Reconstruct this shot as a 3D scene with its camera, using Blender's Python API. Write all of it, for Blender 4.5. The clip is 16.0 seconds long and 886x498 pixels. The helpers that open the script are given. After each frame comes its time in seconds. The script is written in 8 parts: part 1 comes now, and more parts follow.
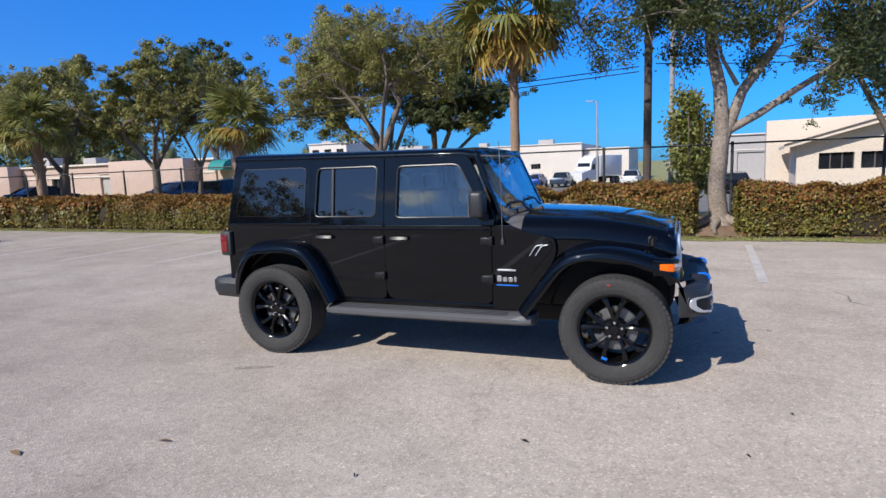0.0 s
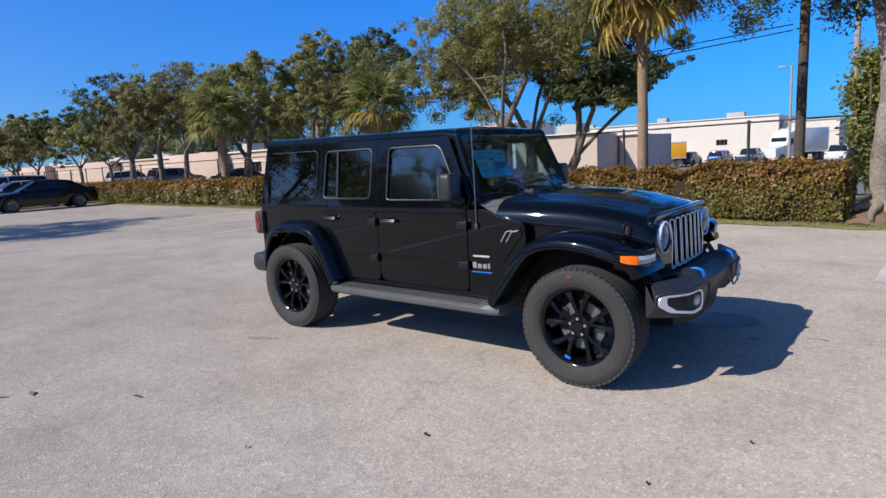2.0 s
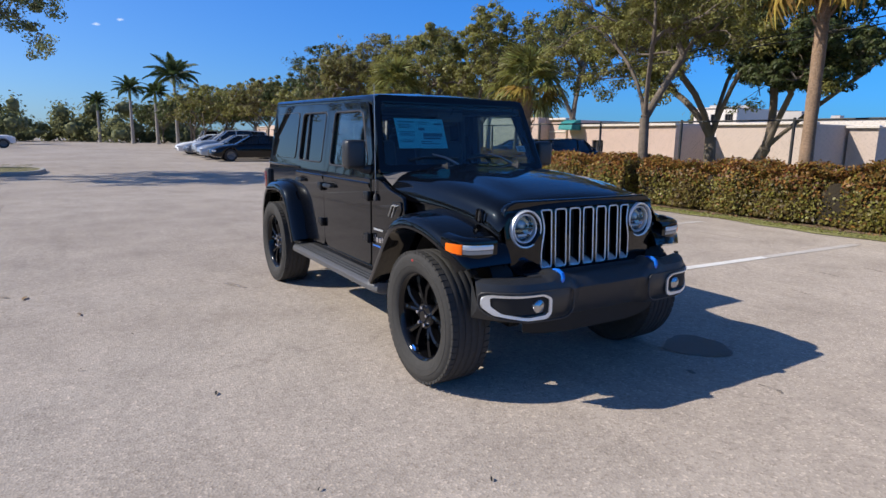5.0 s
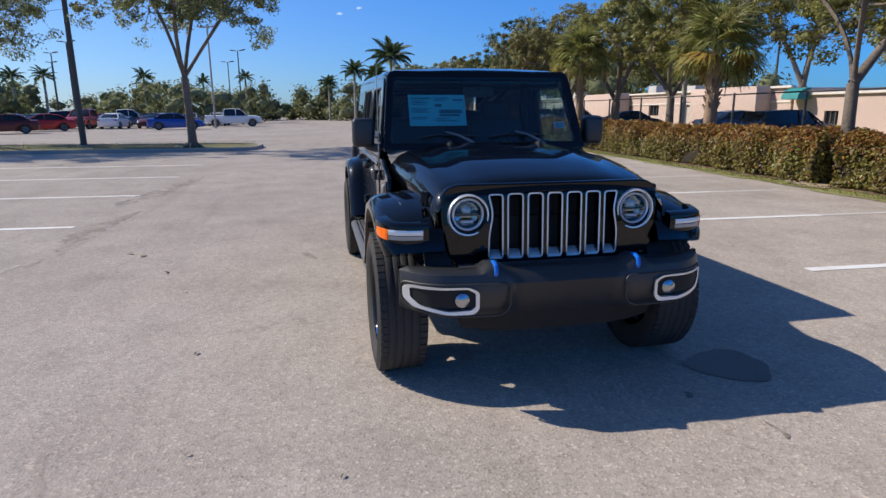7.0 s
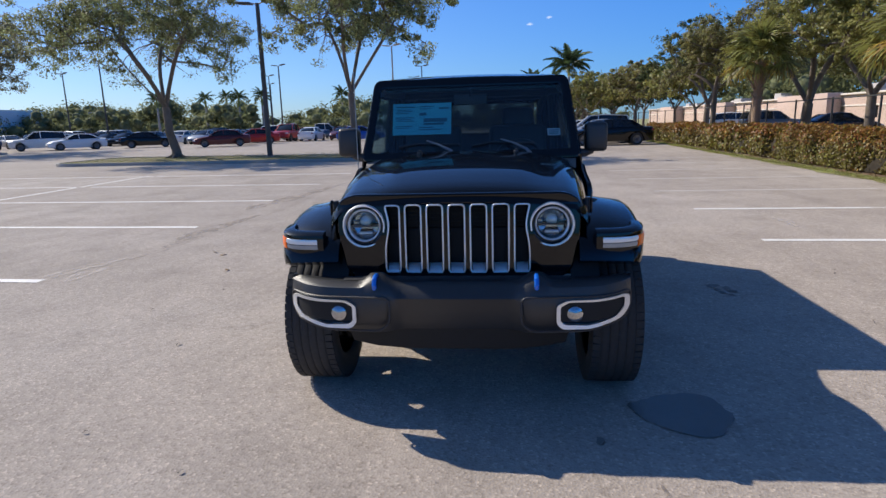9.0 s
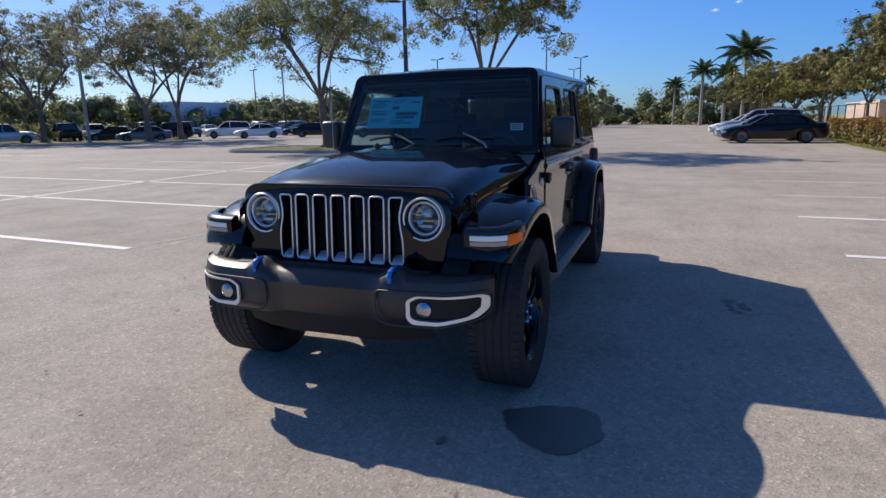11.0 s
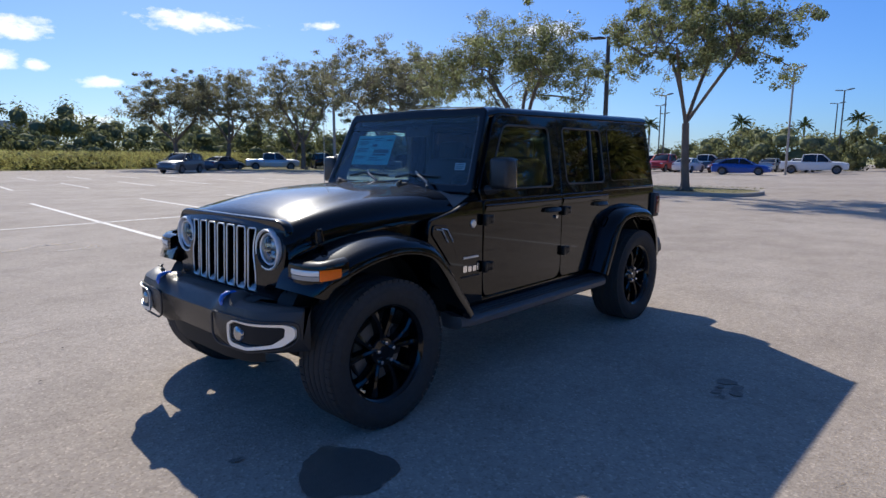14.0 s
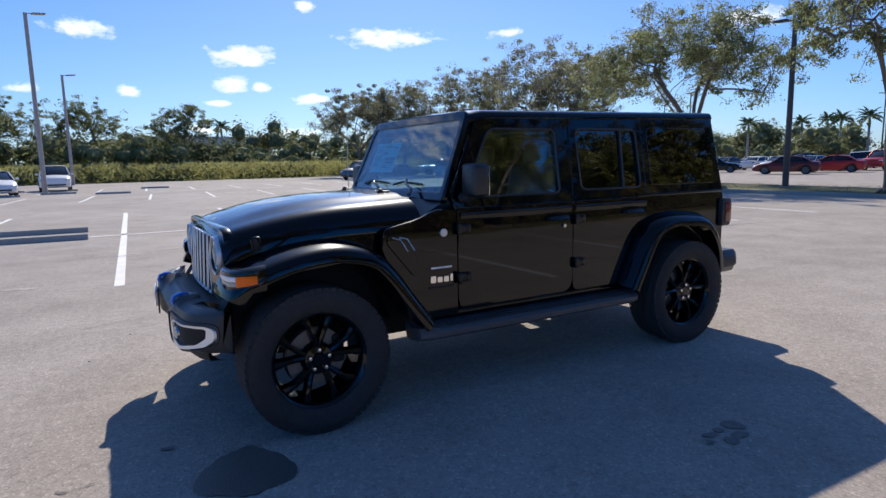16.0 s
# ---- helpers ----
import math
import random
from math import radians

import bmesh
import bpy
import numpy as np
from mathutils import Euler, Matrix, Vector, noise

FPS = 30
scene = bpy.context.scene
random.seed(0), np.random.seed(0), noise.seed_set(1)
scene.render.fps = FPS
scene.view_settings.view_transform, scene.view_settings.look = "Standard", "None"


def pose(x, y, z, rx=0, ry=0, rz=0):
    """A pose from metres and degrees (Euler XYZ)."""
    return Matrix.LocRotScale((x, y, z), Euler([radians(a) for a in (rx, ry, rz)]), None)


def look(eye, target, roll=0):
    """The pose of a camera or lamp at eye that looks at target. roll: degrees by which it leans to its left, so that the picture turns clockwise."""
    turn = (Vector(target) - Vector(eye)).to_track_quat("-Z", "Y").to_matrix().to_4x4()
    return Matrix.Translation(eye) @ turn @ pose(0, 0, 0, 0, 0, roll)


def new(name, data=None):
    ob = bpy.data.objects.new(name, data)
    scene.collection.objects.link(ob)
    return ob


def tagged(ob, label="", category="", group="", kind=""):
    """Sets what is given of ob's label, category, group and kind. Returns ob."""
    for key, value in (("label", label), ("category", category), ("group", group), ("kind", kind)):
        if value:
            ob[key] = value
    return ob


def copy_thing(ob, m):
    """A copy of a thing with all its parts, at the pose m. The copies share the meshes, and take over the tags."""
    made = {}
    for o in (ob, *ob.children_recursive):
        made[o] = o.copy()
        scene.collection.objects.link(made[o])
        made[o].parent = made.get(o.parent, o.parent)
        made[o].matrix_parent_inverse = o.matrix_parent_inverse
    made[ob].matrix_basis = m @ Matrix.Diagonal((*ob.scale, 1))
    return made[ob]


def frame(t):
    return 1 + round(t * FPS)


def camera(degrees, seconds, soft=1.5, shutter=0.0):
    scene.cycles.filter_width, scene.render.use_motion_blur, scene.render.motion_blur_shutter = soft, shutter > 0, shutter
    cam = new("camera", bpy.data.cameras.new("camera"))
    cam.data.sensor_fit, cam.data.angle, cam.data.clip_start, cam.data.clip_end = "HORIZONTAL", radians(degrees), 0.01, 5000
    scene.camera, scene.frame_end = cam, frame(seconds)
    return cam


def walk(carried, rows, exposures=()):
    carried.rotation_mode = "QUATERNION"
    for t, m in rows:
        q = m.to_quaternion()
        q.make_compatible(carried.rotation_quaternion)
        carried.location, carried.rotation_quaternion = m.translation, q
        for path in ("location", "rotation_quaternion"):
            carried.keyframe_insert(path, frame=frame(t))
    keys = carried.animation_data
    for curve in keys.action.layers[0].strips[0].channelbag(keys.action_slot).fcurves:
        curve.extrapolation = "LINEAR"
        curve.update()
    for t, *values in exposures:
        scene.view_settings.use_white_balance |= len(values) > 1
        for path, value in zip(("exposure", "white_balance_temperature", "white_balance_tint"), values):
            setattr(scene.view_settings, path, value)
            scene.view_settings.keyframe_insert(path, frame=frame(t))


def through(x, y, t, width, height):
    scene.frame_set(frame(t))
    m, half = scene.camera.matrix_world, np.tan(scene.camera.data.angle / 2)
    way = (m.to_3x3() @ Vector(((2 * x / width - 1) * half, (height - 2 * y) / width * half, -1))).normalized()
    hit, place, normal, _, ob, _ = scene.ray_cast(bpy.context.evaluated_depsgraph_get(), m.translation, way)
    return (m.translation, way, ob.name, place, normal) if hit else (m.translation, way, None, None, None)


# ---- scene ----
cam = camera(73.1, 16.0)

PATH = [
    (0, (1.942, -5.327, 1.641), (1.206, -3.487, 1.371), -2.2),
    (0.5, (2.324, -5.162, 1.63), (1.464, -3.377, 1.353), -2.6),
    (1, (2.641, -4.944, 1.6), (1.654, -3.229, 1.304), -3.1),
    (1.5, (2.936, -4.698, 1.597), (1.819, -3.069, 1.285), -3.3),
    (2, (3.242, -4.443, 1.585), (2.003, -2.904, 1.275), -3.1),
    (2.5, (3.551, -4.148, 1.586), (2.22, -2.688, 1.276), -2.6),
    (3, (3.783, -3.85, 1.553), (2.372, -2.47, 1.234), -2.1),
    (3.5, (3.983, -3.519, 1.544), (2.501, -2.223, 1.193), -1.2),
    (4, (4.182, -3.225, 1.51), (2.637, -2.012, 1.135), -0.4),
    (4.2, (4.263, -3.104, 1.475), (2.692, -1.924, 1.103), -0.1),
    (6.3, (4.83, -1.733, 1.487), (2.99, -1.073, 1.066), 0.7),
    (6.5, (4.865, -1.573, 1.515), (3.001, -0.993, 1.081), 0.5),
    (7, (4.885, -1.216, 1.493), (2.977, -0.82, 1.043), -0.3),
    (7.5, (4.874, -0.859, 1.492), (2.941, -0.616, 1.04), -1.1),
    (8, (4.882, -0.504, 1.482), (2.931, -0.412, 1.049), -1.6),
    (8.5, (4.887, -0.124, 1.48), (2.93, -0.177, 1.07), -1.7),
    (9, (4.849, 0.225, 1.465), (2.901, 0.027, 1.053), -1.6),
    (9.2, (4.81, 0.355, 1.47), (2.873, 0.104, 1.039), -1.3),
    (11.3, (4.523, 1.783, 1.437), (2.722, 1.01, 1.037), -0.8),
    (11.5, (4.473, 1.91, 1.437), (2.69, 1.09, 1.051), -0.5),
    (12, (4.354, 2.217, 1.444), (2.622, 1.284, 1.084), -0.2),
    (12.5, (4.206, 2.532, 1.447), (2.532, 1.492, 1.107), 0.3),
    (13, (4.006, 2.785, 1.438), (2.399, 1.641, 1.106), 0.1),
    (13.5, (3.786, 2.999, 1.466), (2.248, 1.765, 1.129), 0.2),
    (14, (3.577, 3.215, 1.447), (2.121, 1.878, 1.143), 0.2),
    (14.5, (3.323, 3.46, 1.478), (1.975, 2.012, 1.181), -0.0),
    (15, (3.069, 3.628, 1.474), (1.83, 2.087, 1.177), -0.3),
    (15.5, (2.786, 3.797, 1.466), (1.666, 2.165, 1.175), -0.7),
    (16, (2.493, 3.944, 1.456), (1.496, 2.234, 1.169), -1.1),
]
walk(cam, [(t, look(eye, target, roll)) for t, eye, target, roll in PATH], [(0, 0.27, 6180, 10), (3.0, 0.31, 6280, 10), (4.2, 0.32, 6440, 10), (6.3, 0.31, 6520, 10), (9.2, 0.32, 6540, 10), (11.3, 0.24, 6600, 10), (13.0, 0.25, 6550, 10), (16, 0.33, 6380, 10)])

# ---- world, sun ----
world = bpy.data.worlds.new("sky")
scene.world = world
world.use_nodes = True
SUN_EL, SUN_AZ = radians(38.8), math.atan2(-0.89, -0.45)


def make_sky(nt):
    n, l = nt.nodes, nt.links
    n.clear()
    out, bg = n.new("ShaderNodeOutputWorld"), n.new("ShaderNodeBackground")
    sky = n.new("ShaderNodeTexSky")
    sky.sky_type, sky.sun_disc = "NISHITA", False
    sky.sun_elevation, sky.sun_rotation = SUN_EL, math.pi / 2 - SUN_AZ
    sky.air_density, sky.dust_density, sky.ozone_density = 1.0, 0.3, 3.0
    # fair-weather clouds: soft ragged blobs at their bearings and heights
    tc, sep = n.new("ShaderNodeTexCoord"), n.new("ShaderNodeSeparateXYZ")
    l.new(tc.outputs["Generated"], sep.inputs[0])

    def calc(kind, a, b=None, c=None):
        q = n.new("ShaderNodeMath")
        q.operation = kind
        for i, v in enumerate((a, b, c)):
            if isinstance(v, (int, float)):
                q.inputs[i].default_value = v
            elif v is not None:
                l.new(v, q.inputs[i])
        return q.outputs[0]
    bearing = calc("ARCTAN2", calc("MULTIPLY", sep.outputs[1], -1.0), calc("MULTIPLY", sep.outputs[0], -1.0))
    rise = calc("ARCSINE", sep.outputs[2])
    angles = n.new("ShaderNodeCombineXYZ")
    l.new(bearing, angles.inputs[0]), l.new(rise, angles.inputs[1])
    field = None
    for az, el, w, h, dense in CLOUDS:
        q = n.new("ShaderNodeVectorMath")
        q.operation = "MULTIPLY_ADD"
        sx, sy = 1 / radians(w * 1.25), 1 / radians(h * 1.35)
        away = (az + 360) % 360 - 180
        q.inputs[1].default_value, q.inputs[2].default_value = (sx, sy, 0), (-radians(away) * sx, -radians(el) * sy, 0)
        l.new(angles.outputs[0], q.inputs[0])
        far = n.new("ShaderNodeVectorMath")
        far.operation = "LENGTH"
        l.new(q.outputs[0], far.inputs[0])
        one = calc("SUBTRACT", dense, far.outputs["Value"])
        field = one if field is None else calc("MAXIMUM", field, one)
    flat = n.new("ShaderNodeVectorMath")
    flat.operation, flat.inputs[1].default_value = "MULTIPLY", (1.0, 1.9, 0.0)
    l.new(angles.outputs[0], flat.inputs[0])
    noi = n.new("ShaderNodeTexNoise")
    noi.inputs["Scale"].default_value, noi.inputs["Detail"].default_value, noi.inputs["Roughness"].default_value = 34.0, 7.0, 0.6
    l.new(flat.outputs[0], noi.inputs["Vector"])
    ragged = calc("ADD", field, calc("MULTIPLY_ADD", noi.outputs[0], 1.9, -1.0))
    ramp = n.new("ShaderNodeValToRGB")
    ramp.color_ramp.elements[0].position, ramp.color_ramp.elements[1].position = 0.12, 0.80
    l.new(ragged, ramp.inputs[0])
    mix = n.new("ShaderNodeMix")
    mix.data_type = "RGBA"
    # thick parts of a cloud are greyer than its sunlit rim
    thick, shade = n.new("ShaderNodeMapRange"), n.new("ShaderNodeMix")
    thick.inputs["From Min"].default_value, thick.inputs["From Max"].default_value = 0.75, 1.45
    shade.data_type = "RGBA"
    shade.inputs["A"].default_value, shade.inputs["B"].default_value = (11.8, 11.7, 11.6, 1), (6.6, 6.9, 7.4, 1)
    l.new(ragged, thick.inputs["Value"]), l.new(thick.outputs[0], shade.inputs["Factor"]), l.new(shade.outputs["Result"], mix.inputs["B"])
    tint = n.new("ShaderNodeMix")
    tint.data_type, tint.blend_type = "RGBA", "MULTIPLY"
    tint.inputs["Factor"].default_value = 1.0
    # the sky is deeper blue away from the sun
    away, deep = n.new("ShaderNodeVectorMath"), n.new("ShaderNodeMix")
    away.operation, away.inputs[1].default_value = "DOT_PRODUCT", (math.cos(SUN_AZ), math.sin(SUN_AZ), 0)
    l.new(tc.outputs["Generated"], away.inputs[0])
    span = n.new("ShaderNodeMapRange")
    span.inputs["From Min"].default_value, span.inputs["From Max"].default_value = -0.9, 0.95
    soft_step = n.new("ShaderNodeMath")
    soft_step.operation, soft_step.inputs[1].default_value = "POWER", 1.6
    l.new(away.outputs["Value"], span.inputs["Value"]), l.new(span.outputs[0], soft_step.inputs[0]), l.new(soft_step.outputs[0], deep.inputs["Factor"])
    deep.data_type = "RGBA"
    deep.inputs["B"].default_value = SKY_TINT
    # darker towards the horizon on the side away from the sun, paler overhead
    low, lower, high, over = n.new("ShaderNodeMapRange"), n.new("ShaderNodeMix"), n.new("ShaderNodeMapRange"), n.new("ShaderNodeMix")
    low.inputs["From Min"].default_value, low.inputs["From Max"].default_value = 0.0, 0.28
    high.inputs["From Min"].default_value, high.inputs["From Max"].default_value = 0.30, 0.85
    lower.data_type = over.data_type = "RGBA"
    lower.inputs["A"].default_value, lower.inputs["B"].default_value, over.inputs["B"].default_value = SKY_LOW, SKY_DEEP, SKY_OVER
    l.new(sep.outputs[2], low.inputs["Value"]), l.new(low.outputs[0], lower.inputs["Factor"]), l.new(lower.outputs["Result"], deep.inputs["A"])
    l.new(sep.outputs[2], high.inputs["Value"]), l.new(high.outputs[0], over.inputs["Factor"])
    l.new(deep.outputs["Result"], over.inputs["A"]), l.new(over.outputs["Result"], tint.inputs["B"])
    l.new(sky.outputs[0], tint.inputs["A"])
    l.new(ramp.outputs[0], mix.inputs["Factor"]), l.new(tint.outputs["Result"], mix.inputs["A"])
    l.new(mix.outputs["Result"], bg.inputs[0])
    bg.inputs[1].default_value = SKY_STRENGTH
    l.new(bg.outputs[0], out.inputs[0])


SKY_STRENGTH, SKY_TINT, SKY_DEEP, SKY_LOW, SKY_OVER = 0.092, (0.59, 0.757, 1.09, 1), (0.13, 0.80, 1.75, 1), (0.14, 0.52, 1.20, 1), (0.66, 0.84, 1.08, 1)
# bearing, height, half width and half height in degrees, and density
CLOUDS = [(-90.5, 11, 2.5, 0.63, 1), (-102.6, 9.4, 3, 0.89, 1), (-101.6, 7.2, 1.5, 0.72, 1), (-104, 6.9, 0.9, 0.48, 1), (-93.5, 6.4, 1, 0.45, 1), (-115.5, 11.2, 4.3, 0.82, 1), (-126.6, 11.5, 3.1, 0.57, 0.7), (-108.2, 13.8, 0.9, 0.5, 1),
          (-108.6, 5.9, 2.1, 0.45, 1), (-100.5, 5.5, 1.2, 0.34, 1), (-146.9, 11.2, 3.1, 0.94, 0.85), (-99, 3.3, 2.1, 0.48, 0.75), (-106.9, 2.9, 2.8, 0.66, 0.75), (-86.1, 6.3, 1.5, 0.46, 0.8), (177.5, 8.4, 0.8, 0.26, 0.45), (175.7, 8.9, 0.6, 0.3, 0.5),
          # unseen large cloud, added to brighten what the windscreen mirrors
          (-72, 23, 9, 5, 0.55)]
make_sky(world.node_tree)
sun = bpy.data.lights.new("sun", "SUN")
sun.energy, sun.angle, sun.color = 4.4, radians(0.53), (1.0, 0.925, 0.805)
sun_ob = new("sun", sun)
sun_ob.matrix_world = look((math.cos(SUN_AZ) * 40, math.sin(SUN_AZ) * 40, 40 * math.tan(SUN_EL)), (0, 0, 0))

# ---- helpers of this scene ----


def add(bm, verts, faces):
    vs = [bm.verts.new(v) for v in verts]
    for f in faces:
        try:
            bm.faces.new([vs[i] for i in f])
        except ValueError:
            pass
    return vs


def box(bm, c, s, bevel=0.0, seg=2, m=None):
    """A box of full size s at c, its edges rounded by bevel."""
    r = bmesh.ops.create_cube(bm, size=1.0)
    vs = r["verts"]
    for v in vs:
        v.co = Vector((v.co.x * s[0], v.co.y * s[1], v.co.z * s[2]))
    if bevel > 0:
        es = {e for v in vs for e in v.link_edges}
        q = bmesh.ops.bevel(bm, geom=list(es), offset=min(bevel, min(s) * 0.49), segments=seg, profile=0.5, affect="EDGES")
        vs = list({v for f in q["faces"] for v in f.verts} | {v for v in vs if v.is_valid})
    mm = Matrix.Translation(c) @ (m if m is not None else Matrix())
    for v in vs:
        v.co = mm @ v.co
    return vs


def tube(bm, path, radii, seg=8, caps=True):
    """A tapered tube along a path."""
    path = [Vector(p) for p in path]
    if not hasattr(radii, "__len__"):
        radii = [radii] * len(path)
    rings, up = [], None
    for i, p in enumerate(path):
        d = (path[min(i + 1, len(path) - 1)] - path[max(i - 1, 0)]).normalized()
        if up is None:
            up = Vector((0, 0, 1)) if abs(d.z) < 0.9 else Vector((1, 0, 0))
        a = d.cross(up).normalized()
        b = a.cross(d).normalized()
        up = b
        rings.append([bm.verts.new(p + (a * math.cos(k * 2 * math.pi / seg) + b * math.sin(k * 2 * math.pi / seg)) * radii[i]) for k in range(seg)])
    for r0, r1 in zip(rings, rings[1:]):
        for k in range(seg):
            bm.faces.new((r0[k], r0[(k + 1) % seg], r1[(k + 1) % seg], r1[k]))
    if caps and seg > 2:
        bm.faces.new(rings[0][::-1]), bm.faces.new(rings[-1])


def loft(bm, sections, closed=False, caps=False):
    """Quads between sections of equal length; closed joins each section's end to its start."""
    rows = [[bm.verts.new(p) for p in s] for s in sections]
    n = len(rows[0])
    for a, b in zip(rows, rows[1:]):
        for k in range(n if closed else n - 1):
            bm.faces.new((a[k], a[(k + 1) % n], b[(k + 1) % n], b[k]))
    if caps:
        bm.faces.new(rows[0][::-1]), bm.faces.new(rows[-1])
    return rows


def lathe(bm, profile, c, axis, seg=48):
    """Turns a profile of (radius, along) round an axis ('x', 'y' or 'z') through c."""
    secs = []
    for k in range(seg + 1):
        a = 2 * math.pi * k / seg
        ring = []
        for r, h in profile:
            u, v = r * math.cos(a), r * math.sin(a)
            ring.append({"x": (h, u, v), "y": (u, h, v), "z": (u, v, h)}[axis])
        secs.append([Vector(c) + Vector(p) for p in ring])
    rows = [[bm.verts.new(p) for p in s] for s in secs[:-1]]
    rows.append(rows[0])
    for a, b in zip(rows, rows[1:]):
        for k in range(len(profile) - 1):
            try:
                bm.faces.new((a[k], a[k + 1], b[k + 1], b[k]))
            except ValueError:
                pass


def rounded(poly, r, n=5):
    """A polygon with its corners rounded; r is one radius, or one a corner."""
    out, k = [], len(poly)
    for i in range(k):
        p, a, b = Vector(poly[i]).to_2d(), Vector(poly[i - 1]).to_2d(), Vector(poly[(i + 1) % k]).to_2d()
        rr = r[i] if hasattr(r, "__len__") else r
        if rr <= 0:
            out.append(tuple(p))
            continue
        d = min(rr, (a - p).length * 0.49, (b - p).length * 0.49)
        s, e = p + (a - p).normalized() * d, p + (b - p).normalized() * d
        for j in range(n + 1):
            t = j / n
            out.append(tuple(s * (1 - t) ** 2 + p * 2 * t * (1 - t) + e * t * t))
    return out


def plate(bm, outline, holes, thick, bevel, place):
    """A plate with holes, in its own x, y plane, its thickness along z; place turns each of its points into the world's."""
    cu = bpy.data.curves.new("outline", "CURVE")
    cu.dimensions, cu.fill_mode, cu.extrude, cu.bevel_depth, cu.bevel_resolution = "2D", "BOTH", max(thick / 2 - bevel, 0.0005), bevel, 1
    for loop in (outline, *holes):
        sp = cu.splines.new("POLY")
        sp.points.add(len(loop) - 1)
        for q, p in zip(sp.points, loop):
            q.co = (p[0], p[1], 0, 1)
        sp.use_cyclic_u = True
    ob = bpy.data.objects.new("outline", cu)
    me = bpy.data.meshes.new_from_object(ob)
    verts = [place(Vector(v.co)) for v in me.vertices]
    faces = [tuple(p.vertices) for p in me.polygons]
    add(bm, verts, faces)
    bpy.data.objects.remove(ob), bpy.data.curves.remove(cu), bpy.data.meshes.remove(me)


def frame_tube(bm, loop, r, place, seg=6):
    """A closed ring of round section along a loop of (x, y)."""
    pts = [place(Vector((p[0], p[1], 0))) for p in loop]
    n, rings = len(pts), []
    for i, p in enumerate(pts):
        d = (pts[(i + 1) % n] - pts[i - 1]).normalized()
        a = d.orthogonal().normalized() if i == 0 else (last - d * last.dot(d)).normalized()
        last = a
        b = d.cross(a)
        rings.append([bm.verts.new(p + (a * math.cos(k * 2 * math.pi / seg) + b * math.sin(k * 2 * math.pi / seg)) * r) for k in range(seg)])
    for i in range(n):
        for k in range(seg):
            bm.faces.new((rings[i - 1][k], rings[i - 1][(k + 1) % seg], rings[i][(k + 1) % seg], rings[i][k]))


def to_mesh(name, bm, material, smooth=None):
    bmesh.ops.recalc_face_normals(bm, faces=bm.faces)
    me = bpy.data.meshes.new(name)
    bm.to_mesh(me)
    bm.free()
    for m in material if isinstance(material, (list, tuple)) else [material]:
        me.materials.append(m)
    if smooth:
        for p in me.polygons:
            p.use_smooth = True
        me.set_sharp_from_angle(angle=radians(smooth))
    return me


def part(name, bm, material, parent, label="", smooth=35, at=None):
    """Links a bmesh as one mesh object under a thing or a part."""
    ob = new(name, to_mesh(name, bm, material, smooth))
    ob.parent = parent
    if at is not None:
        ob.matrix_basis = at
    return tagged(ob, label) if label else ob


def thing(name, m, label, category, group="", kind=""):
    """An Empty at a thing's base, that parents its parts."""
    ob = new(name)
    ob.matrix_basis, ob.empty_display_size = m, 0.2
    return tagged(ob, label, category, group, kind)


def solid(name, bm, material, label, category, kind="", smooth=35, at=None, group=""):
    """A thing that is one mesh."""
    ob = new(name, to_mesh(name, bm, material, smooth))
    if at is not None:
        ob.matrix_basis = at
    return tagged(ob, label, category, group, kind)


# ---- materials ----


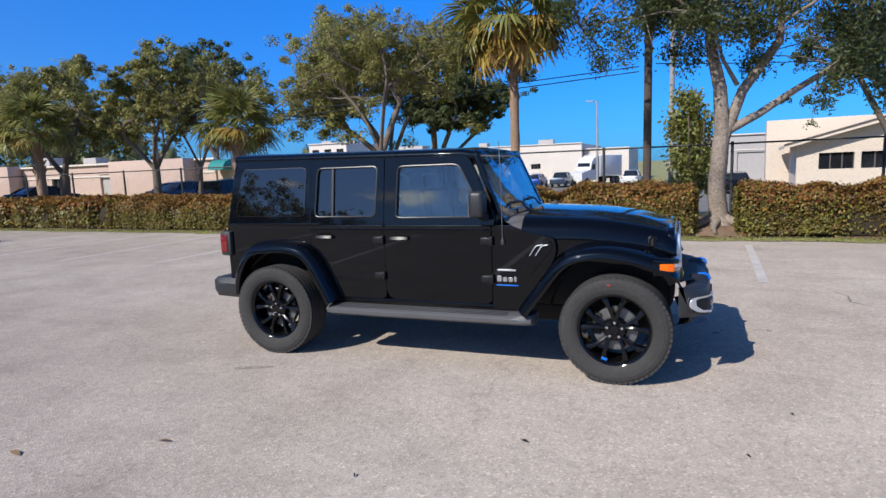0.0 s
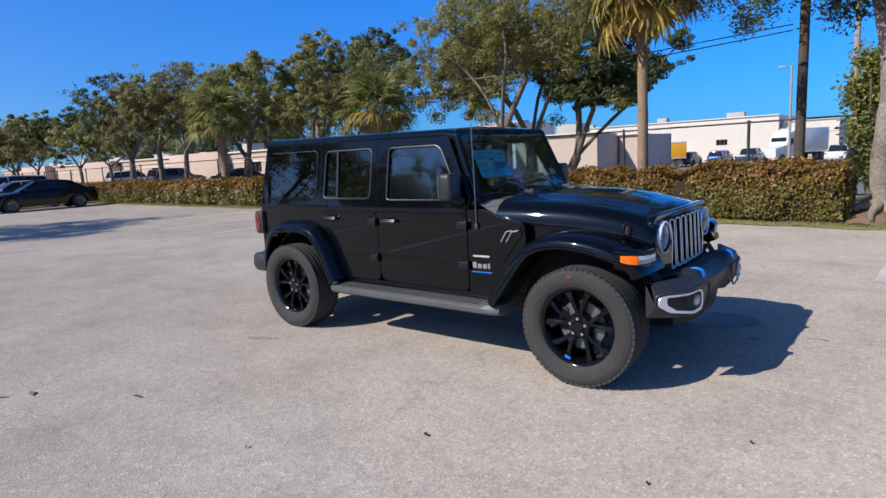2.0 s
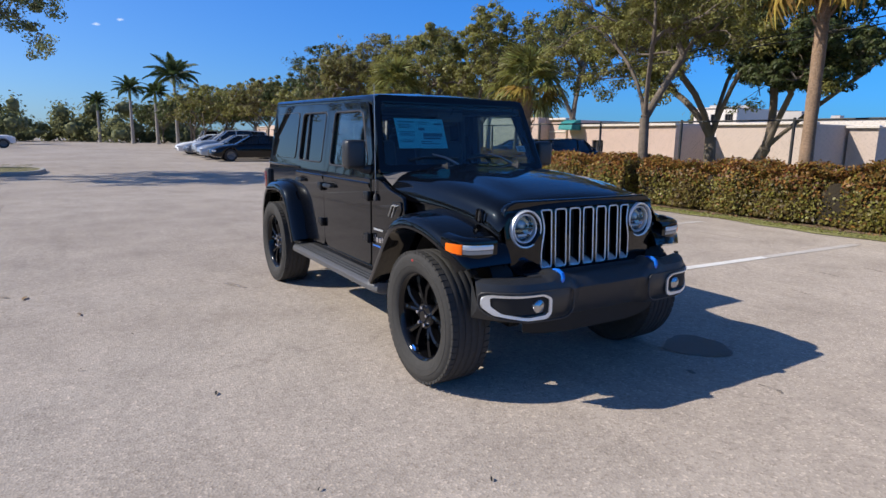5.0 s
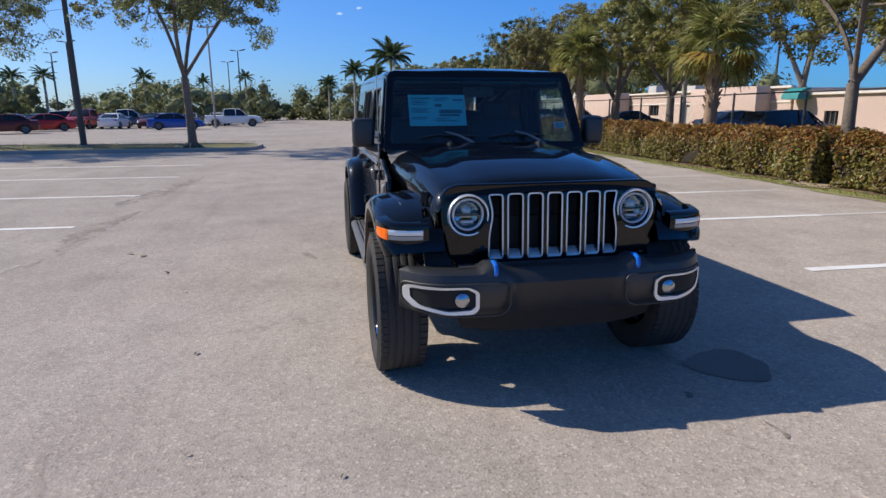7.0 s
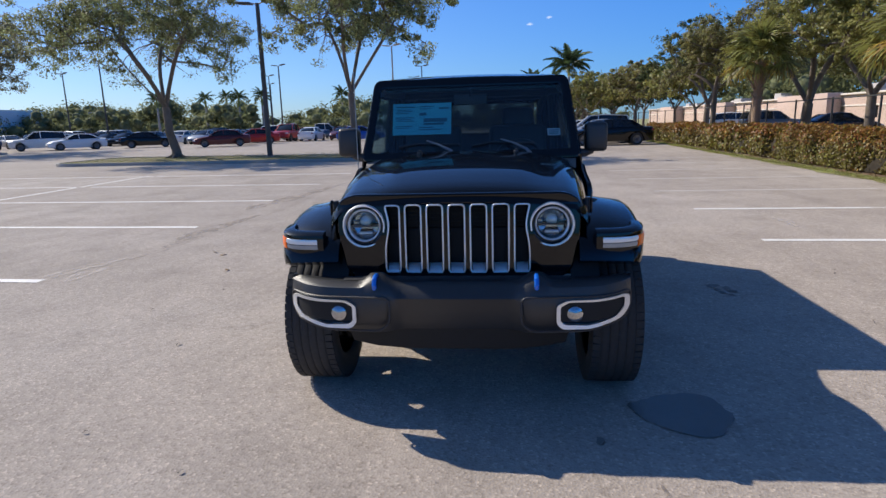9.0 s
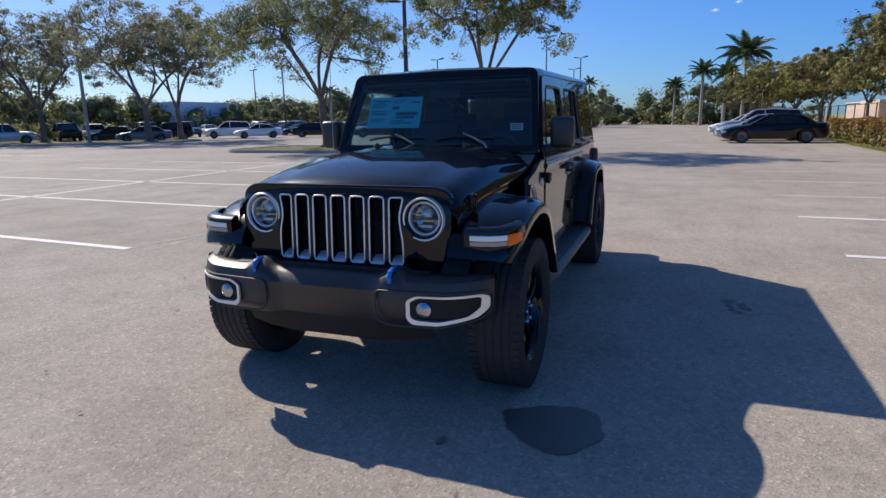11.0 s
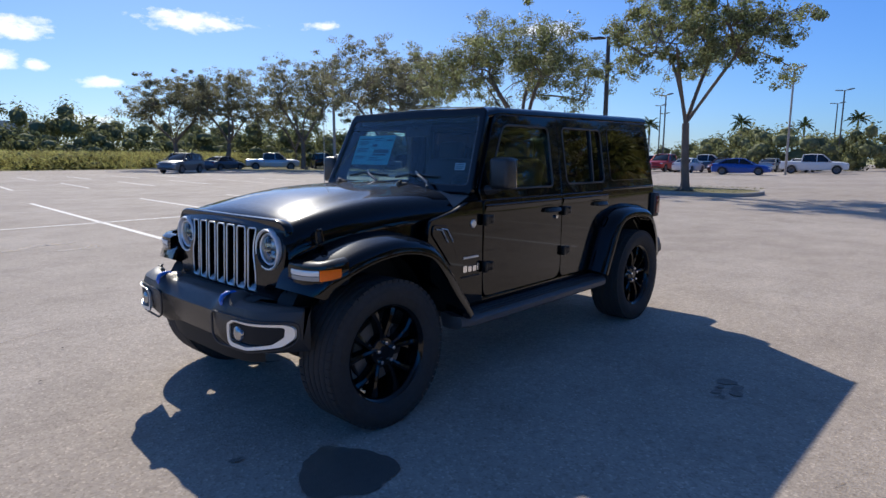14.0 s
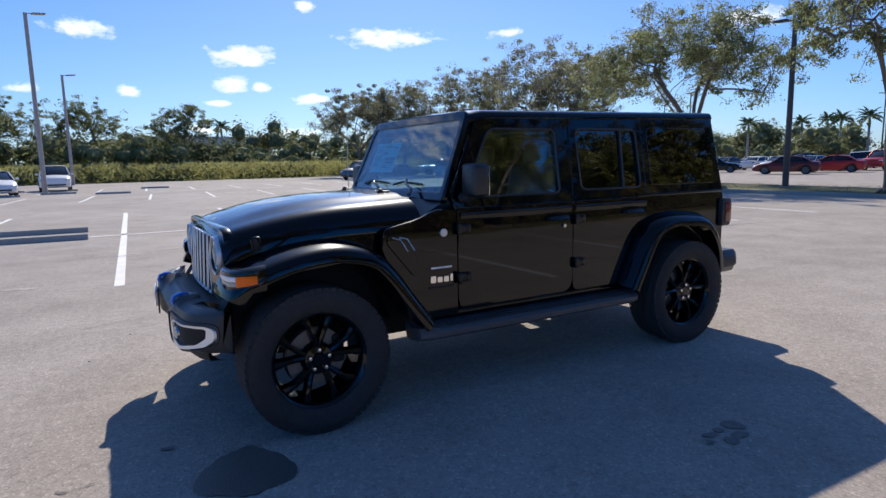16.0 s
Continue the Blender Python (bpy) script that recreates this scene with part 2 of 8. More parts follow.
def material(name, color, rough=0.5, metal=0.0, vary=0.15, scale=6.0, bump=0.0, bump_scale=40.0, coat=0.0, random_by=None, spread=0.0, spec=0.5, second=None):
    """A surface with two scales of variation, and fine relief. second: another colour that the large stains lead to."""
    m = bpy.data.materials.new(name)
    m.use_nodes = True
    n, l = m.node_tree.nodes, m.node_tree.links
    b = n["Principled BSDF"]
    b.inputs["Roughness"].default_value, b.inputs["Metallic"].default_value = rough, metal
    b.inputs["Coat Weight"].default_value, b.inputs["Coat Roughness"].default_value = coat, 0.03
    b.inputs["Specular IOR Level"].default_value = spec
    tc = n.new("ShaderNodeTexCoord")
    big, small = n.new("ShaderNodeTexNoise"), n.new("ShaderNodeTexNoise")
    big.inputs["Scale"].default_value, big.inputs["Detail"].default_value = scale * 0.25, 5
    small.inputs["Scale"].default_value, small.inputs["Detail"].default_value = scale * 4, 4
    l.new(tc.outputs["Object"], big.inputs["Vector"]), l.new(tc.outputs["Object"], small.inputs["Vector"])
    mixn = n.new("ShaderNodeMix")
    mixn.inputs["Factor"].default_value = 0.45
    l.new(big.outputs[0], mixn.inputs["A"]), l.new(small.outputs[0], mixn.inputs["B"])
    ramp = n.new("ShaderNodeValToRGB")
    lo = [c * (1 - vary) for c in color[:3]] if second is None else list(second)
    hi = [c * (1 + vary) for c in color[:3]]
    e = ramp.color_ramp.elements
    e[0].position, e[1].position = 0.3, 0.7
    e[0].color, e[1].color = (*lo, 1), (*hi, 1)
    l.new(mixn.outputs["Result"], ramp.inputs[0])
    colour = ramp.outputs[0]
    if random_by:
        src = n.new("ShaderNodeObjectInfo") if random_by == "object" else n.new("ShaderNodeNewGeometry")
        hsv = n.new("ShaderNodeHueSaturation")
        rv, rh = n.new("ShaderNodeMapRange"), n.new("ShaderNodeMapRange")
        rv.inputs["To Min"].default_value, rv.inputs["To Max"].default_value = 1 - spread, 1 + spread
        rh.inputs["To Min"].default_value, rh.inputs["To Max"].default_value = 0.5 - spread * 0.07, 0.5 + spread * 0.04
        rnd = src.outputs["Random"] if random_by == "object" else src.outputs["Random Per Island"]
        l.new(rnd, rv.inputs["Value"]), l.new(rnd, rh.inputs["Value"])
        l.new(rv.outputs[0], hsv.inputs["Value"]), l.new(rh.outputs[0], hsv.inputs["Hue"])
        l.new(colour, hsv.inputs["Color"])
        colour = hsv.outputs[0]
    l.new(colour, b.inputs["Base Color"])
    if bump > 0:
        bn, bt = n.new("ShaderNodeBump"), n.new("ShaderNodeTexNoise")
        bt.inputs["Scale"].default_value, bt.inputs["Detail"].default_value = bump_scale, 4
        l.new(tc.outputs["Object"], bt.inputs["Vector"]), l.new(bt.outputs[0], bn.inputs["Height"])
        bn.inputs["Strength"].default_value, bn.inputs["Distance"].default_value = bump, 0.02
        l.new(bn.outputs[0], b.inputs["Normal"])
    return m


def leaf_material(name, color, spread=0.35, through=0.3, second=None, scale=1.5, spec=0.3):
    """Leaves that vary one from the other and let some light through."""
    m = material(name, color, 0.45, 0, 0.3, scale, random_by="island", spread=spread, spec=spec, second=second)
    n, l = m.node_tree.nodes, m.node_tree.links
    b, out = n["Principled BSDF"], n["Material Output"]
    src = b.inputs["Base Color"].links[0].from_socket
    tr, mx = n.new("ShaderNodeBsdfTranslucent"), n.new("ShaderNodeMixShader")
    l.new(src, tr.inputs[0])
    mx.inputs[0].default_value = through
    l.new(b.outputs[0], mx.inputs[1]), l.new(tr.outputs[0], mx.inputs[2]), l.new(mx.outputs[0], out.inputs[0])
    return m


def glass_material(name, tint, f0=0.045, haze=0.001, power=5.0):
    """Tinted car or house glass: part of the light passes, the rest is mirrored, more so at flat angles."""
    m = bpy.data.materials.new(name)
    m.use_nodes = True
    n, l = m.node_tree.nodes, m.node_tree.links
    n.remove(n["Principled BSDF"])
    out = n["Material Output"]
    tr, gl, mx, lw = n.new("ShaderNodeBsdfTransparent"), n.new("ShaderNodeBsdfGlossy"), n.new("ShaderNodeMixShader"), n.new("ShaderNodeLayerWeight")
    tr.inputs[0].default_value = (*tint, 1)
    gl.inputs["Roughness"].default_value = 0.01
    lw.inputs["Blend"].default_value = 0.5
    steep, share = n.new("ShaderNodeMath"), n.new("ShaderNodeMath")
    steep.operation, steep.inputs[1].default_value = "POWER", power
    share.operation, share.inputs[1].default_value, share.inputs[2].default_value = "MULTIPLY_ADD", 1 - f0, f0
    l.new(lw.outputs["Facing"], steep.inputs[0]), l.new(steep.outputs[0], share.inputs[0])
    l.new(share.outputs[0], mx.inputs[0]), l.new(tr.outputs[0], mx.inputs[1]), l.new(gl.outputs[0], mx.inputs[2])
    # a thin film of dust that scatters light onwards
    dust, film_mix, grain, share_dust = n.new("ShaderNodeBsdfGlossy"), n.new("ShaderNodeMixShader"), n.new("ShaderNodeTexNoise"), n.new("ShaderNodeMath")
    dust.inputs["Roughness"].default_value, dust.inputs[0].default_value = 0.35, (0.9, 0.92, 0.95, 1)
    grain.inputs["Scale"].default_value, grain.inputs["Detail"].default_value = 60.0, 3
    share_dust.operation, share_dust.inputs[1].default_value = "MULTIPLY", haze * 2
    l.new(grain.outputs[0], share_dust.inputs[0]), l.new(share_dust.outputs[0], film_mix.inputs[0])
    l.new(mx.outputs[0], film_mix.inputs[1]), l.new(dust.outputs[0], film_mix.inputs[2]), l.new(film_mix.outputs[0], out.inputs[0])
    return m


def pavement_material():
    """Worn pale asphalt: aggregate, patches, faint cracks and oil drips."""
    m = bpy.data.materials.new("worn_asphalt")
    m.use_nodes = True
    n, l = m.node_tree.nodes, m.node_tree.links
    b = n["Principled BSDF"]
    b.inputs["Roughness"].default_value, b.inputs["Specular IOR Level"].default_value = 0.85, 0.25
    b.inputs["Diffuse Roughness"].default_value = 0.25
    tc = n.new("ShaderNodeTexCoord")

    def noise_tex(scale, detail=4, rough=0.55):
        t = n.new("ShaderNodeTexNoise")
        t.inputs["Scale"].default_value, t.inputs["Detail"].default_value, t.inputs["Roughness"].default_value = scale, detail, rough
        l.new(tc.outputs["Object"], t.inputs["Vector"])
        return t

    def ramp_of(src, stops):
        r = n.new("ShaderNodeValToRGB")
        e = r.color_ramp.elements
        while len(e) < len(stops):
            e.new(0.5)
        for q, (p, c) in zip(e, stops):
            q.position, q.color = p, (*c, 1)
        l.new(src, r.inputs[0])
        return r

    def mixed(a, c, kind, fac):
        x = n.new("ShaderNodeMix")
        x.data_type, x.blend_type = "RGBA", kind
        if isinstance(fac, float):
            x.inputs["Factor"].default_value = fac
        else:
            l.new(fac, x.inputs["Factor"])
        l.new(a, x.inputs["A"]), l.new(c, x.inputs["B"])
        return x.outputs["Result"]

    base = ramp_of(noise_tex(0.22, 6, 0.6).outputs[0], [(0.3, (0.350, 0.298, 0.252)), (0.55, (0.412, 0.355, 0.303)), (0.75, (0.462, 0.406, 0.353))])
    patch = ramp_of(noise_tex(1.3, 7, 0.62).outputs[0], [(0.30, (0.78, 0.775, 0.77)), (0.46, (0.97, 0.97, 0.97)), (0.72, (1.17, 1.17, 1.17))])
    c = mixed(base.outputs[0], patch.outputs[0], "MULTIPLY", 0.75)
    vor = n.new("ShaderNodeTexVoronoi")
    vor.inputs["Scale"].default_value = 78.0
    l.new(tc.outputs["Object"], vor.inputs["Vector"])
    grit = ramp_of(vor.outputs["Color"], [(0.08, (0.50, 0.47, 0.44)), (0.40, (1, 1, 1)), (0.72, (1.05, 1.04, 1.03)), (0.93, (1.85, 1.81, 1.76))])
    c = mixed(c, grit.outputs[0], "MULTIPLY", 0.48)
    spot = ramp_of(noise_tex(14, 3, 0.6).outputs[0], [(0.3, (0.83, 0.83, 0.83)), (0.48, (1, 1, 1)), (0.7, (1.08, 1.08, 1.08))])
    c = mixed(c, spot.outputs[0], "MULTIPLY", 0.7)
    # old tyre marks and sweepings drawn out along the lanes
    drawn = n.new("ShaderNodeMapping")
    drawn.inputs["Rotation"].default_value, drawn.inputs["Scale"].default_value = (0, 0, 0.5), (0.22, 2.4, 1)
    l.new(tc.outputs["Object"], drawn.inputs["Vector"])
    marks = noise_tex(1.1, 5, 0.5)
    marks.inputs["Distortion"].default_value = 0.8
    l.new(drawn.outputs[0], marks.inputs["Vector"])
    streak = ramp_of(marks.outputs[0], [(0.28, (0.84, 0.835, 0.83)), (0.42, (0.99, 0.99, 0.99)), (0.58, (1.0, 1.0, 1.0)), (0.74, (1.09, 1.09, 1.09))])
    c = mixed(c, streak.outputs[0], "MULTIPLY", 0.7)
    # long cracks, wandering
    warp = n.new("ShaderNodeVectorMath")
    warp.operation = "MULTIPLY_ADD"
    wn = noise_tex(0.9, 4)
    warp.inputs[1].default_value = (1.3, 1.3, 0)
    l.new(wn.outputs["Color"], warp.inputs[0]), l.new(tc.outputs["Object"], warp.inputs[2])
    cr = n.new("ShaderNodeTexVoronoi")
    cr.feature = "DISTANCE_TO_EDGE"
    cr.inputs["Scale"].default_value = 0.16
    l.new(warp.outputs[0], cr.inputs["Vector"])
    crack = ramp_of(cr.outputs["Distance"], [(0.0, (0.80, 0.79, 0.78)), (0.0012, (0.88, 0.88, 0.88)), (0.004, (1, 1, 1))])
    gate = ramp_of(noise_tex(0.35, 2).outputs[0], [(0.52, (0, 0, 0)), (0.66, (1, 1, 1))])
    c = mixed(c, mixed(c, crack.outputs[0], "MULTIPLY", 1.0), "MIX", gate.outputs[0])
    l.new(c, b.inputs["Base Color"])
    bn = n.new("ShaderNodeBump")
    bn.inputs["Strength"].default_value, bn.inputs["Distance"].default_value = 0.4, 0.006
    l.new(vor.outputs["Distance"], bn.inputs["Height"]), l.new(bn.outputs[0], b.inputs["Normal"])
    return m


M_PAVE = pavement_material()
M_PAINT_LINE = material("worn_white_line", (0.80, 0.79, 0.77), 0.8, 0, 0.05, 14, 0.3, 120, second=(0.64, 0.61, 0.57))
M_GRASS = material("dry_grass", (0.22, 0.23, 0.07), 0.9, 0, 0.3, 5, 0.8, 60, second=(0.28, 0.24, 0.12))
M_ISLEGRASS = material("island_grass", (0.120, 0.125, 0.045), 0.95, 0, 0.35, 3, 0.8, 60, second=(0.17, 0.135, 0.075))
M_MULCH = material("leaf_litter", (0.20, 0.13, 0.08), 0.95, 0, 0.4, 9, 1.0, 50)
M_CONCRETE = material("grey_concrete", (0.34, 0.32, 0.29), 0.85, 0, 0.15, 6, 0.4, 80)
M_LANE = material("grey_lane", (0.17, 0.165, 0.155), 0.9, 0, 0.2, 2, 0.3, 60)
M_BLACK = material("black_paint", (0.0012, 0.0013, 0.0020), 0.32, 0, 0.1, 3, spec=0.04, coat=1.0)
M_BLACK.node_tree.nodes["Principled BSDF"].inputs["Specular Tint"].default_value = (0.40, 0.66, 1.0, 1)
M_BLACK.node_tree.nodes["Principled BSDF"].inputs["Coat IOR"].default_value = 1.43
M_PLASTIC = material("black_plastic", (0.028, 0.028, 0.030), 0.5, 0, 0.1, 20, 0.15, 300)
M_GREYPLASTIC = material("grey_black_plastic", (0.021, 0.022, 0.024), 0.38, 0, 0.1, 20, 0.15, 300, spec=0.6)
# base grey raised to the tone the plastic has in sunlight
M_COWL = material("pale_grey_cowl", (0.17, 0.155, 0.145), 0.6, 0, 0.2, 15, 0.2, 200)
M_STEP = material("grey_step", (0.098, 0.099, 0.104), 0.45, 0.2, 0.12, 12, 0.2, 200)
M_DARK = material("underbody_black", (0.005, 0.005, 0.005), 0.7, 0, 0.3, 8)
M_RUBBER = material("tyre_rubber", (0.047, 0.0455, 0.044), 0.8, 0, 0.2, 10, 0.2, 120, spec=0.2)
M_RIM = material("gloss_black_rim", (0.004, 0.004, 0.005), 0.09, 0, 0.1, 5, spec=0.4)
M_STEEL = material("bare_steel", (0.42, 0.41, 0.40), 0.35, 1.0, 0.2, 20)
M_CHROME = material("satin_chrome", (0.78, 0.78, 0.80), 0.16, 1.0, 0.05, 20)
M_SILVER = material("satin_silver", (0.76, 0.78, 0.80), 0.36, 0.75, 0.05, 20)
M_TRIM = material("gloss_black_seal", (0.010, 0.010, 0.011), 0.40, 0.0, 0.1, 20, spec=0.9)
M_HARDWARE = material("satin_black_hardware", (0.006, 0.006, 0.007), 0.36, 0.0, 0.1, 20, spec=0.5)
M_WIPER = material("satin_grey_arm", (0.20, 0.20, 0.20), 0.3, 0.6, 0.1, 20)
M_BLUE = material("bright_blue_paint", (0.005, 0.14, 0.62), 0.3, 0, 0.1, 20, coat=0.5)
M_AMBER = material("amber_lens", (1.0, 0.17, 0.004), 0.3, 0, 0.05, 20, coat=0.3, spec=0.25)
M_REDLENS = material("red_lens", (0.16, 0.008, 0.010), 0.12, 0, 0.1, 20, coat=1)
M_SMOKED = material("smoked_clear_lens", (0.26, 0.30, 0.33), 0.15, 0.3, 0.1, 20, coat=1)
M_REDMARK = material("red_tyre_mark", (0.30, 0.02, 0.02), 0.7)
M_LENS = material("clear_lens", (0.66, 0.69, 0.72), 0.12, 0.4, 0.1, 20, coat=1)
M_DRL = material("white_lamp_strip", (0.74, 0.79, 0.82), 0.10, 0.25, 0.05, 20, coat=1)
M_LAMPBOWL = material("lamp_reflector", (0.42, 0.43, 0.45), 0.14, 0.9, 0.3, 40)
M_RING = material("pale_lamp_ring", (0.80, 0.84, 0.88), 0.35, 0.45, 0.05, 20, coat=0.5)
M_DISC = material("dull_brake_steel", (0.20, 0.20, 0.20), 0.5, 0.8, 0.25, 30)
M_LAMPCONE = material("lamp_cone", (0.13, 0.135, 0.14), 0.22, 0.8, 0.1, 30)
M_GLASS = glass_material("windscreen_glass", (0.74, 0.83, 0.84), 0.042, 0.002, 3.4)
M_TINT = glass_material("tinted_glass", (0.80, 0.91, 0.92), 0.11)
M_REARGLASS = glass_material("dark_rear_glass", (0.30, 0.32, 0.33), 0.06)
M_PRIVACY = glass_material("privacy_glass", (0.03, 0.033, 0.036), 0.13)
M_PAPER = material("pale_cyan_paper", (0.10, 0.70, 0.80), 0.5, 0, 0.04, 10)
M_PAPERW = material("white_paper", (0.72, 0.76, 0.80), 0.6, 0, 0.04, 10)
M_INK = material("dark_ink", (0.04, 0.20, 0.26), 0.6)
M_SEAT = material("black_leather", (0.018, 0.018, 0.02), 0.5, 0, 0.2, 10, 0.2, 120)
M_HEADLINER = material("dark_headliner", (0.05, 0.05, 0.05), 0.9)
M_BARK = material("grey_bark", (0.17, 0.135, 0.105), 0.95, 0, 0.4, 5, 1.0, 26, second=(0.09, 0.075, 0.06))
M_PALMBARK = material("palm_bark", (0.30, 0.200, 0.130), 0.95, 0, 0.35, 7, 1.0, 30, second=(0.15, 0.105, 0.07))
M_WOODPOLE = material("weathered_pole", (0.085, 0.066, 0.053), 0.9, 0, 0.3, 4, 0.5, 40)
M_DARKPOLE = material("bronze_lamp_pole", (0.075, 0.068, 0.062), 0.55, 0.1, 0.2, 6)
M_CONCPOLE = material("concrete_pole", (0.34, 0.31, 0.28), 0.85, 0, 0.15, 6)
M_WIRE = material("black_wire", (0.02, 0.02, 0.02), 0.6)
M_FENCE = material("dark_fence_metal", (0.05, 0.05, 0.05), 0.6, 0.3)
M_HEDGE = leaf_material("hedge_leaf", (0.150, 0.145, 0.030), 0.6, 0.3, (0.120, 0.075, 0.020), 5.0)
M_BRONZE = leaf_material("bronze_leaf", (0.270, 0.115, 0.030), 0.5, 0.3, (0.17, 0.115, 0.028), 5.0)
M_HEDGEBODY = material("hedge_core_brown", (0.03, 0.022, 0.012), 0.95, 0, 0.5, 12, 1.0, 40)
M_ISLE = leaf_material("island_leaf", (0.220, 0.240, 0.112), 0.5, 0.6, spec=0.15)
M_ISLEB = leaf_material("brownish_island_leaf", (0.240, 0.236, 0.138), 0.45, 0.58, spec=0.15)
M_OAK = leaf_material("oak_leaf", (0.255, 0.250, 0.072), 0.38, 0.4, (0.175, 0.165, 0.050))
M_OAKY = leaf_material("yellowed_leaf", (0.240, 0.222, 0.080), 0.5, 0.45)
M_OAKD = leaf_material("dark_leaf", (0.100, 0.124, 0.046), 0.5, 0.45)
# greens greyed and lightened so the colour itself carries the haze of distance
M_FAR = leaf_material("hazed_far_leaf", (0.195, 0.205, 0.100), 0.15, 0.6, spec=0.0)
M_FARD = leaf_material("hazed_far_dark_leaf", (0.178, 0.196, 0.094), 0.15, 0.6, spec=0.0)
M_PALM = leaf_material("palm_frond", (0.245, 0.255, 0.072), 0.45, 0.35)
M_PALMDRY = leaf_material("dry_frond", (0.46, 0.33, 0.075), 0.4, 0.4)
M_PINK = material("pale_pink_stucco", (0.56, 0.42, 0.36), 0.9, 0, 0.08, 1.2, 0.2, 20)
M_CREAM = material("cream_stucco", (0.66, 0.56, 0.46), 0.9, 0, 0.06, 1.0, 0.2, 20)
M_WHITEWALL = material("white_wall", (0.70, 0.63, 0.57), 0.9, 0, 0.05, 0.8)
M_BEIGE = material("beige_stucco", (0.56, 0.455, 0.395), 0.9, 0, 0.08, 1.0)
M_GREYWALL = material("grey_wall", (0.45, 0.42, 0.40), 0.9, 0, 0.06, 0.8)
M_BLUEWALL = material("blue_metal_wall", (0.50, 0.62, 0.70), 0.7, 0, 0.08, 1.0)
M_ROOFDARK = material("dark_roof_edge", (0.10, 0.085, 0.08), 0.8)
M_TEAL = material("teal_awning", (0.02, 0.22, 0.22), 0.7)
M_DARKGLASS = material("dark_window_glass", (0.012, 0.014, 0.018), 0.06, 0, 0.2, 2)

# ---- ground ----


def sheet(name, pts, z, mat, label, category, kind="structure"):
    bm = bmesh.new()
    bm.faces.new([bm.verts.new((x, y, z)) for x, y in pts])
    return solid(name, bm, mat, label, category, kind, None)


def ground_z(x, y):
    """Level ground that falls a little behind the fence."""
    def ease(t):
        t = min(1, max(0, t))
        return t * t * (3 - 2 * t)
    return -1.35 * ease((y - 14) / 12) * max(ease((x + 24) / 8), ease((y - 44) / 8))


def terrain(name, xs, ys, lift, mat, label, category):
    bm = bmesh.new()
    loft(bm, [[(x, y, ground_z(x, y) + lift) for y in ys] for x in xs])
    return solid(name, bm, mat, label, category, "structure", 60)


GRID_X = [-1500, -700, -300, -120, -60] + list(range(-30, -10, 2)) + [0, 20, 60, 120, 300, 700, 1500]
terrain("ground", GRID_X, [-1500, -700, -300, -100, -50, 0, 7, 12] + list(range(14, 30, 2)) + [40, 44, 46, 48, 50, 52, 60, 120, 300, 700, 1500], -0.02, M_GRASS, "dry green and straw coloured grass ground", "ground")
sheet("pavement", [(-170, -66), (70, -66), (70, 4.5), (-30, 9.3), (-170, 15.8)], 0.0, M_PAVE, "sunlit pale worn asphalt of a car park", "pavement")
terrain("road", [-120, -60] + list(range(-30, -10, 2)) + [0, 20, 60], [31, 34, 40, 44, 46, 48, 50, 52, 60, 82], 0.0, M_LANE, "grey asphalt lane behind the fence", "road")


def hedge_y(x):
    """Where the car park ends and the verge of the hedge begins."""
    return 7.68 - 0.048 * x


M_FADED = material("faded_paint", (0.56, 0.525, 0.49), 0.85, 0, 0.1, 10, second=(0.42, 0.375, 0.335))


def line(x0, y0, x1, y1, w=0.12, worn=False):
    """A painted line as a thin worn strip."""
    bm = bmesh.new()
    a, b = Vector((x0, y0)), Vector((x1, y1))
    d = (b - a).normalized()
    s = Vector((-d.y, d.x)) * w / 2
    n = max(2, int((b - a).length / 0.5))
    rows = []
    for i in range(n + 1):
        p = a.lerp(b, i / n)
        j = random.uniform(-0.004, 0.004)
        rows.append((bm.verts.new((*(p + s * (1 + j * 8)), 0.004)), bm.verts.new((*(p - s * (1 - j * 8)), 0.004))))
    for r0, r1 in zip(rows, rows[1:]):
        bm.faces.new((r0[0], r0[1], r1[1], r1[0]))
    solid("parking_line", bm, M_FADED if worn else M_PAINT_LINE, "faded white painted parking line on the asphalt" if worn else "worn white painted parking line on the asphalt", "parking line", "structure", None)


for x in (2.97, 0.20, -2.45, -5.05, -7.6, -10.2, -12.8, -15.4, -18.0):
    y1 = 7.1 - 0.048 * x
    ym = 3.3 + (y1 - 3.3) * (0.42 if x > -1 else 0.65)
    if -6 < x < 2:
        line(x, 3.3, x + 0.16 * (ym - 3.3) / (y1 - 3.3), ym)
        line(x + 0.16 * (ym - 3.3) / (y1 - 3.3), ym, x + 0.16, y1, worn=True)
    else:
        line(x, 3.3, x + 0.16, y1, worn=True)
for x in (14.8, 11.6, 8.4, 5.4, 2.30, -0.62, -3.82, -6.98, -10.3, -13.6):
    line(x, -4.45, x - 0.35, -11.1)
    line(x - 0.35, -11.25, x - 0.72, -18.4)
line(16, -10.6, -14.2, -11.55)
for x in (9.0, 6.0, 3.0, 0.2, -2.7, -5.6, -8.5, -11.4, -14.3, -17.2):
    line(x, -27.0, x - 0.6, -33.5)
    line(x - 0.7, -38.5, x - 1.2, -45.0)


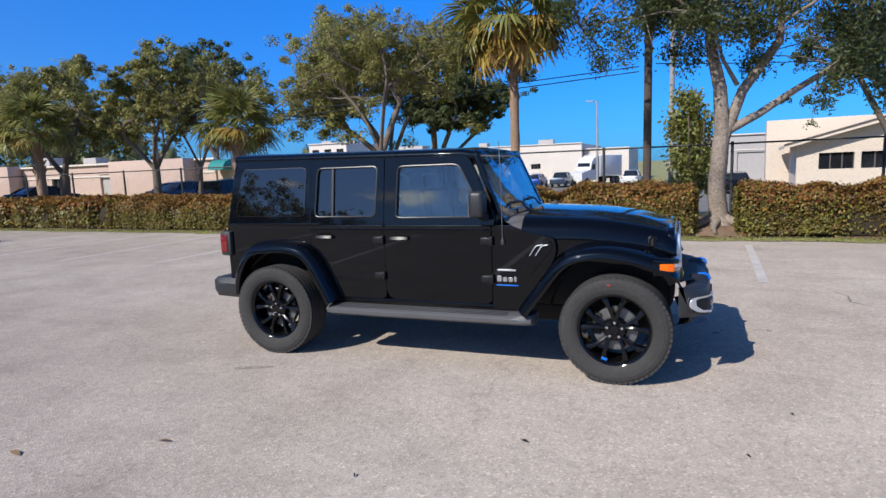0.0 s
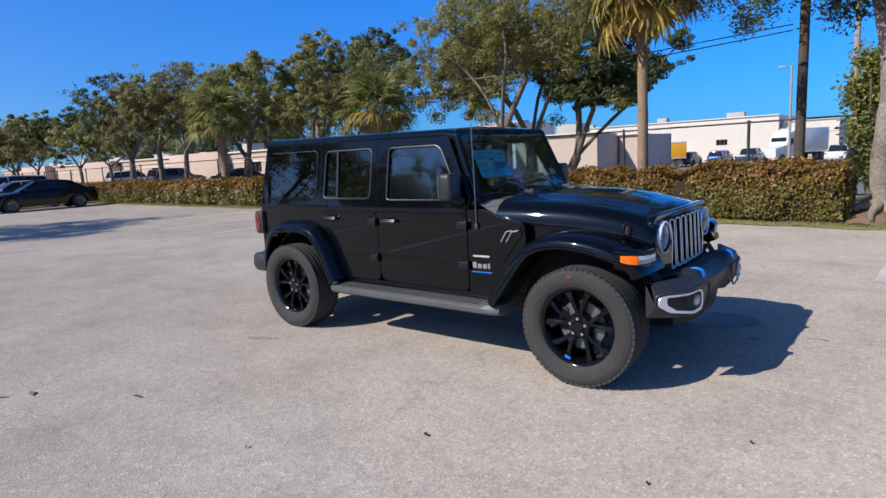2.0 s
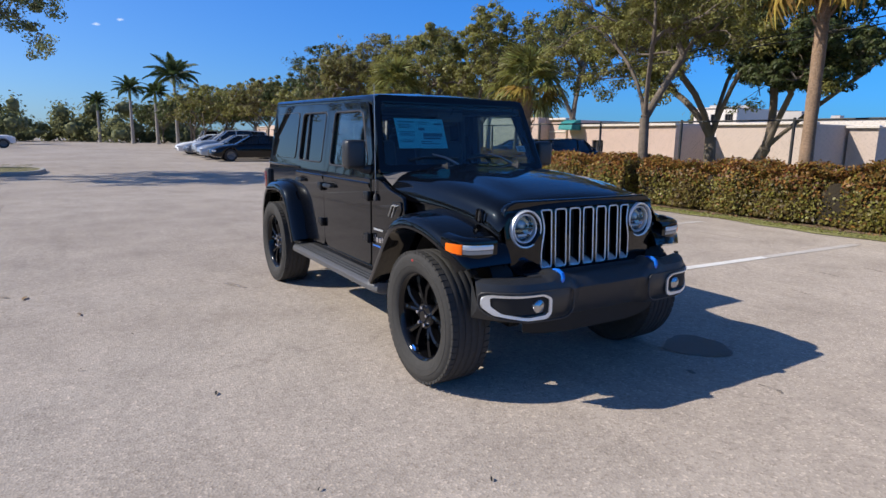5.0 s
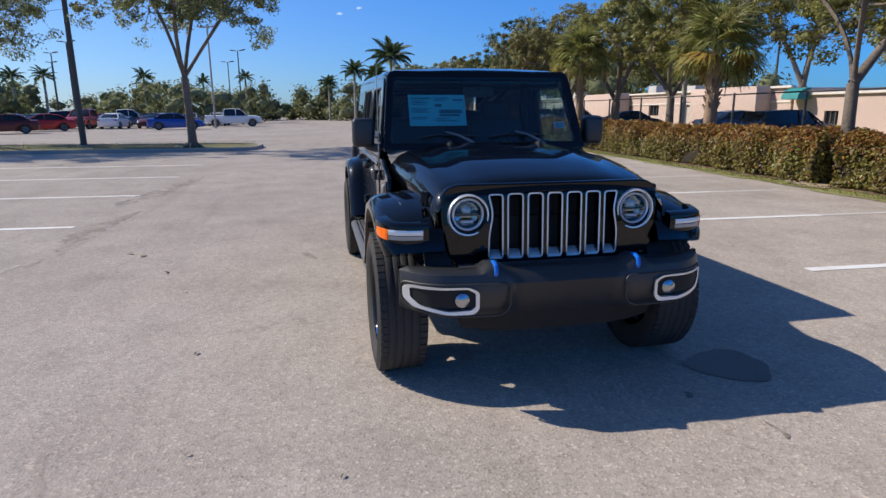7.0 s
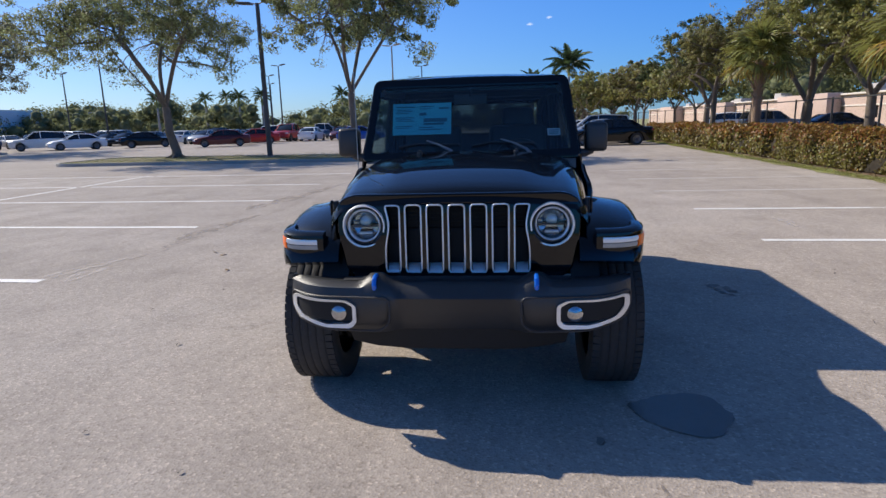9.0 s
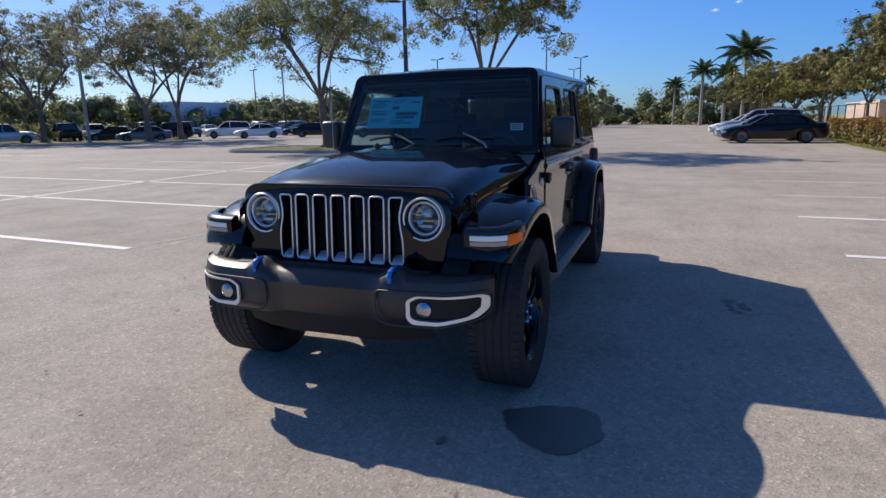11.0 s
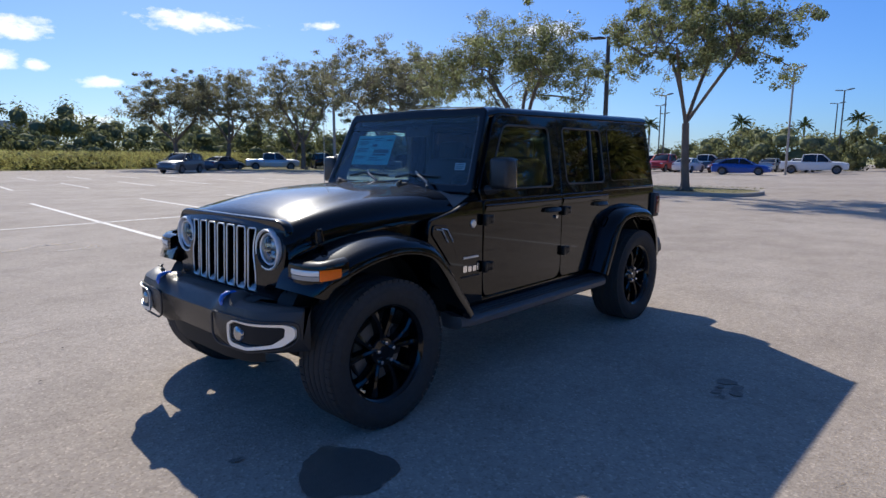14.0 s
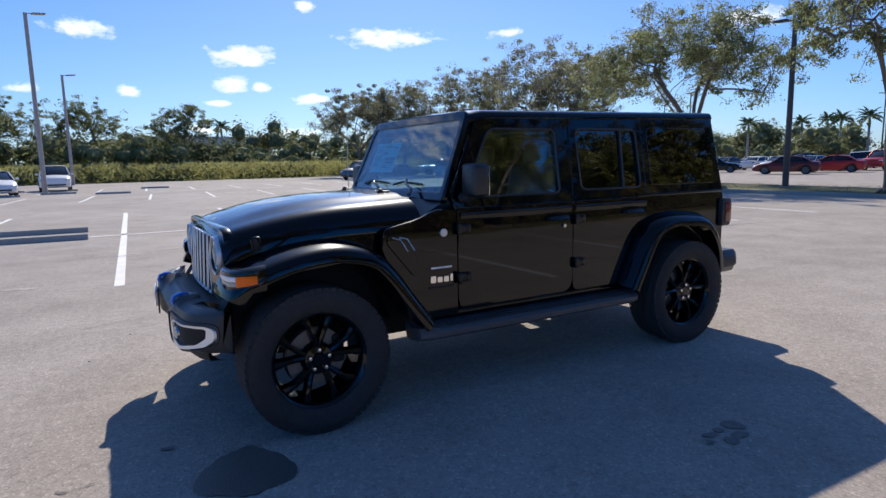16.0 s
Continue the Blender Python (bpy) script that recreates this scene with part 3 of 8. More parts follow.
def blotch(name, cx, cy, rx, ry, mat, label, z=0.005, seed=1, turn=0.0):
    """A flat stain with a ragged edge."""
    rnd = random.Random(seed)
    bm = bmesh.new()
    ph = [rnd.uniform(0, 6.28) for _ in range(5)]
    pts = []
    for k in range(40):
        a = 2 * math.pi * k / 40
        r = 1 + sum(0.15 / (j + 1) * math.sin((j + 2) * a + ph[j]) for j in range(5)) + rnd.uniform(-0.05, 0.05)
        x, y = rx * r * math.cos(a), ry * r * math.sin(a)
        pts.append((cx + x * math.cos(turn) - y * math.sin(turn), cy + x * math.sin(turn) + y * math.cos(turn), z))
    bm.faces.new([bm.verts.new(p) for p in pts])
    return solid(name, bm, mat, label, "stain", "structure", None)


M_WET = material("wet_asphalt", (0.108, 0.102, 0.094), 0.42, 0, 0.2, 8, 0.2, 120)
M_OIL = material("old_oil_stain", (0.20, 0.175, 0.155), 0.8, 0, 0.2, 8, 0.4, 120)
blotch("water_stain", 1.97, 1.13, 0.19, 0.27, M_WET, "dark wet patch from dripping water on the asphalt", 0.006, 4)
for x, y, a, b, k in ((-0.34, 2.15, 0.050, 0.035, 7), (-0.25, 2.17, 0.035, 0.045, 8), (-0.21, 2.07, 0.045, 0.025, 12), (-0.30, 2.06, 0.028, 0.03, 13), (-0.14, 2.12, 0.03, 0.02, 15)):
    blotch("oil_stain", x, y, a, b, M_OIL, "old dark oil spot on the asphalt", 0.006, k)
blotch("oil_stain", -0.42, 2.06, 0.05, 0.06, M_OIL, "small old dark oil stain on the asphalt", 0.006, 9)
blotch("oil_stain", 2.27, 0.67, 0.035, 0.02, M_OIL, "small dark spot on the asphalt", 0.006, 11)


def worn_film(mat, scale, low, high, stretch=(1, 1, 1)):
    """Let the ground show through a thin coat where it has worn away."""
    n, l = mat.node_tree.nodes, mat.node_tree.links
    tc, mp, ns, rp = n.new("ShaderNodeTexCoord"), n.new("ShaderNodeMapping"), n.new("ShaderNodeTexNoise"), n.new("ShaderNodeMapRange")
    mp.inputs["Scale"].default_value = stretch
    ns.inputs["Scale"].default_value, ns.inputs["Detail"].default_value, ns.inputs["Roughness"].default_value = scale, 7, 0.65
    rp.inputs["From Min"].default_value, rp.inputs["From Max"].default_value = low, high
    l.new(tc.outputs["Object"], mp.inputs["Vector"]), l.new(mp.outputs[0], ns.inputs["Vector"])
    l.new(ns.outputs[0], rp.inputs["Value"]), l.new(rp.outputs["Result"], n["Principled BSDF"].inputs["Alpha"])
    return mat


def smear(name, path, widths, mat, label, seed=1, z=0.005):
    """A thin ribbon on the asphalt with ragged edges that runs out at its ends."""
    rnd = random.Random(seed)
    bm = bmesh.new()
    rows = []
    for (p, q), (w0, w1) in zip(zip(path, path[1:]), zip(widths, widths[1:])):
        a, b = Vector(p), Vector(q)
        d = (b - a).normalized()
        side = Vector((-d.y, d.x))
        n = max(2, int((b - a).length / 0.07))
        for i in range(n):
            c, w = a.lerp(b, i / n), (w0 + (w1 - w0) * i / n) / 2
            rows.append([(*(c + side * w * rnd.uniform(0.55, 1.3)), z), (*(c - side * w * rnd.uniform(0.55, 1.3)), z)])
    loft(bm, rows)
    return solid(name, bm, mat, label, "stain", "structure", None)


M_SCUFF = worn_film(material("scuffed_asphalt", (0.56, 0.51, 0.46), 0.85, 0, 0.1, 10, second=(0.47, 0.42, 0.375)), 5.5, 0.38, 0.72, (0.5, 1.2, 1))
M_SEAM = worn_film(material("old_tar_seam", (0.30, 0.258, 0.222), 0.85, 0, 0.2, 6, 0.3, 90), 3.2, 0.42, 0.80, (0.6, 1.2, 1))
M_CRACK = worn_film(material("crack_dirt", (0.21, 0.178, 0.15), 0.95, 0, 0.2, 20), 9.0, 0.42, 0.62)
for path, widths, k in (([(-0.75, -4.50), (-1.22, -4.40), (-1.47, -4.28), (-1.76, -4.18)], [0.20, 0.26, 0.18, 0.04], 1), ([(-0.55, -4.14), (-0.88, -4.20), (-1.11, -4.11), (-1.42, -4.02)], [0.08, 0.22, 0.15, 0.04], 2),
                        ([(2.3, -7.25), (1.38, -7.80), (0.85, -8.15), (0.36, -8.05)], [0.05, 0.22, 0.30, 0.12], 3), ([(1.1, -7.35), (0.75, -7.22), (0.42, -7.28), (0.25, -7.75)], [0.05, 0.20, 0.22, 0.10], 4),
                        ([(3.75, -5.05), (3.4, -4.95), (3.1, -4.83)], [0.08, 0.14, 0.04], 5), ([(-3.3, 4.08), (-3.75, 4.14), (-4.1, 4.1)], [0.05, 0.16, 0.05], 6)):
    smear("scuff_mark", path, widths, M_SCUFF, "pale scuffed streak worn into the asphalt", k)
for path, widths, k in (([(-1.5, -4.12), (-2.12, -4.02), (-2.58, -4.06), (-3.23, -4.14), (-3.83, -4.11), (-4.4, -4.02), (-5.1, -3.93)], [0.06, 0.12, 0.26, 0.34, 0.30, 0.22, 0.05], 1), ([(-5.6, -4.42), (-6.04, -4.46), (-6.86, -4.29), (-8.4, -4.05), (-10.5, -3.9)], [0.05, 0.30, 0.42, 0.40, 0.1], 2),
                        ([(2.7, -2.3), (2.45, -2.42), (2.1, -2.5)], [0.02, 0.10, 0.03], 4), ([(-1.28, -1.28), (-1.5, -1.38), (-1.68, -1.42)], [0.03, 0.09, 0.03], 5)):
    smear("tar_seam", path, widths, M_SEAM, "dark worn strip along an old seam in the asphalt", k)
for path, k in (([(-0.80, 3.26), (-0.95, 3.36), (-1.08, 3.38)], 1), ([(1.15, 5.35), (1.38, 5.28), (1.62, 5.20), (1.75, 5.22)], 2), ([(1.36, 3.48), (1.55, 3.42), (1.7, 3.45)], 3), ([(0.5, 2.86), (0.66, 2.80)], 4), ([(2.6, 0.86), (2.72, 0.88), (2.80, 0.83)], 5),
                ([(0.95, 4.6), (1.3, 4.55), (1.5, 4.62)], 6), ([(3.6, 3.0), (3.75, 2.6), (3.7, 2.3), (3.9, 2.05)], 7), ([(3.25, 4.1), (3.6, 4.0), (4.1, 4.15)], 8)):
    smear("crack", path, [0.01] + [0.028] * (len(path) - 2) + [0.01], M_CRACK, "short dark crack in the asphalt", k, 0.0045)


M_SOIL = material("bare_pinkish_soil", (0.40, 0.30, 0.225), 0.95, 0, 0.25, 6, 0.6, 50, second=(0.30, 0.23, 0.165))
blotch("bare_soil", -5.35, 8.42, 0.62, 0.34, M_SOIL, "bare trodden soil in a gap of the hedge", 0.03, 21, -0.3)


def wheel_stop(x, y, turn=-2.5):
    """A concrete parking block with a chamfered top and two drain notches."""
    bm = bmesh.new()
    prof = [(-0.08, 0), (-0.075, 0.07), (-0.045, 0.115), (0.045, 0.115), (0.075, 0.07), (0.08, 0)]
    loft(bm, [[(s * 0.91, py, pz) for py, pz in prof] for s in (-1, -0.985, 0.985, 1)], True, True)
    solid("wheel_stop", bm, M_CONCRETE, "grey concrete wheel stop on the asphalt", "wheel stop", at=pose(x, y, 0, 0, 0, turn), group="wheel stops of the car park")


for x, y in ((3.55, -12.35), (3.55, -10.62), (6.6, -12.5), (6.6, -10.75), (1.4, -36.0), (4.2, -38.5), (4.2, -44.0), (6.8, -36.2), (7.2, -44.0), (-1.5, -44)):
    wheel_stop(x, y)


# ---- the black off-road car: nose towards +x, its right side towards -y ----
car = thing("off_road_car", pose(0, 0, 0), "glossy black four-door off-road car with a hardtop parked on asphalt", "car")
BELT = 1.175


def side_y(z):
    """Half width of the body: upright below the belt, leaning in above it."""
    return 0.768 if z <= BELT else 0.768 - (z - BELT) * 0.135


def on_side(s, proud=0.0):
    def place(p):
        return Vector((p.x, s * (side_y(p.y) + p.z + proud), p.y))
    return place


def sided(name, s, outline, holes, thick, mat, parent=None, bevel=0.006, proud=0.0, label=""):
    bm = bmesh.new()
    plate(bm, outline, holes, thick, bevel, on_side(s, proud))
    return part(name, bm, mat, parent or car, label)


def arch(cx, cz, r, a0, a1, n=14):
    return [(cx + r * math.cos(radians(a0 + (a1 - a0) * k / n)), cz + r * math.sin(radians(a0 + (a1 - a0) * k / n))) for k in range(n + 1)]


# underbody and inner shell
for nm, at, size, bev in (("floor_pan", (-0.2, 0, 0.62), (1.5, 1.44, 0.42), 0.02), ("rear_floor", (-1.5, 0, 0.78), (1.14, 1.16, 0.5), 0.02), ("engine_bay", (1.2, 0, 0.72), (1.35, 1.05, 0.46), 0.02),
                          ("frame_rail", (-0.1, 0.38, 0.40), (3.7, 0.09, 0.14), 0.01), ("frame_rail", (-0.1, -0.38, 0.40), (3.7, 0.09, 0.14), 0.01), ("skid_plate", (-0.1, 0, 0.36), (1.0, 0.6, 0.10), 0.02)):
    bm = bmesh.new()
    box(bm, at, size, bev)
    part(nm, bm, M_DARK, car)
for x in (1.504, -1.504):
    bm = bmesh.new()
    tube(bm, [(x, -0.7, 0.40), (x, -0.25, 0.40), (x, 0.25, 0.40), (x, 0.7, 0.40)], [0.05, 0.055, 0.055, 0.05], 10)
    lathe(bm, [(0.0, -0.15), (0.10, -0.13), (0.15, 0.0), (0.10, 0.12), (0.0, 0.14)], (x, 0.18, 0.40), "x", 14)
    part("axle", bm, M_DARK, car)
bm = bmesh.new()
tube(bm, [(0.4, 0.45, 0.40), (-0.6, 0.5, 0.40), (-1.1, 0.5, 0.46), (-1.7, 0.5, 0.50)], 0.035, 10)
part("exhaust_pipe", bm, M_STEEL, car)

# sides below the belt
for s in (-1, 1):
    q = [(-1.165, BELT - 0.008), (-2.07, BELT - 0.008), (-2.09, 1.1), (-2.09, 0.60), (-2.06, 0.56), (-1.97, 0.56)]
    sided("rear_quarter_panel", s, q + arch(-1.47, 0.44, 0.50, 168, 12) + [(-0.95, 0.535), (-0.945, 0.60), (-1.165, 1.03)], [], 0.03, M_BLACK)
    door_r = rounded([(-0.418, 0.535), (-0.418, BELT - 0.008), (-1.158, BELT - 0.008), (-1.158, 1.03), (-0.94, 0.60), (-0.90, 0.535)], [0.05, 0.01, 0.01, 0.05, 0.05, 0.03])
    door_f = rounded([(0.538, 0.535), (0.538, BELT - 0.008), (-0.406, BELT - 0.008), (-0.406, 0.535)], [0.05, 0.02, 0.01, 0.10])
    up_f = rounded([(-0.406, BELT), (-0.406, 1.735), (0.345, 1.727), (0.575, 1.235), (0.56, BELT)], [0, 0.01, 0.05, 0.02, 0])
    win_f = rounded([(-0.30, 1.235), (-0.285, 1.665), (0.262, 1.665), (0.455, 1.30), (0.45, 1.235)], [0.04, 0.05, 0.06, 0.05, 0.04])
    up_r = rounded([(-1.155, BELT), (-1.135, 1.745), (-0.418, 1.735), (-0.418, BELT)], [0, 0.01, 0.01, 0])
    win_r = rounded([(-1.105, 1.245), (-1.08, 1.672), (-0.478, 1.672), (-0.50, 1.245)], 0.05)
    for nm, low, up, win, glass in (("front_door", door_f, up_f, win_f, M_TINT), ("rear_door", door_r, up_r, win_r, M_PRIVACY)):
        d = sided(nm, s, low, [], 0.036, M_BLACK, proud=0.004)
        sided("window_frame", s, up, [win], 0.03, M_BLACK, d, proud=0.002)
        bm = bmesh.new()
        frame_tube(bm, win, 0.0075, on_side(s, 0.015), 8)
        part("window_seal", bm, M_TRIM, d, "thin bright window seal")
        g = sided("window_pane", s, win, [], 0.005, glass, d, 0.0005, -0.004)
        # the raised fold under the windows
        xs = [p[0] for p in low]
        bm = bmesh.new()
        loft(bm, [[(x, s * (0.786 + dy), z) for dy, z in ((0, 1.145), (0.010, 1.135), (0.012, 1.12), (0.0, 1.085))] for x in (min(xs) + 0.012, max(xs) - 0.012)])
        part("shoulder_fold", bm, M_BLACK, d)
        # handle with its recess and lock
        hx, hz = (-0.262, 1.062) if nm == "front_door" else (-1.0, 1.068)
        bm = bmesh.new()
        secs = []
        for dx, out, hw in ((-0.092, 0.0, 0.55), (-0.082, 0.026, 0.9), (-0.05, 0.034, 1.0), (0.05, 0.034, 1.0), (0.082, 0.026, 0.9), (0.092, 0.0, 0.55)):
            secs.append([(hx + dx, s * (0.790 + out + dy), hz + dz * hw) for dy, dz in ((-0.012, 0.018), (0.004, 0.016), (0.013, -0.008), (0.008, -0.017), (-0.012, -0.018))])
        loft(bm, secs, True, True)
        h = part("door_handle", bm, M_HARDWARE, d, "glinting black pull handle")
        if nm == "front_door":
            bm = bmesh.new()
            lathe(bm, [(0.0, 0.02), (0.013, 0.02), (0.014, 0.0)], (hx - 0.06, s * 0.786, hz - 0.058), "y", 14)
            part("key_lock", bm, M_CHROME, d, "chrome key lock")
        # exposed hinges
        x0 = 0.505 if nm == "front_door" else -0.465
        for z0 in (1.045, 0.735):
            bm = bmesh.new()
            box(bm, (x0, s * 0.800, z0), (0.095, 0.026, 0.058), 0.008)
            box(bm, (x0 + 0.042, s * 0.806, z0), (0.03, 0.036, 0.075), 0.01)
            for dz in (-0.016, 0.016):
                lathe(bm, [(0, 0.006), (0.008, 0.006), (0.009, 0)], (x0 - 0.02, s * 0.813, z0 + dz), "y", 8)
            part("hinge", bm, M_HARDWARE, d)
    # divider of the rear door's window
    bm = bmesh.new()
    loft(bm, [[(x, s * (side_y(z) + dy), z) for x, dy in ((-0.935, 0.0), (-0.935, 0.014), (-0.915, 0.014), (-0.915, 0.0))] for z in (1.25, 1.67)], True, True)
    part("window_divider", bm, M_TRIM, car, "bright upright window divider")
    # hardtop quarter with its flush dark pane
    sided("hardtop_side", s, rounded([(-1.165, BELT), (-1.145, 1.748), (-1.990, 1.760), (-2.075, BELT)], [0, 0.01, 0.03, 0]), [], 0.03, M_BLACK)
    sided("quarter_window", s, rounded([(-1.215, 1.255), (-1.20, 1.685), (-1.905, 1.685), (-1.985, 1.255)], 0.05), [], 0.006, M_PRIVACY, None, 0.001, 0.019)
    bm = bmesh.new()
    frame_tube(bm, rounded([(-1.215, 1.255), (-1.20, 1.685), (-1.905, 1.685), (-1.985, 1.255)], 0.05), 0.005, on_side(s, 0.016), 8)
    part("window_seal", bm, M_PLASTIC, car, "thin black quarter window seal")
    bm = bmesh.new()
    box(bm, (-1.55, s * 0.789, BELT + 0.005), (1.0, 0.014, 0.022), 0.005)
    part("belt_seam", bm, M_BLACK, car)
    # panel between door and front wheel
    cowl = rounded([(0.548, 0.49), (0.548, 1.165), (0.70, 1.165), (0.82, 1.115), (1.04, 1.07), (1.06, 0.95), (0.83, 0.49)], [0.01, 0.02, 0.05, 0.05, 0.03, 0.05, 0.02])
    c = sided("cowl_panel", s, cowl, [], 0.03, M_BLACK)
    # air vent with two bright blades
    bm = bmesh.new()
    plate(bm, rounded([(0.80, 0.80), (0.86, 0.78), (1.03, 0.99), (1.02, 1.045), (0.90, 1.03)], 0.02), [], 0.012, 0.003, on_side(s, 0.018))
    v = part("fender_vent", bm, M_BLACK, c, "black vent panel")
    for dx in (0.0, 0.045):
        bm = bmesh.new()
        tube(bm, [(0.855 + dx, s * 0.797, 0.935), (0.905 + dx, s * 0.80, 1.01), (0.955 + dx, s * 0.797, 1.022)], 0.0036, 6)
        part("vent_blade", bm, M_SILVER, v, "bright edged blade")
    # maker's marks as plain bars
    wd = [0.018, 0.034, 0.034, 0.036]
    x = 0.585
    for w, hh in zip(wd if s > 0 else wd[::-1], (0.046, 0.034, 0.034, 0.042)):
        ring = rounded([(x, 0.72), (x + w, 0.72), (x + w, 0.72 + hh), (x, 0.72 + hh)], 0.008)
        bm = bmesh.new()
        plate(bm, ring, [], 0.006, 0.001, on_side(s, 0.018))
        x += w + 0.012
        part("badge_stroke", bm, M_CHROME, c, "bright plain badge stroke")
    bm = bmesh.new()
    box(bm, (0.665, s * 0.786, 0.812), (0.15, 0.006, 0.014), 0.002)
    part("model_badge", bm, M_SILVER, c, "small bright bar")
    bm = bmesh.new()
    box(bm, (0.668, s * 0.786, 0.690), (0.18, 0.006, 0.010), 0.002)
    part("badge_strip", bm, M_BLUE if s < 0 else M_PLASTIC, c, "thin blue strip" if s < 0 else "thin dark strip")
    if s > 0:
        bm = bmesh.new()
        lathe(bm, [(0.0, 0.008), (0.022, 0.008), (0.026, 0.004), (0.027, 0.0)], (0.643, 0.783, 1.026), "y", 24)
        part("round_badge", bm, M_SILVER, c, "round silver badge")
    # sill and step
    bm = bmesh.new()
    box(bm, (-0.08, s * 0.755, 0.505), (1.74, 0.05, 0.05), 0.012)
    part("sill", bm, M_BLACK, car)
    bm = bmesh.new()
    xs = [-0.985, -0.96, -0.90, 0.72, 0.80, 0.88, 0.905]
    secs = []
    for x in xs:
        o = 0.925 if -0.9 <= x <= 0.8 else (0.90 if x in (-0.96, 0.88) else 0.84)
        dz = 0.012 if x > 0.75 else 0
        secs.append([(x, s * yy, zz) for yy, zz in ((0.74, 0.475 + dz), (0.80, 0.478 + dz), (o - 0.02, 0.462 + dz), (o, 0.445), (o, 0.415), (o - 0.03, 0.395), (0.76, 0.40))])
    loft(bm, secs, True, True)
    st = part("side_step", bm, M_STEP, car, "grey ribbed side step")
    for k in range(3):
        bm = bmesh.new()
        box(bm, (-0.09, s * (0.82 + k * 0.03), 0.476 - k * 0.004), (1.55, 0.012, 0.006), 0.002)
        part("step_rib", bm, M_GREYPLASTIC, st)

# wheel-arch flares, swept along each arch


def flare(name, path, inner, outer, s, lip=0.055):
    pts = [Vector(p).to_2d() for p in path]
    fine = []
    for i in range(len(pts) - 1):
        p0, p1, p2, p3 = pts[max(i - 1, 0)], pts[i], pts[i + 1], pts[min(i + 2, len(pts) - 1)]
        for k in range(6):
            t = k / 6
            fine.append(0.5 * ((2 * p1) + (p2 - p0) * t + (2 * p0 - 5 * p1 + 4 * p2 - p3) * t * t + (3 * p1 - p0 - 3 * p2 + p3) * t ** 3))
    fine.append(pts[-1])
    secs = []
    for i, p in enumerate(fine):
        d = (fine[min(i + 1, len(fine) - 1)] - fine[max(i - 1, 0)]).normalized()
        nrm = Vector((-d.y, d.x))
        if nrm.dot(p - Vector((path[len(path) // 2][0], 0.4))) < 0:
            nrm = -nrm
        o = outer(i / (len(fine) - 1)) if callable(outer) else outer
        prof = [(inner, 0.055), (inner + (o - inner) * 0.35, 0.05), (o - 0.055, 0.028), (o - 0.018, 0.008), (o, -0.018), (o, -lip), (o - 0.03, -lip - 0.004), (inner, -lip + 0.01)]
        secs.append([(p.x + nrm.x * h, s * yy, p.y + nrm.y * h) for yy, h in prof])
    bm = bmesh.new()
    loft(bm, secs, True, True)
    return part(name, bm, M_BLACK, car, "glossy black wheel-arch flare", 50)


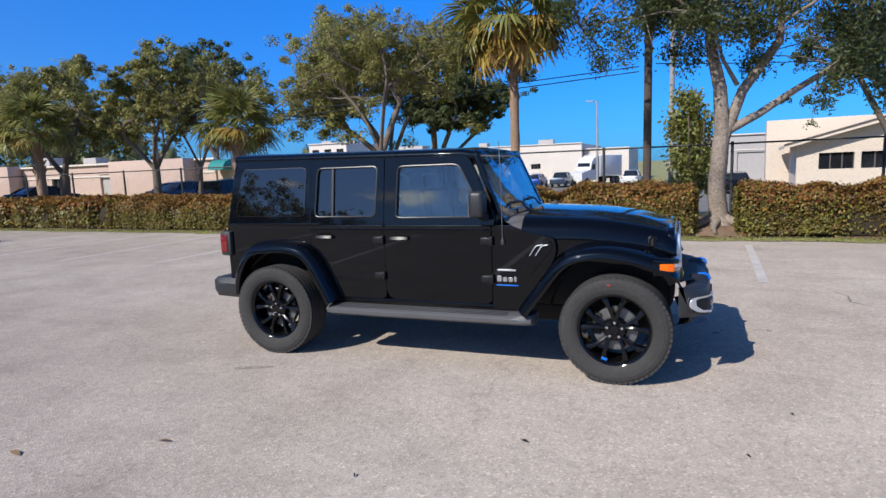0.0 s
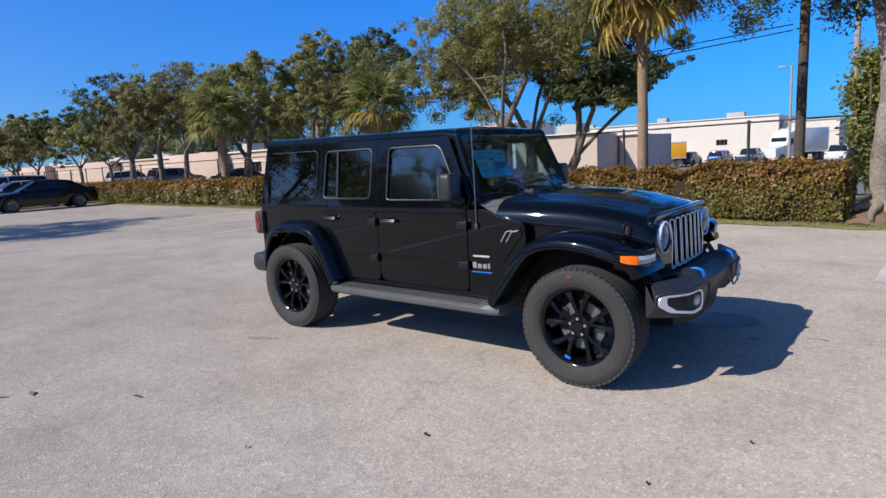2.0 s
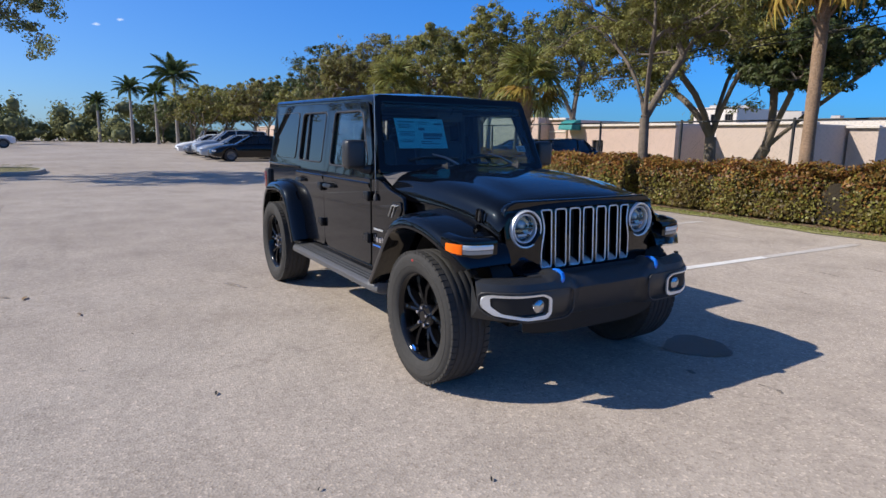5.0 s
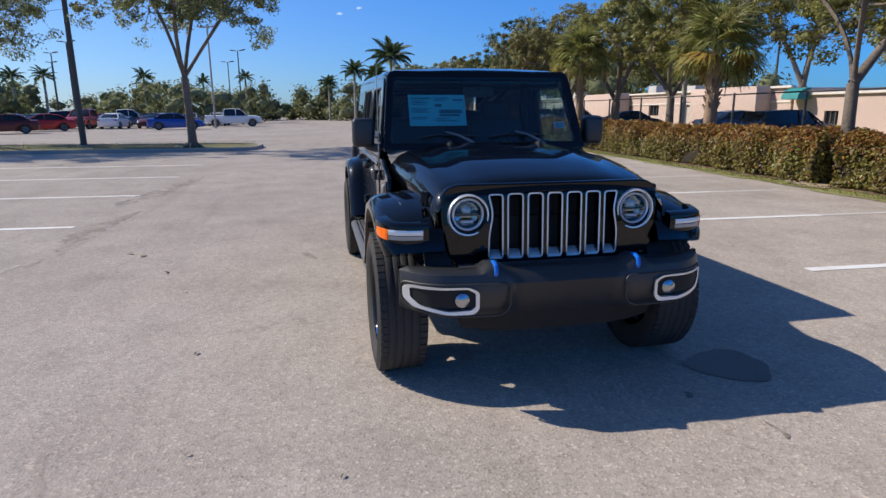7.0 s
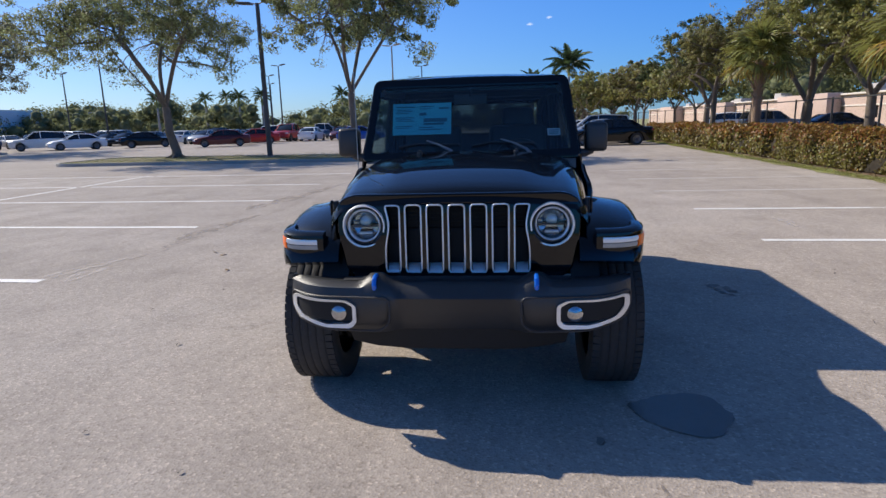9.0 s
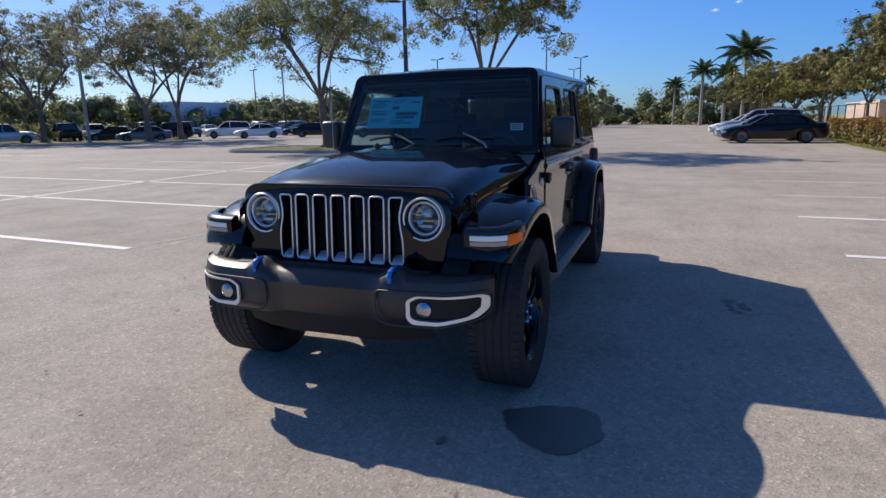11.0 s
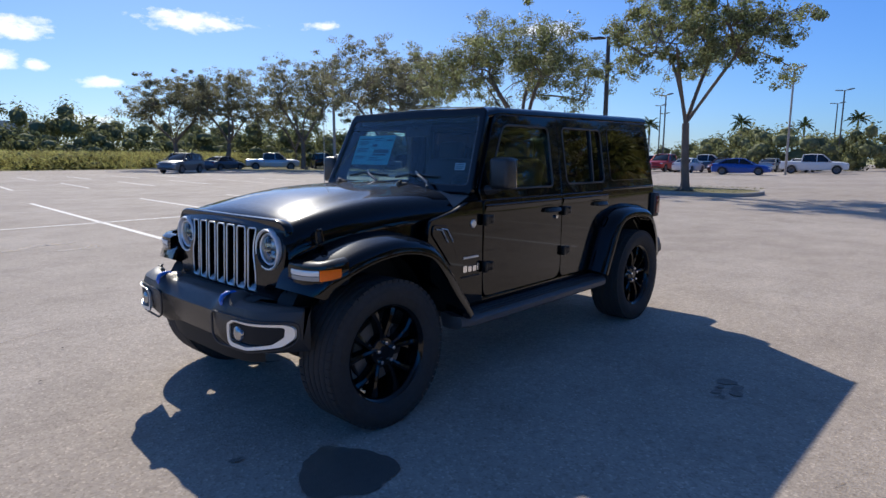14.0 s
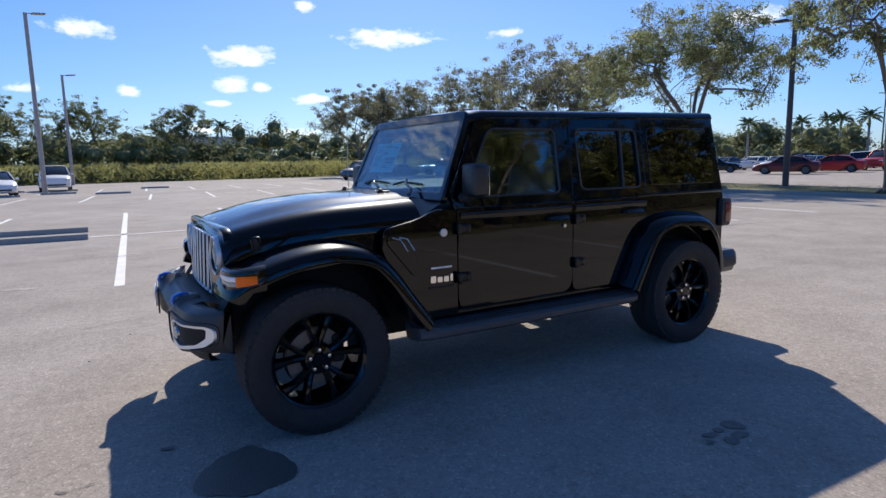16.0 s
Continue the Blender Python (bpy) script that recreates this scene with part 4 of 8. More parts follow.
for s in (-1, 1):
    f = flare("front_flare", [(0.80, 0.50), (0.92, 0.66), (1.07, 0.86), (1.18, 0.945), (1.36, 0.985), (1.55, 0.975), (1.72, 0.935), (1.84, 0.885), (1.90, 0.83), (1.925, 0.775)],
              0.60, lambda t: 0.935 if t < 0.72 else 0.935 - (t - 0.72) * 0.12, s)
    # the flare's nose wraps round lamp strip and turn light
    def nose(u, s=s):
        """Point and outward direction on the nose; u runs from inside round the corner."""
        pts = [(1.950, 0.680), (1.950, 0.74), (1.944, 0.80), (1.930, 0.85), (1.903, 0.892), (1.865, 0.916), (1.820, 0.928), (1.770, 0.934)]
        k = min(int(u), 6)
        a, b, f0 = Vector(pts[k]), Vector(pts[k + 1]), u - k
        d0 = (Vector(pts[min(k + 1, 7)]) - Vector(pts[max(k - 1, 0)])).normalized()
        d1 = (Vector(pts[min(k + 2, 7)]) - Vector(pts[k])).normalized()
        d = d0.lerp(d1, f0).normalized()
        return a.lerp(b, f0), Vector((d.y, -d.x))

    def wrap(u0, u1, prof, n=14, taper=0.0):
        secs = []
        for i in range(n + 1):
            u = u0 + (u1 - u0) * i / n
            p, o = nose(u)
            rise = 0.10 * (1.95 - p.x)
            g = 1 - taper * (i / n) ** 2
            secs.append([(p.x + o.x * d, s * (p.y + o.y * d), 0.876 + (z - 0.876) * g + rise) for d, z in prof])
        b = bmesh.new()
        loft(b, secs, True, True)
        return b
    housing = part("lamp_housing", wrap(0, 7, [(-0.06, 0.940), (-0.022, 0.936), (-0.003, 0.922), (0.0, 0.905), (0.0, 0.840), (-0.006, 0.812), (-0.03, 0.796), (-0.06, 0.800)]), M_BLACK, f, "glossy black nose of the flare")
    drl = part("daytime_lamp", wrap(0.5, 3.75, [(-0.01, 0.906), (0.004, 0.902), (0.007, 0.890), (0.004, 0.877), (-0.01, 0.875)]), M_DRL, housing, "bright white daytime lamp strip")
    part("lower_lens", wrap(0.5, 3.75, [(-0.01, 0.8745), (0.002, 0.873), (0.003, 0.862), (0.001, 0.852), (-0.01, 0.849)]), M_SMOKED, drl, "smoked lower lens")
    part("turn_lamp", wrap(3.8, 6.1, [(-0.01, 0.907), (0.004, 0.903), (0.006, 0.876), (0.004, 0.850), (-0.01, 0.846)], 10, 0.25), M_AMBER, housing, "amber turn lamp")
    flare("rear_flare", [(-0.90, 0.50), (-0.98, 0.66), (-1.09, 0.86), (-1.20, 0.955), (-1.36, 0.99), (-1.55, 0.985), (-1.72, 0.96), (-1.83, 0.88), (-1.92, 0.72), (-1.955, 0.54)], 0.755, 0.925, s)
    # dark liners in the arches
    for cx, yi in ((1.504, 0.56), (-1.47, 0.60)):
        bm = bmesh.new()
        pts = arch(cx, 0.44, 0.52, 172 if cx > 0 else 186, 17 if cx > 0 else -6, 16)
        loft(bm, [[(px, s * yy, pz) for px, pz in pts] for yy in (yi, 0.80 if cx < 0 else 0.70)])
        part("arch_liner", bm, M_DARK, car)

# bonnet: rounded in section, raised in the middle
bm = bmesh.new()
secs = []
for i in range(17):
    t = i / 16
    x = 0.775 + (1.905 - 0.775) * t
    w = 0.732 - 0.092 * t
    zc = 1.254 - 0.045 * t - 0.088 * max(0, (t - 0.35) / 0.65) ** 2
    drop = 0.0 if t < 0.97 else 0.012
    row = []
    for k in range(-12, 13):
        u = k / 12
        au = abs(u)
        bulge = 0.030 * (1 - 1 / (1 + math.exp(-(au - 0.60) * 34)))
        z = zc + 0.006 - 0.044 * au ** 2 - (0.085 - 0.02 * t) * (max(0, au - 0.78 - 0.08 * t) / (0.22 - 0.08 * t)) ** 2.4 + 0.6 * bulge * min(1, (1 - t) * 3 + 0.15) - drop
        row.append((x, u * w, z))
    row = [(x, row[0][1] - 0.004, row[0][2] - 0.075)] + row + [(x, row[-1][1] + 0.004, row[-1][2] - 0.075)]
    secs.append(row)
front = [(x + 0.018, y, z - 0.035) for x, y, z in secs[-1]]
secs.append(front)
loft(bm, secs)
bonnet = part("bonnet", bm, M_BLACK, car, "glossy black bonnet with a raised middle", 60)
for s in (-1, 1):
    # side of the engine bay under the bonnet
    bm = bmesh.new()
    loft(bm, [[(0.74, s * 0.722, 1.115), (1.15, s * 0.688, 1.085), (1.6, s * 0.656, 1.050), (1.90, s * 0.630, 1.005)], [(0.74, s * 0.738, 0.95), (1.15, s * 0.69, 0.90), (1.6, s * 0.655, 0.85), (1.92, s * 0.60, 0.74)]])
    part("inner_fender", bm, M_BLACK, car)
    # bonnet latch: bracket and loop
    bm = bmesh.new()
    box(bm, (1.745, s * 0.658, 1.035), (0.042, 0.026, 0.085), 0.012)
    lt = part("bonnet_latch", bm, M_PLASTIC, car)
    bm = bmesh.new()
    loop = rounded([(1.73, 1.0), (1.772, 1.0), (1.778, 1.075), (1.742, 1.075)], 0.015)
    frame_tube(bm, loop, 0.006, lambda p, s=s: Vector((p.x, s * 0.676, p.y)))
    part("latch_loop", bm, M_RIM, lt)
    # washer jets and bump stops
    bm = bmesh.new()
    box(bm, (0.83, s * 0.32, 1.268), (0.085, 0.03, 0.022), 0.008)
    box(bm, (0.85, s * 0.32, 1.282), (0.03, 0.02, 0.02), 0.006)
    part("washer_jet", bm, M_PLASTIC, bonnet)
# cowl grille and windscreen base
bm = bmesh.new()
loft(bm, [[(0.60, y, 1.238 - 0.02 * abs(y)) for y in (-0.735, -0.5, 0, 0.5, 0.735)], [(0.70, y, 1.228 - 0.02 * abs(y) - 0.22 * max(0, abs(y) - 0.5)) for y in (-0.725, -0.5, 0, 0.5, 0.725)], [(0.79, y, 1.222 - 0.03 * abs(y) - 0.42 * max(0, abs(y) - 0.5)) for y in (-0.71, -0.5, 0, 0.5, 0.71)]])
cg = part("cowl_top", bm, M_COWL, car, "pale grey plastic cowl with slits")
for k in range(24):
    bm = bmesh.new()
    box(bm, (0.71, -0.46 + k * 0.04, 1.231), (0.09, 0.012, 0.006), 0.002)
    part("slit", bm, M_PLASTIC, cg)
# windscreen


def on_screen(p):
    """From (across, up the screen's height) to the car; the screen leans back."""
    return Vector((0.55 - 0.43 * (p.y - 1.38) + p.z * 0.92, p.x, p.y + p.z * 0.39))


ws_out = rounded([(-0.752, 1.215), (-0.685, 1.765), (0.685, 1.765), (0.752, 1.215)], [0.03, 0.05, 0.05, 0.03])
ws_in = rounded([(-0.712, 1.255), (-0.652, 1.722), (0.652, 1.722), (0.712, 1.255)], 0.04)
bm = bmesh.new()
plate(bm, ws_out, [ws_in], 0.045, 0.010, on_screen)
wf = part("windscreen_frame", bm, M_BLACK, car)
bm = bmesh.new()
plate(bm, rounded([(-0.720, 1.245), (-0.660, 1.730), (0.660, 1.730), (0.720, 1.245)], 0.04), [], 0.006, 0.0005, lambda p: on_screen(p + Vector((0, 0, 0.012))))
part("windscreen", bm, M_GLASS, wf, "clear slightly tinted windscreen")
bm = bmesh.new()
plate(bm, [(-0.552, 1.388), (-0.552, 1.607), (-0.132, 1.607), (-0.132, 1.388)], [], 0.002, 0.0003, lambda p: on_screen(p + Vector((0, 0, 0.0030))))
sheet_ob = part("price_sheet", bm, M_PAPER, wf, "pale cyan printed sheet")
bm = bmesh.new()
bars = [(-0.53, 1.585, 0.14, 0.008), (-0.53, 1.565, 0.10, 0.005), (-0.53, 1.553, 0.12, 0.005), (-0.53, 1.541, 0.09, 0.005), (-0.53, 1.51, 0.13, 0.005), (-0.53, 1.498, 0.11, 0.005), (-0.53, 1.486, 0.13, 0.005), (-0.53, 1.45, 0.12, 0.005), (-0.53, 1.438, 0.10, 0.005),
        (-0.36, 1.585, 0.10, 0.006), (-0.36, 1.57, 0.08, 0.005), (-0.36, 1.54, 0.05, 0.02), (-0.33, 1.50, 0.17, 0.026), (-0.33, 1.468, 0.15, 0.014), (-0.36, 1.44, 0.10, 0.006), (-0.36, 1.425, 0.16, 0.006), (-0.22, 1.575, 0.07, 0.012)]
for x, z, w, h in bars:
    plate(bm, [(x, z - h), (x, z), (x + w, z), (x + w, z - h)], [], 0.001, 0.0002, lambda p: on_screen(p + Vector((0, 0, 0.0060))))
part("printing", bm, M_INK, sheet_ob, "dark bars of small print")
bm = bmesh.new()
plate(bm, [(0.545, 1.362), (0.540, 1.408), (0.628, 1.408), (0.633, 1.362)], [], 0.002, 0.0003, lambda p: on_screen(p + Vector((0, 0, 0.0030))))
tg = part("inspection_tag", bm, M_PAPERW, wf, "small white printed tag")
bm = bmesh.new()
for z in (1.398, 1.385, 1.374):
    plate(bm, [(0.555, z - 0.005), (0.555, z), (0.62, z), (0.62, z - 0.005)], [], 0.001, 0.0002, lambda p: on_screen(p + Vector((0, 0, 0.0060))))
part("printing", bm, M_INK, tg)
for x0, x1 in ((-0.10, -0.52), (0.42, 0.0)):
    bm = bmesh.new()
    p0, p1 = Vector((0.69, x0, 1.25)), on_screen(Vector((x0 - 0.20, 1.335, 0.03)))
    tube(bm, [p0, p0 + Vector((-0.03, -0.03, 0.03)), p0.lerp(p1, 0.6) + Vector((0.02, 0, 0.015)), p1], [0.013, 0.011, 0.008, 0.006], 8)
    wp = part("wiper", bm, M_WIPER, wf, "glinting grey wiper arm")
    bm = bmesh.new()
    tube(bm, [on_screen(Vector((x1 + 0.02, 1.295, 0.024))), on_screen(Vector(((x0 + x1) / 2 - 0.05, 1.315, 0.028))), on_screen(Vector((x0 + 0.03, 1.305, 0.024)))], 0.008, 6)
    part("wiper_blade", bm, M_PLASTIC, wp)
# roof in three panels
for nm, xa, xb in (("roof_panel", -0.30, 0.40), ("roof_panel", -1.14, -0.306), ("roof_panel", -2.005, -1.146)):
    bm = bmesh.new()
    secs = []
    for i in range(7):
        x = xa + (xb - xa) * i / 6
        zr = 1.742 + (0.40 - x) * 0.016 - 0.02 * max(0, (x - 0.28) / 0.12) ** 2
        half = [(0.699, -0.020), (0.702, -0.002), (0.696, 0.018), (0.675, 0.036), (0.60, 0.047), (0.45, 0.054), (0.25, 0.062), (0.0, 0.065)]
        ring = [(x, -y, zr + z) for y, z in half] + [(x, y, zr + z) for y, z in half[-2::-1]]
        ring += [(x, 0.66, zr - 0.03), (x, -0.66, zr - 0.03)]
        secs.append(ring)
    loft(bm, secs, True, True)
    part(nm, bm, M_BLACK, car, "glossy black hardtop roof panel", 40)
bm = bmesh.new()
loft(bm, [[(0.39, -0.66, 1.728), (0.39, 0.66, 1.728)], [(-1.98, -0.66, 1.745), (-1.98, 0.66, 1.745)]])
part("headliner", bm, M_HEADLINER, car)
# tail: gate, rear window, lamps, bumper
bm = bmesh.new()
box(bm, (-2.075, 0, 0.86), (0.03, 1.52, 0.62), 0.01)
part("tailgate", bm, M_BLACK, car)
bm = bmesh.new()
plate(bm, [(-0.69, 1.17), (-0.640, 1.762), (0.640, 1.762), (0.69, 1.17)], [[(-0.58, 1.24), (-0.56, 1.66), (0.56, 1.66), (0.58, 1.24)]], 0.03, 0.004, lambda p: Vector((-2.075 + (p.y - 1.17) * 0.16 + p.z, p.x * 1.09, p.y)))
rw = part("rear_window_frame", bm, M_BLACK, car)
bm = bmesh.new()
plate(bm, [(-0.60, 1.23), (-0.58, 1.67), (0.58, 1.67), (0.60, 1.23)], [], 0.005, 0.0005, lambda p: Vector((-2.075 + (p.y - 1.17) * 0.16 + p.z, p.x, p.y)))
part("rear_window", bm, M_REARGLASS, rw)
for s in (-1, 1):
    bm = bmesh.new()
    box(bm, (-2.10, s * 0.745, 1.0), (0.12, 0.15, 0.235), 0.02)
    tl = part("tail_lamp", bm, M_PLASTIC, car)
    bm = bmesh.new()
    box(bm, (-2.137, s * 0.750, 1.0), (0.06, 0.135, 0.18), 0.018)
    part("lens", bm, M_REDLENS, tl, "dark red lens")
    bm = bmesh.new()
    box(bm, (-2.112, s * 0.822, 1.0), (0.075, 0.010, 0.165), 0.004)
    part("side_lens", bm, M_REDLENS, tl, "dark red side lens")
bm = bmesh.new()
secs = []
for y in (-0.82, -0.78, -0.5, 0.5, 0.78, 0.82):
    r = 0.05 if abs(y) == 0.82 else 0
    secs.append([(-2.02, y, 0.66 - r), (-2.27 + r, y, 0.665 - r), (-2.31 + r, y, 0.63 - r), (-2.31 + r, y, 0.54), (-2.27 + r, y, 0.48 + r), (-2.0, y, 0.47 + r)])
loft(bm, secs, True, True)
part("rear_bumper", bm, M_GREYPLASTIC, car, "grey-black plastic rear bumper")

# ---- the car's front ----
GX = 1.935


def on_front(x0=GX, lean=0.10):
    def place(p):
        return Vector((x0 - max(0, p.y - 0.90) * lean - 0.10 * p.x ** 2 + p.z, p.x, p.y))
    return place


slots, slot_in = [], []
for k in range(-3, 4):
    c = k * 0.1085
    a, b = c - 0.040, c + 0.040
    if abs(k) == 3:
        o = 0.36 * (1 if k > 0 else -1)
        i = c - 0.040 * (1 if k > 0 else -1)
        poly = [(i, 0.735), (o, 0.735), (o, 0.86), (o - 0.018 * (1 if k > 0 else -1), 0.95), (o - 0.018 * (1 if k > 0 else -1), 0.99), (o, 1.07), (i, 1.07)]
        slots.append(rounded(poly, [0.02, 0.02, 0.05, 0.03, 0.03, 0.015, 0.02]))
    else:
        slots.append(rounded([(a, 0.735), (b, 0.735), (b, 1.072), (a, 1.072)], 0.02))
head = [(s * 0.468, 0.968) for s in (-1, 1)]
ring_holes = [[(cy + 0.098 * math.cos(2 * math.pi * k / 28), cz + 0.098 * math.sin(2 * math.pi * k / 28)) for k in range(28)] for cy, cz in head]
gout = rounded([(-0.50, 0.70), (-0.56, 0.74), (-0.605, 0.95), (-0.60, 1.085), (-0.53, 1.118), (0.53, 1.118), (0.60, 1.085), (0.605, 0.95), (0.56, 0.74), (0.50, 0.70)], 0.05)
bm = bmesh.new()
plate(bm, gout, slots + ring_holes, 0.05, 0.008, on_front())
grille = part("grille", bm, M_BLACK, car, "glossy black seven-slot grille")
bm = bmesh.new()
loft(bm, [[(1.86, y, z) for y in (-0.58, 0.58)] for z in (0.70, 1.10)])
part("grille_backing", bm, M_DARK, grille)
for sl in slots:
    bm = bmesh.new()
    frame_tube(bm, sl, 0.0046, on_front(GX + 0.024), 8)
    bz = part("slot_bezel", bm, M_SILVER, grille, "satin silver slot surround")
    xs = [p[0] for p in sl]
    bm = bmesh.new()
    loft(bm, [[on_front(GX + dx)(Vector((y, z, 0))) for dx, z in ((0.022, 0.730), (0.024, 0.742), (0.004, 0.757), (-0.04, 0.770), (-0.04, 0.73))] for y in (min(xs) + 0.004, max(xs) - 0.004)], True, True)
    part("slot_foot", bm, M_RING, bz, "bright foot of the slot")
    bm = bmesh.new()
    for j in range(15):
        z = 0.765 + j * 0.021
        box(bm, (GX - 0.068, (min(xs) + max(xs)) / 2, z), (0.006, max(xs) - min(xs), 0.005))
    tagged(part("slot_mesh", bm, M_DARK, bz), kind="stuff")
for cy, cz in head:
    hx = GX + 0.012 - 0.10 * cy ** 2
    bm = bmesh.new()
    lathe(bm, [(0.110, -0.02), (0.110, 0.010), (0.106, 0.018), (0.100, 0.017), (0.097, 0.004), (0.096, -0.05)], (hx, cy, cz), "x", 40)
    hl = part("headlight", bm, M_RING, car, "round headlight with a silver ring")
    bm = bmesh.new()
    lathe(bm, [(0.088, -0.02), (0.066, -0.046), (0.034, -0.058), (0.0, -0.060)], (hx, cy, cz), "x", 11)
    part("reflector_bowl", bm, M_LAMPBOWL, hl, "", 8)
    bm = bmesh.new()
    lathe(bm, [(0.097, -0.004), (0.084, -0.010), (0.083, -0.03)], (hx, cy, cz), "x", 32)
    part("cone", bm, M_LAMPCONE, hl, "grey metal cone")
    bm = bmesh.new()
    lathe(bm, [(0.085, -0.012), (0.084, 0.002), (0.080, 0.006), (0.075, 0.002), (0.074, -0.02)], (hx, cy, cz + 0.002), "x", 36)
    part("inner_ring", bm, M_RING, hl, "pale silver ring")
    bm = bmesh.new()
    lathe(bm, [(0.0, -0.018), (0.016, -0.021), (0.028, -0.032), (0.031, -0.055)], (hx, cy, cz + 0.020), "x", 20)
    part("projector", bm, M_LENS, hl, "round projector lens")
    bm = bmesh.new()
    box(bm, (hx - 0.035, cy, cz - 0.040), (0.03, 0.07, 0.016), 0.006)
    part("low_lamp", bm, M_LENS, hl)
    bm = bmesh.new()
    box(bm, (hx - 0.030, cy, cz - 0.004), (0.04, 0.13, 0.006), 0.002)
    part("divider", bm, M_PLASTIC, hl)
    bm = bmesh.new()
    lathe(bm, [(0.0, 0.020), (0.035, 0.017), (0.065, 0.006), (0.090, -0.012)], (hx, cy, cz), "x", 32)
    part("lens", bm, M_GLASS, hl)

# front bumper: swept across the car


def dense(loop, step=0.02):
    """The same closed loop with more points on it."""
    out = []
    for i, p in enumerate(loop):
        q = loop[(i + 1) % len(loop)]
        n = max(1, int(math.hypot(q[0] - p[0], q[1] - p[1]) / step))
        out += [(p[0] + (q[0] - p[0]) * k / n, p[1] + (q[1] - p[1]) * k / n) for k in range(n)]
    return out


def bumper_x(y):
    return 2.185 - 0.055 * (abs(y) / 0.8) ** 2 - 0.125 * max(0, (abs(y) - 0.62) / 0.22) ** 2


bm = bmesh.new()
secs = []
for k in range(-28, 29):
    y = 0.84 * k / 28
    a = abs(y)
    xf = bumper_x(y)
    mid = 1 / (1 + math.exp((a - 0.30) * 60))
    top = 0.725 + 0.006 * max(0, (a - 0.55) / 0.29)
    hook = 0.032 * math.exp(-((a - 0.385) / 0.055) ** 4)
    low = 0.475 + 0.035 * max(0, (a - 0.5) / 0.34) + 0.010 * mid
    inset = 0.035 * mid
    xb = 2.0 - 0.06 * max(0, (a - 0.6) / 0.24)
    secs.append([(xb, y, top - 0.02), (xb + 0.03, y, top + hook), (xf - 0.065 - inset, y, top + hook), (xf - 0.02 - inset, y, top - 0.02 + hook * 0.6), (xf - inset * 0.6, y, top - 0.07), (xf - inset * 1.2, y, 0.60), (xf - 0.012 - inset * 1.4, y, low + 0.05), (xf - 0.055 - inset, y, low), (xb, y, low + 0.01)])
loft(bm, secs, True, True)
bumper = part("front_bumper", bm, M_GREYPLASTIC, car, "grey-black plastic front bumper", 40)
bm = bmesh.new()
loft(bm, [[(2.10 - 0.22 * y * y, y, 0.50), (2.09 - 0.26 * y * y, y * 0.95, 0.375 + 0.10 * max(0, abs(y) - 0.40)), (1.96 - 0.20 * y * y, y * 0.90, 0.325 + 0.25 * max(0, abs(y) - 0.38))] for y in (-0.56, -0.50, -0.42, -0.25, 0.25, 0.42, 0.50, 0.56)])
part("air_dam", bm, M_DARK, bumper)
bm = bmesh.new()
loft(bm, [[(1.90, y, 0.70), (2.03, y, 0.735), (2.08, y, 0.728)] for y in (-0.55, 0, 0.55)])
part("bumper_cover", bm, M_PLASTIC, bumper)
